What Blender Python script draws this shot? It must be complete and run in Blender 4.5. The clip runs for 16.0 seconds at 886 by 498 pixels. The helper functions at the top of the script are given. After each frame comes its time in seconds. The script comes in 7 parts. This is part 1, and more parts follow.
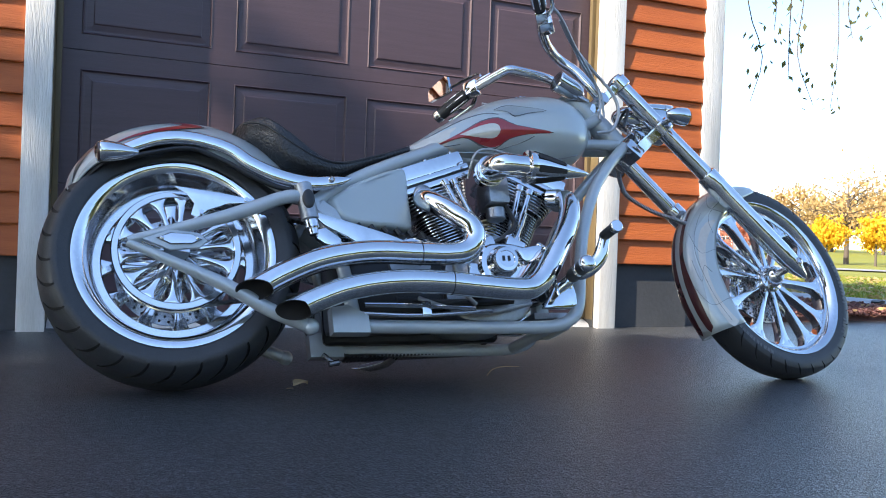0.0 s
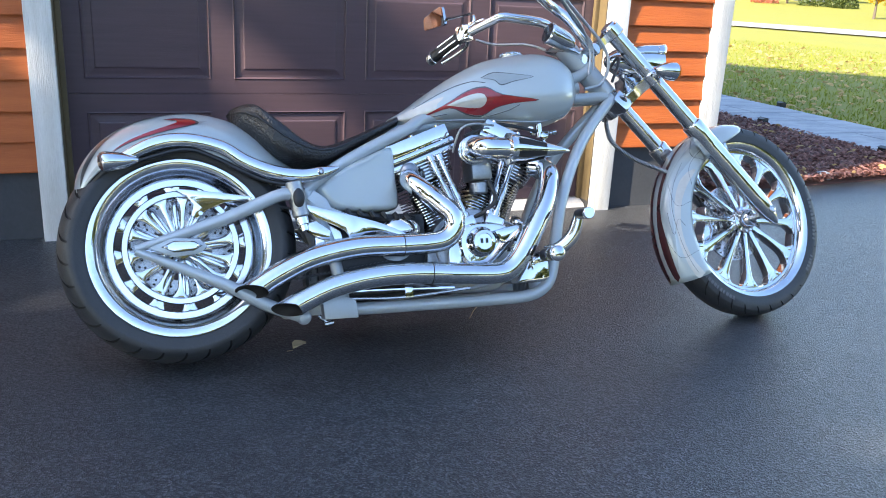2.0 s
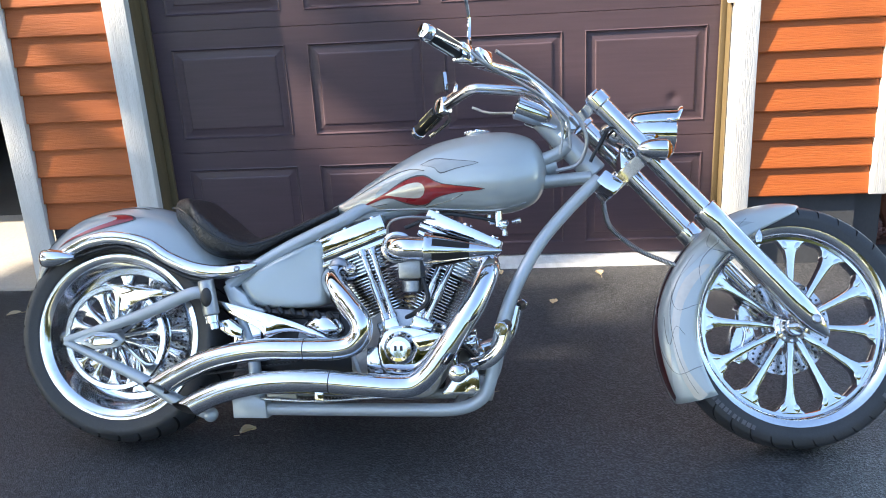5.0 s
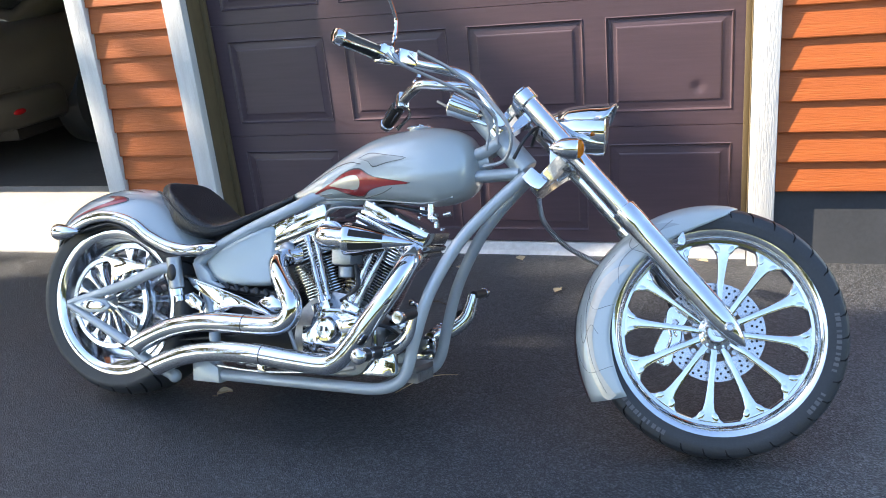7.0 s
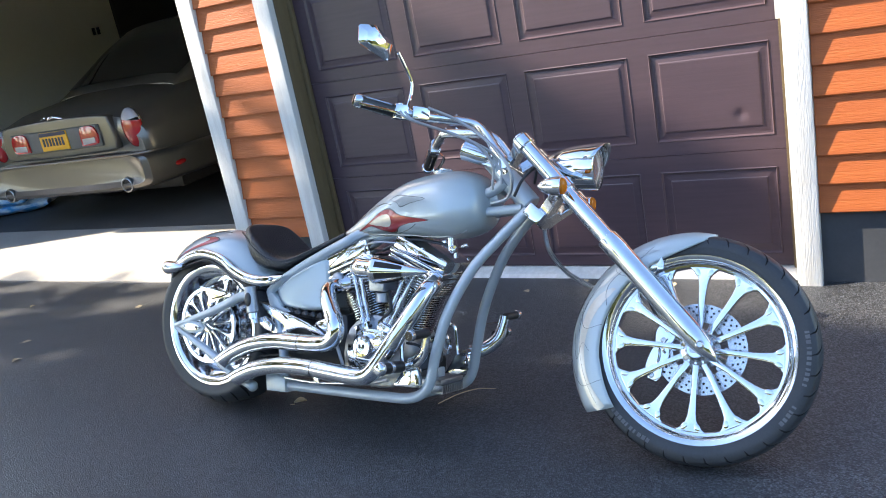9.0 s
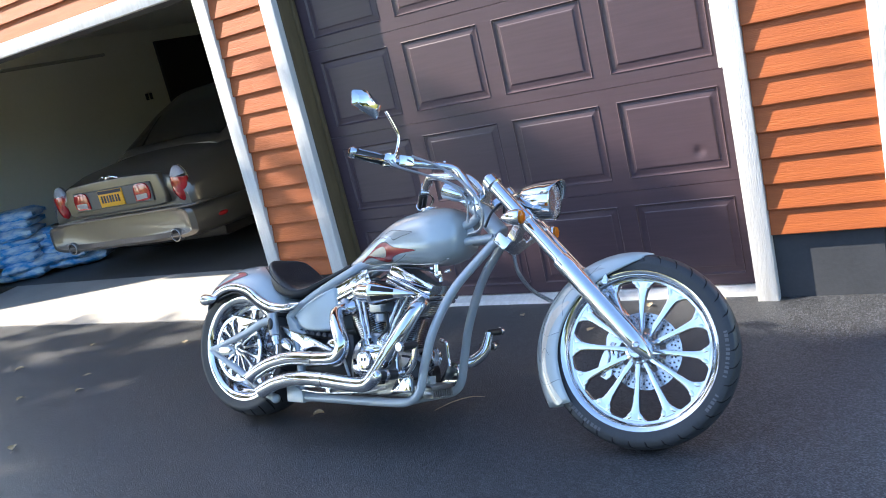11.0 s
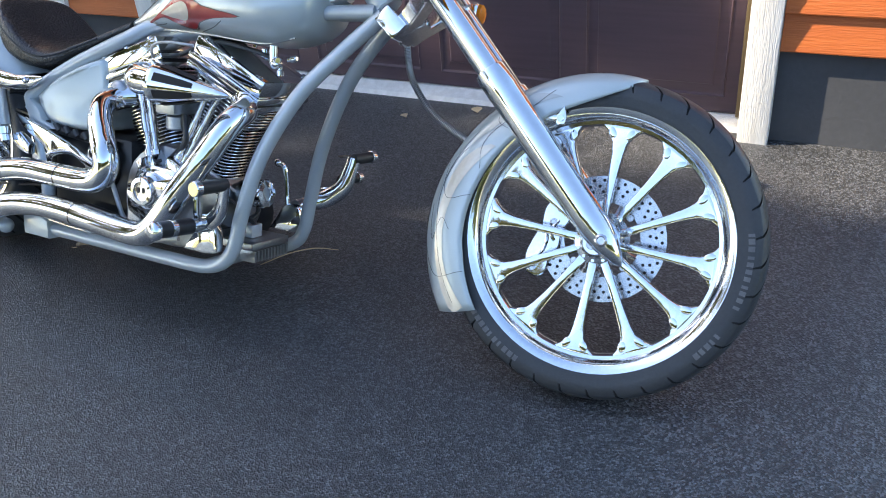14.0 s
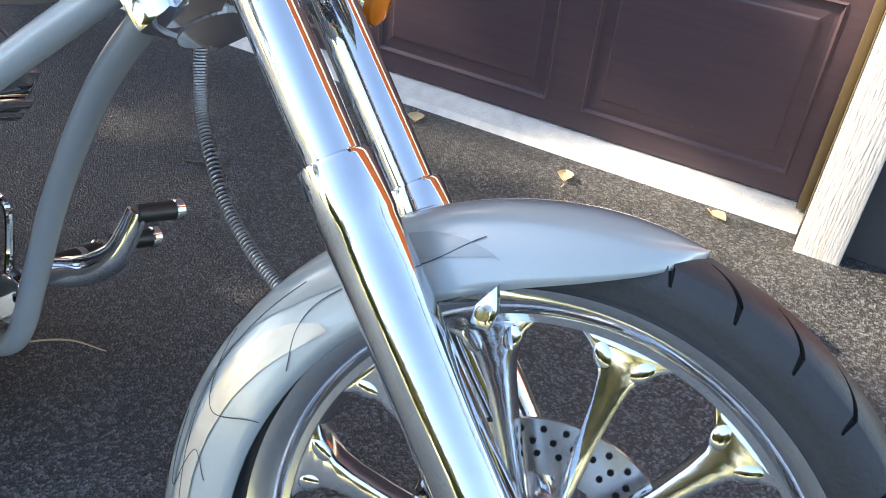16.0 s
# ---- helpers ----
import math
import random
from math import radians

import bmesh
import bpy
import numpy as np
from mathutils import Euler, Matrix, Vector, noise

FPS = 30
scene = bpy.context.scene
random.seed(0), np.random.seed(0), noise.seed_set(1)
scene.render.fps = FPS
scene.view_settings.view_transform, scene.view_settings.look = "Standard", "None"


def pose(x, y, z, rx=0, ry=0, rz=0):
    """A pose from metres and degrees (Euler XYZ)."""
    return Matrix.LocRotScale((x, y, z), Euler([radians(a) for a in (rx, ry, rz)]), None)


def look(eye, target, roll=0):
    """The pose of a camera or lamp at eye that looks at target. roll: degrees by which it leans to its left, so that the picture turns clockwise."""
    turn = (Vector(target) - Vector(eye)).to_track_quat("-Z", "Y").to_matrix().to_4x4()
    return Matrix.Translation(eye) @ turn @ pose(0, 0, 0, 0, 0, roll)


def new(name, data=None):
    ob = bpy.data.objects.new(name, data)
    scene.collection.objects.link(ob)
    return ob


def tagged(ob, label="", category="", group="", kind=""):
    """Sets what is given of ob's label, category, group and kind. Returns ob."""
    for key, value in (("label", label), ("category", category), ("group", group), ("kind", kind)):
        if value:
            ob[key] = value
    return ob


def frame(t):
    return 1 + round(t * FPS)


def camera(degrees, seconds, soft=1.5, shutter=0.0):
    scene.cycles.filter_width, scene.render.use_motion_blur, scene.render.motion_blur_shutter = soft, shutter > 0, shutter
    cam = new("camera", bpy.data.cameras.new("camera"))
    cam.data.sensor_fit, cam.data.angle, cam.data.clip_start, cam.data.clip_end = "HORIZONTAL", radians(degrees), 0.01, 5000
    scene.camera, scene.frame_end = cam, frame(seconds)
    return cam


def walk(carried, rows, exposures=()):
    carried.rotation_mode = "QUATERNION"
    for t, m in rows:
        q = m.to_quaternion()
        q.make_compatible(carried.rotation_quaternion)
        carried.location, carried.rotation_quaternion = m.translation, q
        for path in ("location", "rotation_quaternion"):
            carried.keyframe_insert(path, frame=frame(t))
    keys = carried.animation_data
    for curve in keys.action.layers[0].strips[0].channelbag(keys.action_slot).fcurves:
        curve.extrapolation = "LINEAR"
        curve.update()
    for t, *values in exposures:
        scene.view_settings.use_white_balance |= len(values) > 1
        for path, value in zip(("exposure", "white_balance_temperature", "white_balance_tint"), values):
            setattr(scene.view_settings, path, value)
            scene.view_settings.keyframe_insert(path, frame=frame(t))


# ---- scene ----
cam = camera(55.0, 16.0, soft=1.0)
PATH = [
    (0, (-0.995, -3.639, 0.398), (-0.239, -1.787, 0.388), 2.1),
    (0.5, (-1.018, -3.628, 0.493), (-0.251, -1.784, 0.382), 2.4),
    (1, (-1.066, -3.641, 0.658), (-0.278, -1.813, 0.462), 2.7),
    (1.5, (-1.055, -3.677, 0.861), (-0.267, -1.884, 0.458), 3.0),
    (2, (-0.935, -3.756, 1.095), (-0.249, -1.977, 0.492), 2.9),
    (2.5, (-0.828, -3.822, 1.261), (-0.194, -2.03, 0.642), 2.7),
    (3, (-0.642, -3.799, 1.359), (-0.156, -1.974, 0.701), 1.4),
    (3.5, (-0.37, -3.806, 1.363), (-0.023, -1.948, 0.708), 0.1),
    (4, (-0.064, -3.803, 1.397), (0.032, -1.916, 0.742), -1.9),
    (4.5, (0.178, -3.688, 1.382), (0.185, -1.797, 0.731), -1.2),
    (4.7, (0.25, -3.658, 1.376), (0.188, -1.769, 0.722), -2.0),
    (6.8, (1.046, -3.574, 1.44), (0.5, -1.788, 0.725), -5.7),
    (7, (1.141, -3.582, 1.421), (0.524, -1.811, 0.726), -5.8),
    (7.5, (1.319, -3.569, 1.408), (0.506, -1.871, 0.732), -5.7),
    (8, (1.455, -3.519, 1.432), (0.539, -1.871, 0.762), -5.6),
    (8.5, (1.64, -3.565, 1.445), (0.681, -1.931, 0.804), -5.1),
    (9, (1.769, -3.689, 1.486), (0.759, -2.065, 0.902), -11.1),
    (9.2, (1.837, -3.762, 1.497), (0.817, -2.132, 0.947), -12.2),
    (11.3, (2.261, -4.013, 1.505), (1.145, -2.418, 1.047), -13.3),
    (11.5, (2.233, -3.993, 1.493), (1.117, -2.403, 1.018), -12.7),
    (12, (2.069, -3.861, 1.468), (0.959, -2.291, 0.917), -12.0),
    (12.5, (1.887, -3.65, 1.441), (0.81, -2.096, 0.789), -12.0),
    (13, (1.793, -3.385, 1.408), (0.757, -1.832, 0.691), -11.7),
    (13.5, (1.66, -3.167, 1.37), (0.661, -1.642, 0.547), -9.1),
    (14, (1.571, -2.881, 1.279), (0.767, -1.376, 0.234), -5.1),
    (14.5, (1.581, -2.586, 1.212), (0.851, -1.054, 0.154), -0.5),
    (15, (1.486, -2.343, 1.163), (0.771, -0.83, 0.068), 3.3),
    (15.5, (1.341, -2.09, 1.106), (0.652, -0.616, -0.057), 4.4),
    (16, (1.247, -1.838, 1.031), (0.536, -0.379, -0.138), 5.8),
]
EXPOSURES = [(0.0, 1.50, 6200, 10), (1.0, 1.54, 6250, 10), (1.5, 1.54, 6300, 10), (2.0, 1.96, 6400, 10), (2.5, 2.04, 6450, 10), (4.5, 1.95, 6700, 10), (8.0, 1.97, 6450, 10), (11.5, 1.86, 6000, 10), (14.0, 1.92, 6600, 10), (15.0, 2.12, 6950, 10), (16.0, 2.15, 7200, 10)]
walk(cam, [(t, look(eye, target, roll)) for t, eye, target, roll in PATH], EXPOSURES)

# ---- light ----
SUN_DIR = Vector((0.756, 0.232, -0.598)).normalized()
world = bpy.data.worlds.new("world")
scene.world = world
world.use_nodes = True
wn = world.node_tree
sky = wn.nodes.new("ShaderNodeTexSky")
sky.sky_type, sky.sun_disc = "NISHITA", False
sky.sun_elevation = math.asin(-SUN_DIR.z)
sky.sun_rotation = math.atan2(-SUN_DIR.x, -SUN_DIR.y)
sky.air_density, sky.dust_density, sky.ozone_density = 1.0, 0.7, 1.5
wn.links.new(sky.outputs[0], wn.nodes["Background"].inputs[0])
wn.nodes["Background"].inputs[1].default_value = 0.15
sun = new("sun", bpy.data.lights.new("sun", "SUN"))
sun.data.energy, sun.data.angle, sun.data.color = 4.7, radians(0.53), (1.0, 0.87, 0.69)
sun.matrix_world = look(-SUN_DIR * 40, (0, 0, 0))

# ---- materials ----


def shader(name, base, rough=0.5, metal=0.0, second=None, scale=4.0, fine=60.0, bump=0.0, bump_scale=80.0, coat=0.0,
           stretch=(1, 1, 1), rough_vary=0.1, spread=0.5, island=0.0, spec=0.5, fine_mix=0.35):
    """A principled surface whose colour drifts between two tones at two scales, with fine relief."""
    m = bpy.data.materials.new(name)
    m.use_nodes = True
    nt = m.node_tree
    N, link = nt.nodes, nt.links.new
    p = N["Principled BSDF"]
    p.inputs["Metallic"].default_value = metal
    p.inputs["Coat Weight"].default_value = coat
    p.inputs["Coat Roughness"].default_value = 0.06
    p.inputs["Specular IOR Level"].default_value = spec
    tc, mp = N.new("ShaderNodeTexCoord"), N.new("ShaderNodeMapping")
    mp.inputs["Scale"].default_value = stretch
    link(tc.outputs["Object"], mp.inputs["Vector"])
    big, small = N.new("ShaderNodeTexNoise"), N.new("ShaderNodeTexNoise")
    big.inputs["Scale"].default_value, big.inputs["Detail"].default_value = scale, 4
    small.inputs["Scale"].default_value, small.inputs["Detail"].default_value = fine, 3
    link(mp.outputs[0], big.inputs["Vector"]), link(mp.outputs[0], small.inputs["Vector"])
    both = N.new("ShaderNodeMix")
    both.inputs[0].default_value = fine_mix
    link(big.outputs[0], both.inputs[2]), link(small.outputs[0], both.inputs[3])
    lo, hi = 0.5 - spread * 0.35, 0.5 + spread * 0.35
    rng = N.new("ShaderNodeMapRange")
    rng.inputs[1].default_value, rng.inputs[2].default_value = lo, hi
    link(both.outputs[0], rng.inputs[0])
    fac = rng.outputs[0]
    if island:
        info, add = N.new("ShaderNodeObjectInfo"), N.new("ShaderNodeMath")
        add.operation = "MULTIPLY_ADD"
        add.inputs[1].default_value = island
        link(info.outputs["Random"], add.inputs[0]), link(fac, add.inputs[2])
        fac = add.outputs[0]
    col = N.new("ShaderNodeMix")
    col.data_type = "RGBA"
    col.inputs[6].default_value = (*base, 1)
    col.inputs[7].default_value = (*(second or [c * 0.8 for c in base]), 1)
    link(fac, col.inputs[0]), link(col.outputs[2], p.inputs["Base Color"])
    rr = N.new("ShaderNodeMapRange")
    rr.inputs[3].default_value, rr.inputs[4].default_value = max(0.02, rough - rough_vary * rough), min(1, rough + rough_vary * rough)
    link(big.outputs[0], rr.inputs[0]), link(rr.outputs[0], p.inputs["Roughness"])
    if bump:
        bn, bp = N.new("ShaderNodeTexNoise"), N.new("ShaderNodeBump")
        bn.inputs["Scale"].default_value, bn.inputs["Detail"].default_value = bump_scale, 4
        link(mp.outputs[0], bn.inputs["Vector"]), link(bn.outputs[0], bp.inputs["Height"])
        bp.inputs["Strength"].default_value, bp.inputs["Distance"].default_value = bump, 0.004
        link(bp.outputs[0], p.inputs["Normal"])
    return m


def asphalt_shader():
    """Sealed asphalt: dark binder with single grit stones of many greys, slightly glossy."""
    m = shader("asphalt", (0.0215, 0.0226, 0.0246), 0.37, second=(0.0385, 0.0402, 0.0432), scale=0.9, fine=30, spread=0.6, fine_mix=0.4, spec=0.75, rough_vary=0.25)
    nt = m.node_tree
    N, link = nt.nodes, nt.links.new
    p = N["Principled BSDF"]
    under = p.inputs["Base Color"].links[0].from_socket
    tc, vo, no, add, bp, sep, grey, mix = (N.new("ShaderNode" + k) for k in ("TexCoord", "TexVoronoi", "TexNoise", "Math", "Bump", "SeparateColor", "MapRange", "Mix"))
    vo.inputs["Scale"].default_value, no.inputs["Scale"].default_value, no.inputs["Detail"].default_value = 240, 130, 8
    link(tc.outputs["Object"], vo.inputs["Vector"]), link(tc.outputs["Object"], no.inputs["Vector"])
    link(vo.outputs["Color"], sep.inputs[0]), link(sep.outputs[0], grey.inputs[0])
    grey.inputs[1].default_value, grey.inputs[2].default_value, grey.inputs[3].default_value, grey.inputs[4].default_value = 0.5, 1.0, 0.6, 4.2
    mix.data_type, mix.blend_type = "RGBA", "MULTIPLY"
    mix.inputs[0].default_value = 1.0
    link(under, mix.inputs[6]), link(grey.outputs[0], mix.inputs[7]), link(mix.outputs[2], p.inputs["Base Color"])
    link(vo.outputs["Distance"], add.inputs[0]), link(no.outputs[0], add.inputs[1]), link(add.outputs[0], bp.inputs["Height"])
    bp.inputs["Strength"].default_value, bp.inputs["Distance"].default_value = 0.7, 0.0035
    link(bp.outputs[0], p.inputs["Normal"])
    return m


def leather_shader():
    m = shader("leather", (0.012, 0.012, 0.013), 0.40, second=(0.02, 0.02, 0.021), fine=200, coat=0.15)
    nt = m.node_tree
    N, link = nt.nodes, nt.links.new
    tc, vo, bp = (N.new("ShaderNode" + k) for k in ("TexCoord", "TexVoronoi", "Bump"))
    vo.feature = "DISTANCE_TO_EDGE"
    vo.inputs["Scale"].default_value = 85
    link(tc.outputs["Object"], vo.inputs["Vector"]), link(vo.outputs["Distance"], bp.inputs["Height"])
    bp.inputs["Strength"].default_value, bp.inputs["Distance"].default_value = 0.7, 0.005
    link(bp.outputs[0], N["Principled BSDF"].inputs["Normal"])
    return m


def leaf_shader(name, a, b):
    m = bpy.data.materials.new(name)
    m.use_nodes = True
    nt = m.node_tree
    N, link = nt.nodes, nt.links.new
    p, geo, ramp = N["Principled BSDF"], N.new("ShaderNodeNewGeometry"), N.new("ShaderNodeMix")
    ramp.data_type = "RGBA"
    ramp.inputs[6].default_value, ramp.inputs[7].default_value = (*a, 1), (*b, 1)
    link(geo.outputs["Random Per Island"], ramp.inputs[0]), link(ramp.outputs[2], p.inputs["Base Color"])
    p.inputs["Roughness"].default_value = 0.6
    tr, mix, out = N.new("ShaderNodeBsdfTranslucent"), N.new("ShaderNodeMixShader"), N["Material Output"]
    link(ramp.outputs[2], tr.inputs[0])
    mix.inputs[0].default_value = 0.35
    link(p.outputs[0], mix.inputs[1]), link(tr.outputs[0], mix.inputs[2]), link(mix.outputs[0], out.inputs[0])
    return m


def glass_shader(name, tint, rough=0.02, alpha=0.35):
    m = bpy.data.materials.new(name)
    m.use_nodes = True
    p = m.node_tree.nodes["Principled BSDF"]
    p.inputs["Base Color"].default_value = (*tint, 1)
    p.inputs["Roughness"].default_value = rough
    p.inputs["Transmission Weight"].default_value = alpha
    p.inputs["IOR"].default_value = 1.45
    return m


ASPHALT = asphalt_shader()
SILVER = shader("silver_paint", (0.44, 0.485, 0.485), 0.30, 0.20, second=(0.41, 0.455, 0.455), scale=2, fine=400, coat=0.9, rough_vary=0.05)
FRAME = shader("frame_paint", (0.46, 0.505, 0.525), 0.32, 0.25, second=(0.41, 0.45, 0.47), scale=3, fine=300, coat=0.7)
CHROME = shader("chrome", (0.74, 0.755, 0.77), 0.035, 1.0, second=(0.66, 0.675, 0.69), scale=6, fine=80, rough_vary=0.5)
POLISH = shader("polished_alloy", (0.78, 0.80, 0.82), 0.095, 1.0, second=(0.68, 0.69, 0.71), scale=8, fine=120, rough_vary=0.4, bump=0.03, bump_scale=60)
ALLOY = shader("cast_alloy", (0.42, 0.43, 0.44), 0.36, 1.0, second=(0.30, 0.31, 0.32), scale=14, fine=160, bump=0.1, bump_scale=200)
STEEL = shader("disc_steel", (0.60, 0.60, 0.61), 0.24, 1.0, second=(0.50, 0.50, 0.51), scale=10, fine=160)
RUBBER = shader("tyre_rubber", (0.025, 0.027, 0.030), 0.46, second=(0.036, 0.038, 0.042), scale=9, fine=140, bump=0.15, bump_scale=220)
MARKING = shader("sidewall_marking", (0.13, 0.13, 0.135), 0.6, second=(0.08, 0.08, 0.085), scale=20, fine=200)
# shade inside tread grooves and drilled disc holes, put into the colour
RECESS_SHADE = shader("recess_shade", (0.006, 0.006, 0.006), 0.8)
BLACK = shader("black_plastic", (0.014, 0.014, 0.015), 0.38, second=(0.024, 0.024, 0.025), bump=0.05)
# near-black that paints in the inner shade of pipe bores, slots and seams
GAP_DARK = shader("dark_gap", (0.010, 0.009, 0.009), 0.8, second=(0.02, 0.017, 0.015))
BRAID = shader("braided_hose", (0.50, 0.51, 0.52), 0.35, 0.9, second=(0.30, 0.31, 0.32), fine=600, bump=0.3, bump_scale=500)
LEATHER = leather_shader()
RED = shader("flame_red", (0.36, 0.015, 0.018), 0.28, 0.15, second=(0.26, 0.01, 0.014), scale=12, coat=0.9)
IVORY = shader("flame_ivory", (0.62, 0.58, 0.50), 0.30, 0.3, second=(0.52, 0.46, 0.38), scale=14, coat=0.9)
MAROON = shader("flame_maroon", (0.075, 0.012, 0.014), 0.28, 0.2, second=(0.05, 0.010, 0.011), scale=14, coat=0.9)
INK = shader("flame_outline", (0.08, 0.085, 0.09), 0.35, 0.2, coat=0.8)
GHOST = shader("flame_shadow", (0.35, 0.385, 0.38), 0.30, 0.22, second=(0.31, 0.34, 0.335), coat=0.9)
AMBER = glass_shader("amber_lens", (0.85, 0.25, 0.01), 0.08, 0.5)
LENS = glass_shader("clear_lens", (0.9, 0.92, 0.93), 0.02, 0.9)
MIRROR = shader("mirror", (0.85, 0.86, 0.87), 0.02, 1.0)
DOOR = shader("garage_door_paint", (0.088, 0.057, 0.068), 0.38, second=(0.071, 0.046, 0.055), scale=3, fine=50, stretch=(1.2, 8, 22), bump=0.13, bump_scale=14)
WHITE = shader("white_trim_paint", (0.76, 0.75, 0.72), 0.55, second=(0.60, 0.58, 0.54), scale=2.5, fine=30, stretch=(14, 14, 1.2), bump=0.6, bump_scale=16)
STAIN = shader("siding_stain", (0.45, 0.115, 0.020), 0.58, second=(0.36, 0.085, 0.015), scale=2.0, fine=22, stretch=(1.3, 8, 18), bump=0.4, bump_scale=12, island=0.35)
FOUND = shader("foundation_coat", (0.054, 0.058, 0.066), 0.75, second=(0.040, 0.044, 0.051), scale=5, fine=60, bump=0.3, bump_scale=60)
CONCRETE = shader("concrete", (0.41, 0.38, 0.335), 0.8, second=(0.31, 0.288, 0.255), scale=1.5, fine=70, bump=0.3, bump_scale=90)
# SLAB: mottled grey, much darker than the apron's concrete
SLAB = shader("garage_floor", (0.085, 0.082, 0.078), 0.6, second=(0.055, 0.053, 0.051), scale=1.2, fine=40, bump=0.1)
DRYWALL = shader("drywall", (0.82, 0.78, 0.62), 0.8, second=(0.77, 0.73, 0.57), scale=1.0, fine=20, bump=0.05)
JAMB = shader("jamb_vinyl", (0.17, 0.125, 0.062), 0.5, second=(0.12, 0.088, 0.046), scale=4, fine=40, stretch=(6, 6, 1))
DARK = shader("dark_panel", (0.018, 0.017, 0.017), 0.5, second=(0.028, 0.026, 0.025), scale=3)
GRASS = shader("lawn", (0.155, 0.165, 0.009), 0.85, second=(0.235, 0.215, 0.014), scale=0.5, fine=14, bump=0.8, bump_scale=40, spread=0.8)
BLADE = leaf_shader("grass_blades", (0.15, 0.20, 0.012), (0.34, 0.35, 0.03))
MULCH = shader("mulch_soil", (0.085, 0.038, 0.030), 0.9, second=(0.14, 0.068, 0.052), scale=8, fine=70, bump=1.0, bump_scale=60, spread=0.8)
CHIPS = leaf_shader("mulch_chips", (0.11, 0.042, 0.032), (0.42, 0.21, 0.17))
PAVER = shader("bluestone", (0.44, 0.45, 0.47), 0.7, second=(0.25, 0.27, 0.31), scale=3, fine=14, stretch=(1, 2.5, 1), bump=0.3, island=0.3)
ROAD = shader("far_road", (0.30, 0.29, 0.28), 0.8, second=(0.25, 0.24, 0.23))
RUST = shader("rusted_iron", (0.16, 0.055, 0.025), 0.75, 0.2, second=(0.09, 0.03, 0.016), scale=12, fine=90, bump=0.5, bump_scale=60)
BARK = shader("bark", (0.14, 0.11, 0.085), 0.9, second=(0.08, 0.06, 0.045), scale=6, fine=40, stretch=(6, 6, 1), bump=0.8, bump_scale=20)
YELLOW = leaf_shader("yellow_leaves", (0.70, 0.40, 0.01), (0.85, 0.58, 0.03))
TAN = leaf_shader("tan_leaves", (0.42, 0.27, 0.10), (0.62, 0.42, 0.17))
PINK = leaf_shader("russet_leaves", (0.42, 0.13, 0.08), (0.62, 0.25, 0.14))
GREEN = leaf_shader("green_leaves", (0.045, 0.075, 0.018), (0.12, 0.14, 0.03))
OLIVE = leaf_shader("olive_leaves", (0.07, 0.08, 0.025), (0.19, 0.175, 0.06))
DRYLEAF = leaf_shader("dry_leaf", (0.55, 0.42, 0.22), (0.72, 0.62, 0.44))
GREY_SIDE = shader("house_siding", (0.21, 0.235, 0.265), 0.7, second=(0.18, 0.20, 0.23), scale=2, fine=40)
ROOF = shader("roof_shingle", (0.16, 0.15, 0.15), 0.85, second=(0.11, 0.105, 0.10))
PANE = shader("window_glass", (0.05, 0.06, 0.07), 0.06, second=(0.03, 0.035, 0.04))
CARPAINT = shader("car_paint", (0.155, 0.142, 0.124), 0.30, 0.65, second=(0.13, 0.12, 0.105), scale=2, fine=300, coat=0.4)
TINT = shader("tinted_glass", (0.008, 0.009, 0.010), 0.04, second=(0.012, 0.012, 0.013))
TAIL_RED = shader("tail_lens_red", (0.42, 0.010, 0.014), 0.12, coat=1.0)
TAIL_CLEAR = shader("tail_lens_clear", (0.42, 0.38, 0.38), 0.25, coat=0.6)
PLATE = shader("plate_yellow", (0.80, 0.42, 0.02), 0.4)
NAVY = shader("plate_navy", (0.01, 0.012, 0.05), 0.4)
BLUEBAG = shader("blue_bag", (0.04, 0.30, 0.66), 0.32, second=(0.60, 0.72, 0.80), scale=5, fine=14, spread=0.25, stretch=(1, 1, 2.5))

# ---- mesh helpers ----


def part(name, bm, material, parent=None, label="", pose_m=None, angle=35, smooth=True):
    """Links a bmesh as one mesh object, as a part of parent where one is given."""
    me = bpy.data.meshes.new(name)
    bmesh.ops.recalc_face_normals(bm, faces=bm.faces)
    bm.to_mesh(me)
    bm.free()
    for mm in (material if isinstance(material, (list, tuple)) else [material]):
        me.materials.append(mm)
    if smooth:
        me.polygons.foreach_set("use_smooth", [True] * len(me.polygons))
        me.set_sharp_from_angle(angle=radians(angle))
    ob = new(name, me)
    if parent is not None:
        ob.parent = parent
    if pose_m is not None:
        ob.matrix_basis = pose_m
    return tagged(ob, label)


def thing(name, label, category, group="", kind="", m=None):
    ob = new(name)
    ob.empty_display_size = 0.1
    if m is not None:
        ob.matrix_basis = m
    return tagged(ob, label, category, group, kind)


def raw(name, verts, faces, material, parent=None, label="", smooth=False):
    me = bpy.data.meshes.new(name)
    me.from_pydata(verts, [], faces)
    me.materials.append(material)
    if smooth:
        me.polygons.foreach_set("use_smooth", [True] * len(me.polygons))
    ob = new(name, me)
    if parent is not None:
        ob.parent = parent
    return tagged(ob, label)


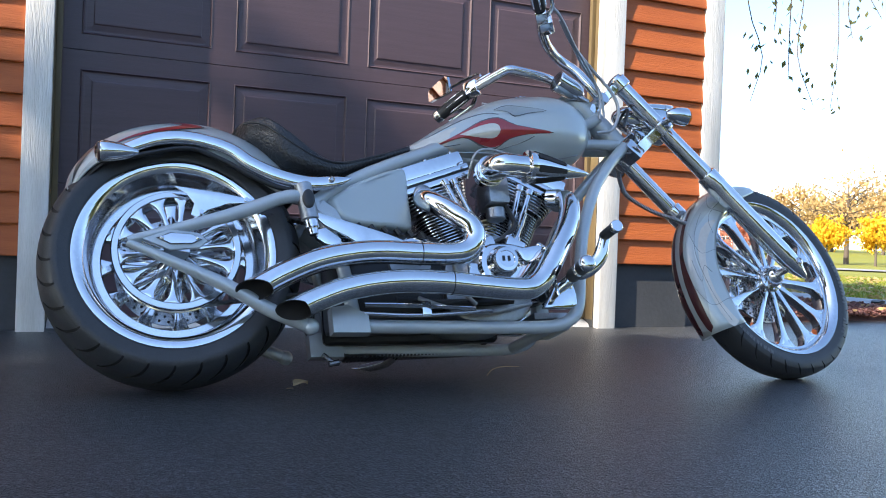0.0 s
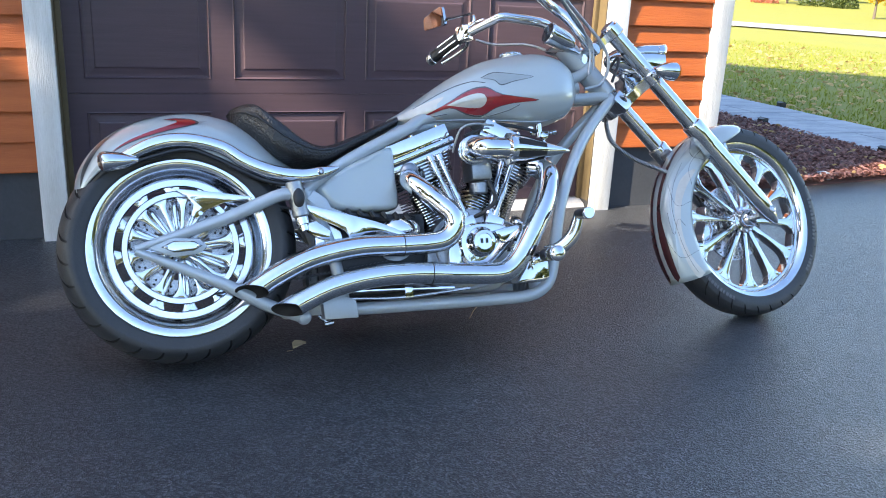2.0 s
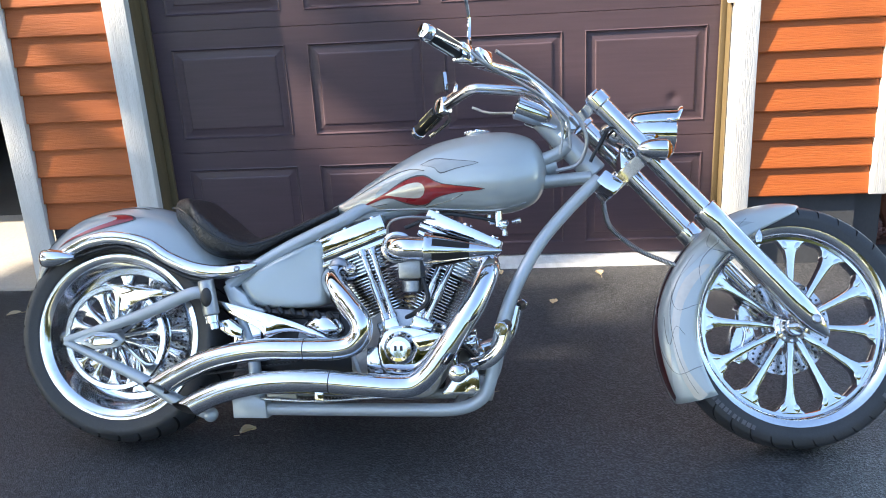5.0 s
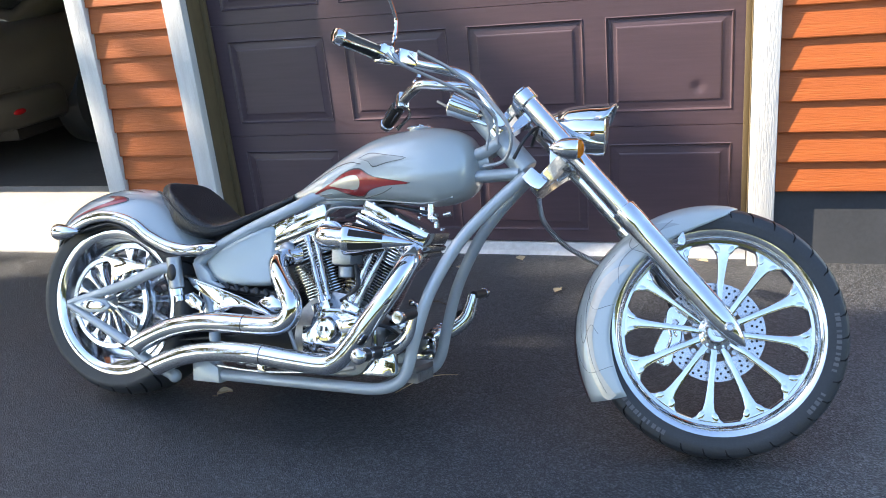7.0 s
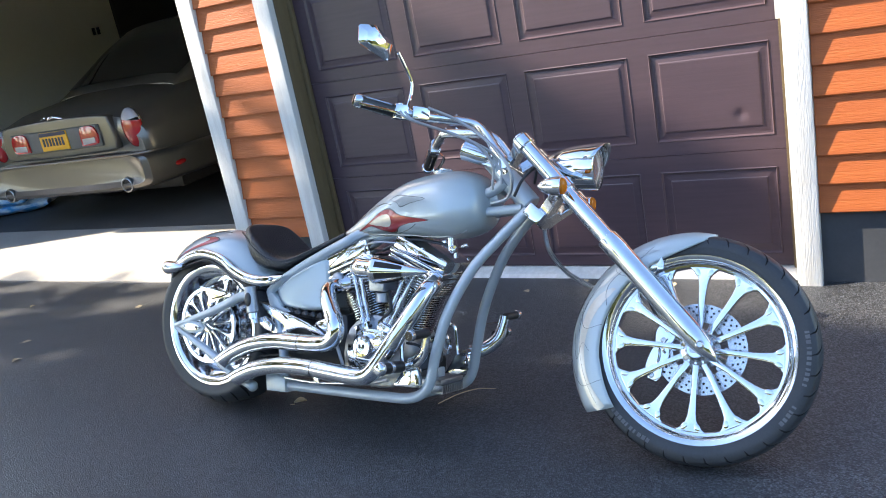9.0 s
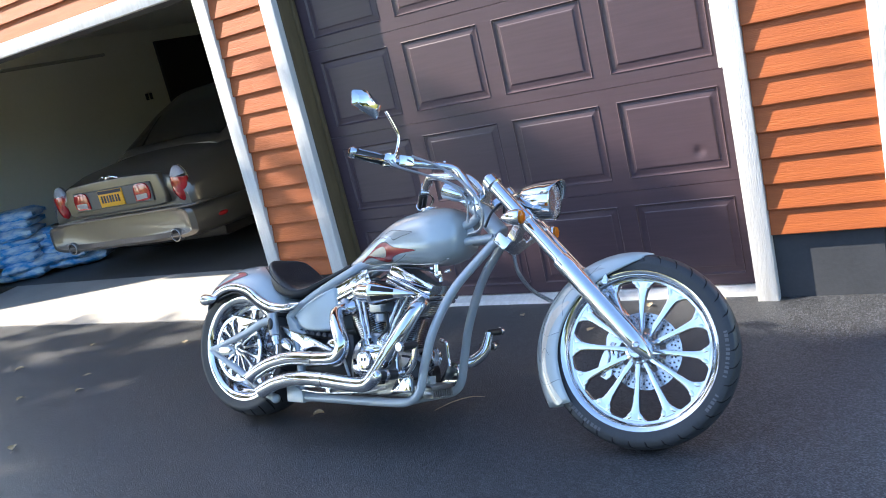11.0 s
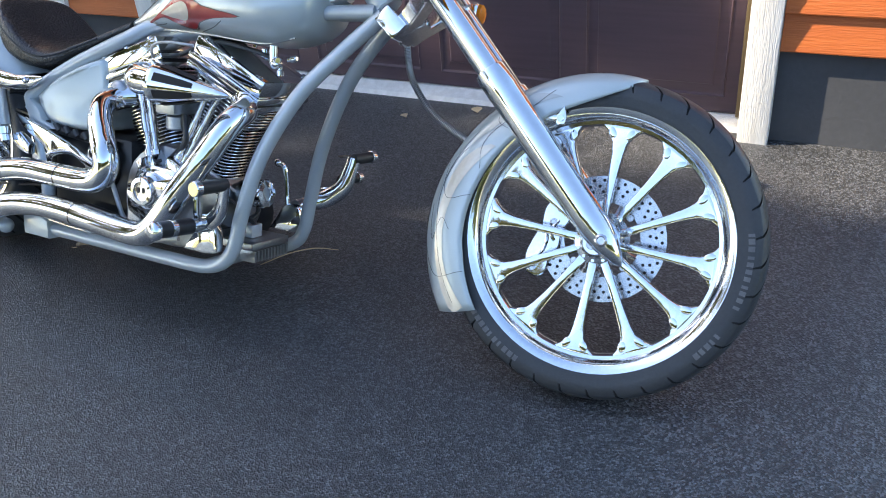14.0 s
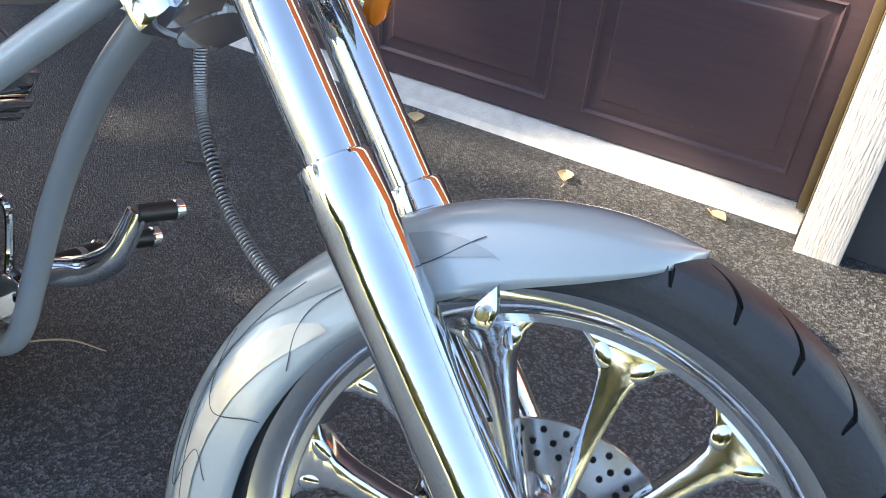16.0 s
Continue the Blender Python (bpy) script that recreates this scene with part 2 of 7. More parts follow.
def spline(pts, sub=6):
    """Catmull-Rom points through pts (each a tuple of any length)."""
    P = [np.array(p, float) for p in pts]
    if len(P) < 3 or sub <= 1:
        return P
    P = [2 * P[0] - P[1], *P, 2 * P[-1] - P[-2]]
    out = []
    for i in range(1, len(P) - 2):
        a, b, c, d = P[i - 1:i + 3]
        for k in range(sub):
            t = k / sub
            out.append(0.5 * (2 * b + (c - a) * t + (2 * a - 5 * b + 4 * c - d) * t * t + (3 * b - a - 3 * c + d) * t ** 3))
    return [*out, P[-2]]


def bridge(bm, rings, caps=True, closed=True, mat=0):
    n = len(rings[0])
    faces = []
    for a, b in zip(rings, rings[1:]):
        for i in range(n if closed else n - 1):
            j = (i + 1) % n
            faces.append(bm.faces.new((a[i], a[j], b[j], b[i])))
    if caps and closed:
        faces.append(bm.faces.new(rings[0][::-1]))
        faces.append(bm.faces.new(rings[-1]))
    for f in faces:
        f.material_index = mat
    return faces


def tube(bm, pts, r, n=12, sub=6, caps=True, flat=1.0, mat=0):
    """A swept round (or flattened) bar. r: one radius or one per point."""
    rs = [r] * len(pts) if isinstance(r, (int, float)) else r
    path = spline([(*p, q) for p, q in zip(pts, rs)], sub)
    C = [Vector(p[:3]) for p in path]
    rings, up = [], None
    for i, c in enumerate(C):
        d = (C[min(i + 1, len(C) - 1)] - C[max(i - 1, 0)]).normalized()
        if up is None:
            up = d.orthogonal().normalized() if abs(d.y) > 0.9 else Vector((0, 1, 0))
        side = d.cross(up).normalized()
        up = side.cross(d).normalized()
        ring = []
        for k in range(n):
            a = 2 * math.pi * k / n
            ring.append(bm.verts.new(c + side * (math.cos(a) * path[i][3]) + up * (math.sin(a) * path[i][3] * flat)))
        rings.append(ring)
    bridge(bm, rings, caps, mat=mat)
    return rings


def lathe(bm, prof, centre=(0, 0, 0), axis=(0, 1, 0), n=48, closed=False, caps=True, mat=0):
    """Turns (radius, height) pairs round an axis."""
    ax = Vector(axis).normalized()
    q = Vector((0, 0, 1)).rotation_difference(ax)
    c = Vector(centre)
    rings = [[bm.verts.new(c + q @ Vector((r * math.cos(2 * math.pi * k / n), r * math.sin(2 * math.pi * k / n), h))) for k in range(n)] for r, h in prof]
    if closed:
        rings.append(rings[0])
    bridge(bm, rings, caps and not closed, mat=mat)


def rod(bm, a, b, r, n=14, r2=None, mat=0):
    a, b = Vector(a), Vector(b)
    h = (b - a).length
    e = min(r, h) * 0.12
    r2 = r if r2 is None else r2
    lathe(bm, [(max(r - e, 1e-4), 0), (r, e), (r2, h - e), (max(r2 - e, 1e-4), h)], a, b - a, n, mat=mat)


def box(bm, lo, hi, bevel=0.0, turn=None, mat=0, seg=2):
    c, s = [(a + b) / 2 for a, b in zip(lo, hi)], [abs(b - a) for a, b in zip(lo, hi)]
    m = Matrix.Translation(c) @ (turn.to_4x4() if turn is not None else Matrix()) @ Matrix.Diagonal((*s, 1))
    made = bmesh.ops.create_cube(bm, size=1, matrix=m)["verts"]
    faces = {f for v in made for f in v.link_faces}
    if bevel:
        edges = list({e for v in made for e in v.link_edges})
        faces = bmesh.ops.bevel(bm, geom=edges, offset=bevel, segments=seg, affect="EDGES", profile=0.6)["faces"]
    for f in faces:
        if f.is_valid:
            f.material_index = mat


def prism(bm, poly, y0, y1, bevel=0.0, axis="y", mat=0, seg=2):
    """A plate with the outline poly (x, z), from y0 to y1."""
    at = (lambda a, b, c: (a, c, b)) if axis == "y" else ((lambda a, b, c: (c, a, b)) if axis == "x" else (lambda a, b, c: (a, b, c)))
    A = [bm.verts.new(at(x, z, y0)) for x, z in poly]
    B = [bm.verts.new(at(x, z, y1)) for x, z in poly]
    faces = bridge(bm, [A, B], True, mat=mat)
    if bevel:
        bmesh.ops.recalc_face_normals(bm, faces=faces)
        edges = [e for v in A + B for e in v.link_edges if (e.verts[0] in A) == (e.verts[1] in A)]
        bmesh.ops.bevel(bm, geom=list(set(edges)), offset=bevel, segments=seg, affect="EDGES", profile=0.6)


def ball(bm, c, r, n=12, scale=(1, 1, 1), turn=None):
    m = Matrix.Translation(c) @ (turn.to_4x4() if turn is not None else Matrix()) @ Matrix.Diagonal((*[r * s for s in scale], 1))
    bmesh.ops.create_uvsphere(bm, u_segments=n * 2, v_segments=n, radius=1, matrix=m)


def box_part(name, lo, hi, material, parent=None, label="", bevel=0.003):
    bm = bmesh.new()
    box(bm, lo, hi, bevel)
    return part(name, bm, material, parent, label)

# ---- setting ----


def ground_z(x, y):
    """Height of the ground: a driveway that falls gently from the garage, lawn that climbs far off."""
    z = 0.02 * (max(-14.0, min(y, 0.6)) + 1.3)
    far = math.hypot(x, y)
    return z + 0.022 * max(0.0, min(far, 160) - 62)


def axis_steps(near, far, fine, n):
    a = [near * k / fine for k in range(-fine, fine + 1)]
    b = [near * (far / near) ** (k / n) for k in range(1, n + 1)]
    return [-v for v in b[::-1]] + a + b


gx = axis_steps(12, 1500, 24, 26)
verts = [(x, y, ground_z(x, y) - 0.012) for y in gx for x in gx]
n = len(gx)
faces = [(j * n + i, j * n + i + 1, (j + 1) * n + i + 1, (j + 1) * n + i) for j in range(n - 1) for i in range(n - 1)]
tagged(raw("ground", verts, faces, GRASS, label="sunlit autumn lawn with scattered leaves", smooth=True), category="ground", kind="structure")


def sheet(name, outline, steps, lift, material, label, category, kind="structure"):
    """A thin laid surface over the ground: outline gives the x range for a y."""
    y0, y1, ny, nx = steps
    V, Fc = [], []
    for j in range(ny + 1):
        y = y0 + (y1 - y0) * j / ny
        xa, xb = outline(y)
        for i in range(nx + 1):
            x = xa + (xb - xa) * i / nx
            V.append((x, y, ground_z(x, y) + lift))
    w = nx + 1
    for j in range(ny):
        for i in range(nx):
            Fc.append((j * w + i, j * w + i + 1, (j + 1) * w + i + 1, (j + 1) * w + i))
    return tagged(raw(name, V, Fc, material, label=label, smooth=True), category=category, kind=kind)


sheet("driveway", lambda y: (-9.0, 5.0 + 0.9 * max(0, -y)), (-32, 0.36, 90, 60), 0.0, ASPHALT, "dark sealed asphalt driveway with fine grit", "driveway")

DX0, DX1 = -1.160, 1.245
GARAGE_H = 2.15
FACE = -0.095
PIER = -0.130
# threshold under the door, apron and floor of the open bay
bm = bmesh.new()
prism(bm, [(-0.085, -0.05), (-0.085, 0.012), (-0.062, 0.040), (-0.010, 0.058), (0.05, 0.060), (0.05, -0.05)], DX0, DX1, axis="x")
tagged(part("threshold", bm, WHITE, smooth=False), "white painted threshold board under the garage door", "threshold", kind="structure")
bm = bmesh.new()
prism(bm, [(-0.185, -0.05), (-0.185, 0.030), (0.10, 0.075), (0.72, 0.118), (0.72, -0.05)], -6.4, -1.69, axis="x")
tagged(part("apron", bm, CONCRETE, smooth=False), "pale concrete apron sloping up into the open bay", "apron", kind="structure")
tagged(box_part("garage_floor", (-7.4, 0.72, -0.05), (-1.3, 7.0, 0.120), SLAB, label="dark grey garage floor with mottled tone"), kind="structure")
for nm, lo, hi, ml in (("wall_west", (-7.55, FACE + 0.15, 0), (-7.4, 7.15, 2.9), DRYWALL), ("wall_north", (-7.4, 7.0, 0), (1.8, 7.15, 2.9), DRYWALL),
                       ("wall_between", (-1.45, FACE + 0.15, 0), (-1.3, 7.0, 2.9), DRYWALL), ("ceiling", (-7.4, FACE + 0.15, 2.62), (1.8, 7.0, 2.74), DRYWALL),
                       ("wall_east", (1.80, FACE + 0.06, 0), (1.93, 7.15, 3.2), FOUND)):
    o = box_part(nm, lo, hi, ml, label="plain painted drywall garage interior" if ml is DRYWALL else "side wall of the garage", bevel=0)
    o["kind"] = "structure"
for nm, lo, hi in (("wall_front_east", (1.247, FACE, 0.0), (1.80, FACE + 0.15, 3.2)), ("wall_front_pier", (-1.68, PIER, 0.0), (-1.162, FACE + 0.15, 3.2)),
                   ("wall_front_west", (-7.55, FACE, 0.0), (-6.4, FACE + 0.15, 3.2)), ("wall_front_lintel", (-1.162, FACE, 2.17), (1.247, FACE + 0.15, 3.2)),
                   ("wall_front_header", (-6.4, PIER, GARAGE_H), (-1.68, FACE + 0.15, 3.2))):
    o = box_part(nm, lo, hi, FOUND, label="dark coated masonry behind the cladding", bevel=0)
    o["kind"] = "structure"
# trims stand proud of the cladding
for nm, lo, hi in (("trim", (1.250, FACE - 0.048, 0.014), (1.346, FACE, 2.30)), ("trim", (-1.258, PIER - 0.048, 0.014), (-1.162, PIER, 2.30)),
                   ("trim", (-1.785, PIER - 0.048, 0.034), (-1.684, PIER, GARAGE_H)), ("corner_trim", (1.835, FACE - 0.042, 0.335), (1.945, FACE + 0.06, 3.2)),
                   ("header_trim", (-6.5, PIER - 0.048, GARAGE_H), (-1.684, PIER, GARAGE_H + 0.098)), ("header_trim", (-1.258, FACE - 0.048, 2.302), (1.346, FACE, 2.42))):
    o = box_part(nm, lo, hi, WHITE, label="weathered white painted trim board with cracked paint", bevel=0.004)
    o["kind"] = "structure"
# jambs of the recessed door, with a brown vinyl stop, and a white strip on the upper half of one trim
for nm, lo, hi, ml, lab in (("jamb", (1.2455, FACE, 0.06), (1.2485, 0.05, 2.17), JAMB, "brown vinyl jamb beside the recessed garage door"), ("jamb", (-1.1635, PIER + 0.002, 0.06), (-1.1605, 0.05, 2.17), JAMB, "brown vinyl jamb beside the recessed garage door"),
                            ("door_stop", (1.224, -0.030, 0.062), (1.2450, -0.006, 2.17), JAMB, "brown weather seal along the garage door jamb"), ("door_stop", (-1.1600, -0.030, 0.062), (-1.138, -0.006, 2.17), JAMB, "brown weather seal along the garage door jamb"),
                            ("stop_strip", (1.229, FACE - 0.030, 1.125), (1.2495, FACE + 0.012, 2.30), WHITE, "short white strip capping the trim's inner edge")):
    o = box_part(nm, lo, hi, ml, label=lab, bevel=0.0015)
    o["kind"] = "structure"

# unseen gables and roof, sized so their shade edge falls on the lawn
for nm, x0, x1 in (("wall_gable_east", 1.80, 1.93), ("wall_gable_west", -7.55, -7.40)):
    bm = bmesh.new()
    prism(bm, [(-0.10, 3.2), (7.15, 3.2), (7.15, 3.72), (3.5, 6.02), (-0.10, 3.72)], x0, x1, axis="x")
    tagged(part(nm, bm, FOUND, smooth=False), "unseen garage gable, sized to shade the lawn", "wall", kind="structure")
box_part("wall_eave", (-7.40, FACE, 3.2), (1.80, FACE + 0.15, 3.70), FOUND, label="plain wall under the garage eave", bevel=0)["kind"] = "structure"
for y0, y1 in ((-0.40, 3.5), (7.40, 3.5)):
    bm = bmesh.new()
    z0 = 3.53
    prism(bm, [(y0, z0), (y1, 6.04), (y1, 6.20), (y0, z0 + 0.16)], -7.8, 2.15, axis="x")
    tagged(part("roof", bm, ROOF, smooth=False), "unseen dark shingle roof slope, sized to shade the lawn", "roof", kind="structure")


def clapboards(name, x0, x1, z0, z1, label, face=FACE):
    """Lapped boards, each an object of its own on one mesh."""
    wall = thing(name, label, "siding", kind="structure")
    pitch = 0.1185
    bm = bmesh.new()
    L = x1 - x0
    prof = [(0.0, 0.0), (-0.030, 0.0), (-0.031, 0.004), (-0.012, pitch + 0.012), (0.0, pitch + 0.012)]
    prism(bm, prof, 0, L, axis="x")
    first = part("clapboard", bm, STAIN, wall, smooth=False, pose_m=Matrix.Translation((x0, face - 0.002, z0)))
    for k in range(1, int((z1 - z0) / pitch)):
        o = first.copy()
        scene.collection.objects.link(o)
        o.parent = wall
        o.matrix_basis = Matrix.Translation((x0, face - 0.002 - 0.0008 * (k % 3), z0 + k * pitch)) @ Matrix.Rotation(0.0015 * ((k * 7) % 5 - 2), 4, "Y")
    return wall


def garage_door():
    d = thing("garage_door", "closed dark plum-brown sectional garage door with raised panels", "garage door")
    cols = [(-1.072, -0.575), (-0.480, 0.008), (0.096, 0.593), (0.684, 1.181)]
    for row in range(4):
        z0 = 0.064 + 0.526 * row if row else 0.064
        z1 = 0.583 + 0.526 * row
        z0 = z0 if row == 0 else 0.583 + 0.526 * (row - 1) + 0.003
        pz0, pz1 = 0.117 + 0.528 * row, 0.510 + 0.527 * row
        bm = bmesh.new()
        # face of the section, left open where panels sit
        xs = [DX0 + 0.003] + [v for c in cols for v in c] + [DX1 - 0.003]
        zs = [z0, pz0, pz1, z1]
        for i in range(len(xs) - 1):
            for j in range(3):
                if j == 1 and i % 2 == 1:
                    continue
                q = [bm.verts.new((x, 0.0, z)) for x, z in ((xs[i], zs[j]), (xs[i + 1], zs[j]), (xs[i + 1], zs[j + 1]), (xs[i], zs[j + 1]))]
                bm.faces.new(q)
        bmesh.ops.remove_doubles(bm, verts=bm.verts, dist=1e-4)
        # rolled edge to the joint with the next section
        for z, s in ((z0, 1), (z1, -1)):
            q = [bm.verts.new(p) for p in ((xs[0], 0, z), (xs[-1], 0, z), (xs[-1], 0.014, z - s * 0.004), (xs[0], 0.014, z - s * 0.004))]
            bm.faces.new(q)
        box(bm, (xs[0], 0.016, z0), (xs[-1], 0.045, z1))
        sec = part("section", bm, DOOR, d, smooth=False)
        for c0, c1 in cols:
            bm = bmesh.new()
            loops = [(0.0, 0.0), (0.004, -0.003), (0.010, 0.006), (0.018, 0.0065), (0.042, 0.0035), (0.046, 0.0005), (0.050, 0.0)]
            rings = []
            for ins, dep in loops:
                rings.append([bm.verts.new((x, dep, z)) for x, z in ((c0 + ins, pz0 + ins), (c1 - ins, pz0 + ins), (c1 - ins, pz1 - ins), (c0 + ins, pz1 - ins))])
            bridge(bm, rings, caps=False)
            field = bm.faces.new(rings[-1])
            if row == 1 and c0 > 0.6:
                # this panel was bumped once: a shallow dent near its corner
                bmesh.ops.delete(bm, geom=[field], context="FACES_ONLY")
                nx, nz, ins = 48, 32, loops[-1][0]
                gx = [c0 + ins + (c1 - c0 - 2 * ins) * i / nx for i in range(nx + 1)]
                gz = [pz0 + ins + (pz1 - pz0 - 2 * ins) * j / nz for j in range(nz + 1)]
                g = [[bm.verts.new((x, 0.007 * math.exp(-((x - 1.05) ** 2 + (z - 0.740) ** 2) / 0.0005), z)) for z in gz] for x in gx]
                for i in range(nx):
                    for j in range(nz):
                        bm.faces.new((g[i][j], g[i + 1][j], g[i + 1][j + 1], g[i][j + 1])).smooth = True
            part("panel", bm, DOOR, sec, smooth=False)
    return d


garage_door()
clapboards("siding_east", 1.348, 1.833, 0.337, 3.2, "orange-brown stained wooden clapboard siding")
clapboards("siding_pier", -1.682, -1.260, 0.300, 3.2, "orange-brown stained wooden clapboard siding", PIER)
clapboards("siding_header", -6.5, -1.684, GARAGE_H + 0.100, 3.2, "orange-brown stained clapboards over the open bay", PIER)
clapboards("siding_lintel", -1.262, 1.344, 2.422, 3.2, "orange-brown stained clapboards over the garage door")

# ---- motorcycle: x ahead, y to its left, z up in its own leaning frame ----
BIKE = Matrix(((0.99932, 0.0366, -0.00317, -0.801), (-0.03337, 0.94056, 0.33798, -1.4357), (0.01536, -0.33765, 0.94115, 0.0035), (0, 0, 0, 1))) @ Matrix.Scale(1.013, 4)
bike = thing("motorcycle", "silver custom chopper motorcycle with flame paint, leaning on its stand", "motorcycle", m=BIKE)
STEM, STEM_DIR = Vector((1.288, 0, 0.873)), Vector((0.666, 0, -0.746)).normalized()
STEER = Matrix.Translation(STEM) @ Matrix.Rotation(radians(-10.3), 4, STEM_DIR) @ Matrix.Translation(-STEM)
FRONT = Matrix.Translation((0.0072, 0.0273, 0.005)) @ STEER
RAXLE, FAXLE = Vector((0, 0, 0.333)), Vector((1.906, 0, 0.306))


def both(y):
    return (-y, y)


def tyre(name, c, R, rb, w, parent, teeth, sweep, blade, marking):
    """Round-shouldered tyre. Its tread grooves are curved blades, wide at the shoulder and fading to a point towards the crown, joined by a fine line."""
    lanes, h, f = 8, w / 2, w / 0.25
    half = [(rb - 0.006, 0.80), (rb + 0.004, 0.90), (rb + 0.009, 0.935), (rb + 0.012, 0.93), (rb + (R - rb) * 0.35, 1.0), (rb + (R - rb) * 0.55, 0.992), (R - 0.036 * f, 0.935), (R - 0.0345 * f, 0.926),
            (R - 0.029 * f, 0.875), (R - 0.0235 * f, 0.81), (R - 0.0185 * f, 0.74), (R - 0.014 * f, 0.655), (R - 0.010 * f, 0.56), (R - 0.0066 * f, 0.455), (R - 0.0036 * f, 0.335), (R - 0.0010 * f, 0.17)]
    half = [(r, h * y) for r, y in half]
    prof = [(r, -y) for r, y in half] + [(R, 0.0)] + half[::-1]
    pitch = 2 * math.pi / teeth
    arc = [0.0]
    for p, q in zip(prof[len(half):], prof[len(half) + 1:]):
        arc.append(arc[-1] + math.hypot(p[0] - q[0], p[1] - q[1]))
    bm = bmesh.new()
    rings = []
    for j, (r, y) in enumerate(prof):
        v = min(1.0, arc[abs(j - len(half))] / arc[11])
        lead = sweep * (1 - (1 - v) ** 1.7)
        width = blade / R * max(0.10, min(1.0, v / 0.6) ** 0.9 * (1 - 0.5 * max(0.0, v - 0.8) / 0.2))
        ring = []
        for k in range(teeth * lanes):
            tooth, lane = divmod(k, lanes)
            q = (-0.5, 0.5)[lane] * width if lane < 2 else pitch / 2 + (-0.5, 0.5)[lane - 4] * width if lane in (4, 5) else pitch * lane / lanes
            a = tooth * pitch + q + lead
            ring.append(bm.verts.new((c.x + r * math.cos(a), c.y + y, c.z + r * math.sin(a))))
        rings.append(ring)
    cut, n, seg = [], len(prof), teeth * lanes
    for j, (a, b) in enumerate(zip(rings, rings[1:])):
        side = min(j, n - 2 - j)
        mine = 0 if j < n / 2 - 1 else 4
        for k in range(seg):
            fc = bm.faces.new((a[k], a[(k + 1) % seg], b[(k + 1) % seg], b[k]))
            if k % lanes == mine and 5 <= side <= 13:
                fc.material_index = 1
                cut.append(fc)
    bmesh.ops.recalc_face_normals(bm, faces=bm.faces)
    bmesh.ops.inset_region(bm, faces=cut, thickness=0.0002, depth=-0.004, use_even_offset=True)
    body = part(name, bm, [RUBBER, RECESS_SHADE], parent, angle=50)
    # raised sidewall marking, as plain bars
    if not marking:
        return body
    rng = random.Random(teeth)
    bm = bmesh.new()
    r0, r1 = rb + (R - rb) * 0.36, rb + (R - rb) * 0.55
    for start, count in ((-0.72, 5), (-0.30, 11), (2.4, 8), (3.7, 12)):
        for k in range(count):
            a0, wd = start + k * 0.0145 / r0, rng.choice((0.006, 0.009, 0.0105)) / r0
            ring = [[bm.verts.new((c.x + r * math.cos(a), c.y - h * 0.999 + dy, c.z + r * math.sin(a))) for a, r in ((a0, r0), (a0 + wd, r0), (a0 + wd, r1), (a0, r1))] for dy in (-0.0009, 0.006)]
            bridge(bm, ring)
    tagged(part("sidewall_marking", bm, MARKING, body, "worn grey raised bars", smooth=False), kind="stuff")
    return body


def spoke_mesh(c, a, r0, r1, y0, y1, w0, w1, flare):
    """One spoke: slim at the hub, flaring in a curve where it meets the rim."""
    bm = bmesh.new()
    swell = w1 * 1.5
    prof = [(r0 + (r1 - r0) * f, v) for f, v in ((0, w0), (0.3, w0 * 0.9), (0.55, w1 * 0.92), (0.72, w1 * 1.15), (0.82, swell), (0.885, swell + (flare - swell) * 0.16), (0.93, swell + (flare - swell) * 0.36), (0.963, swell + (flare - swell) * 0.58), (0.985, swell + (flare - swell) * 0.80), (1.0, flare))]
    poly = [(r, w) for r, w in prof] + [(r, -w) for r, w in prof[::-1]]
    ca, sa = math.cos(a), math.sin(a)
    pts = [(c.x + r * ca - w * sa, c.z + r * sa + w * ca) for r, w in poly]
    prism(bm, pts, c.y + y0, c.y + y1, 0.0042)
    return bm


def drilled_disc(name, c, y, ro, ri, parent, pose_m, material=STEEL):
    bm = bmesh.new()
    lathe(bm, [(ri, y - 0.003), (ro, y - 0.003), (ro, y + 0.003), (ri, y + 0.003)], c, (0, 1, 0), 72, closed=True)
    for ring, cnt in ((0.84, 36), (0.93, 36), (0.75, 30)):
        for k in range(cnt):
            a = 2 * math.pi * (k + (0.5 if ring == 0.93 else 0)) / cnt
            p = c + Vector((ro * ring * math.cos(a), y - 0.0042, ro * ring * math.sin(a)))
            lathe(bm, [(0.0034, 0), (0.0034, 0.0084)], p, (0, 1, 0), 8, mat=1)
    for k in range(8):
        a = 2 * math.pi * k / 8
        p = c + Vector((ri * 0.93 * math.cos(a), y - 0.007, ri * 0.93 * math.sin(a)))
        lathe(bm, [(0.007, 0), (0.009, 0.002), (0.009, 0.014)], p, (0, 1, 0), 12)
    lathe(bm, [(ri * 0.55, y - 0.004), (ri * 0.74, y - 0.004), (ri * 0.74, y + 0.004), (ri * 0.55, y + 0.004)], c, (0, 1, 0), 40, closed=True)
    for k in range(8):
        a = 2 * math.pi * (k + 0.5) / 8
        d = Vector((math.cos(a), 0, math.sin(a)))
        tube(bm, [c + d * ri * 0.70 + Vector((0, y, 0)), c + d * ri * 1.02 + Vector((0, y, 0))], 0.005, 8, 1)
    return part(name, bm, [material, RECESS_SHADE], parent, pose_m=pose_m)


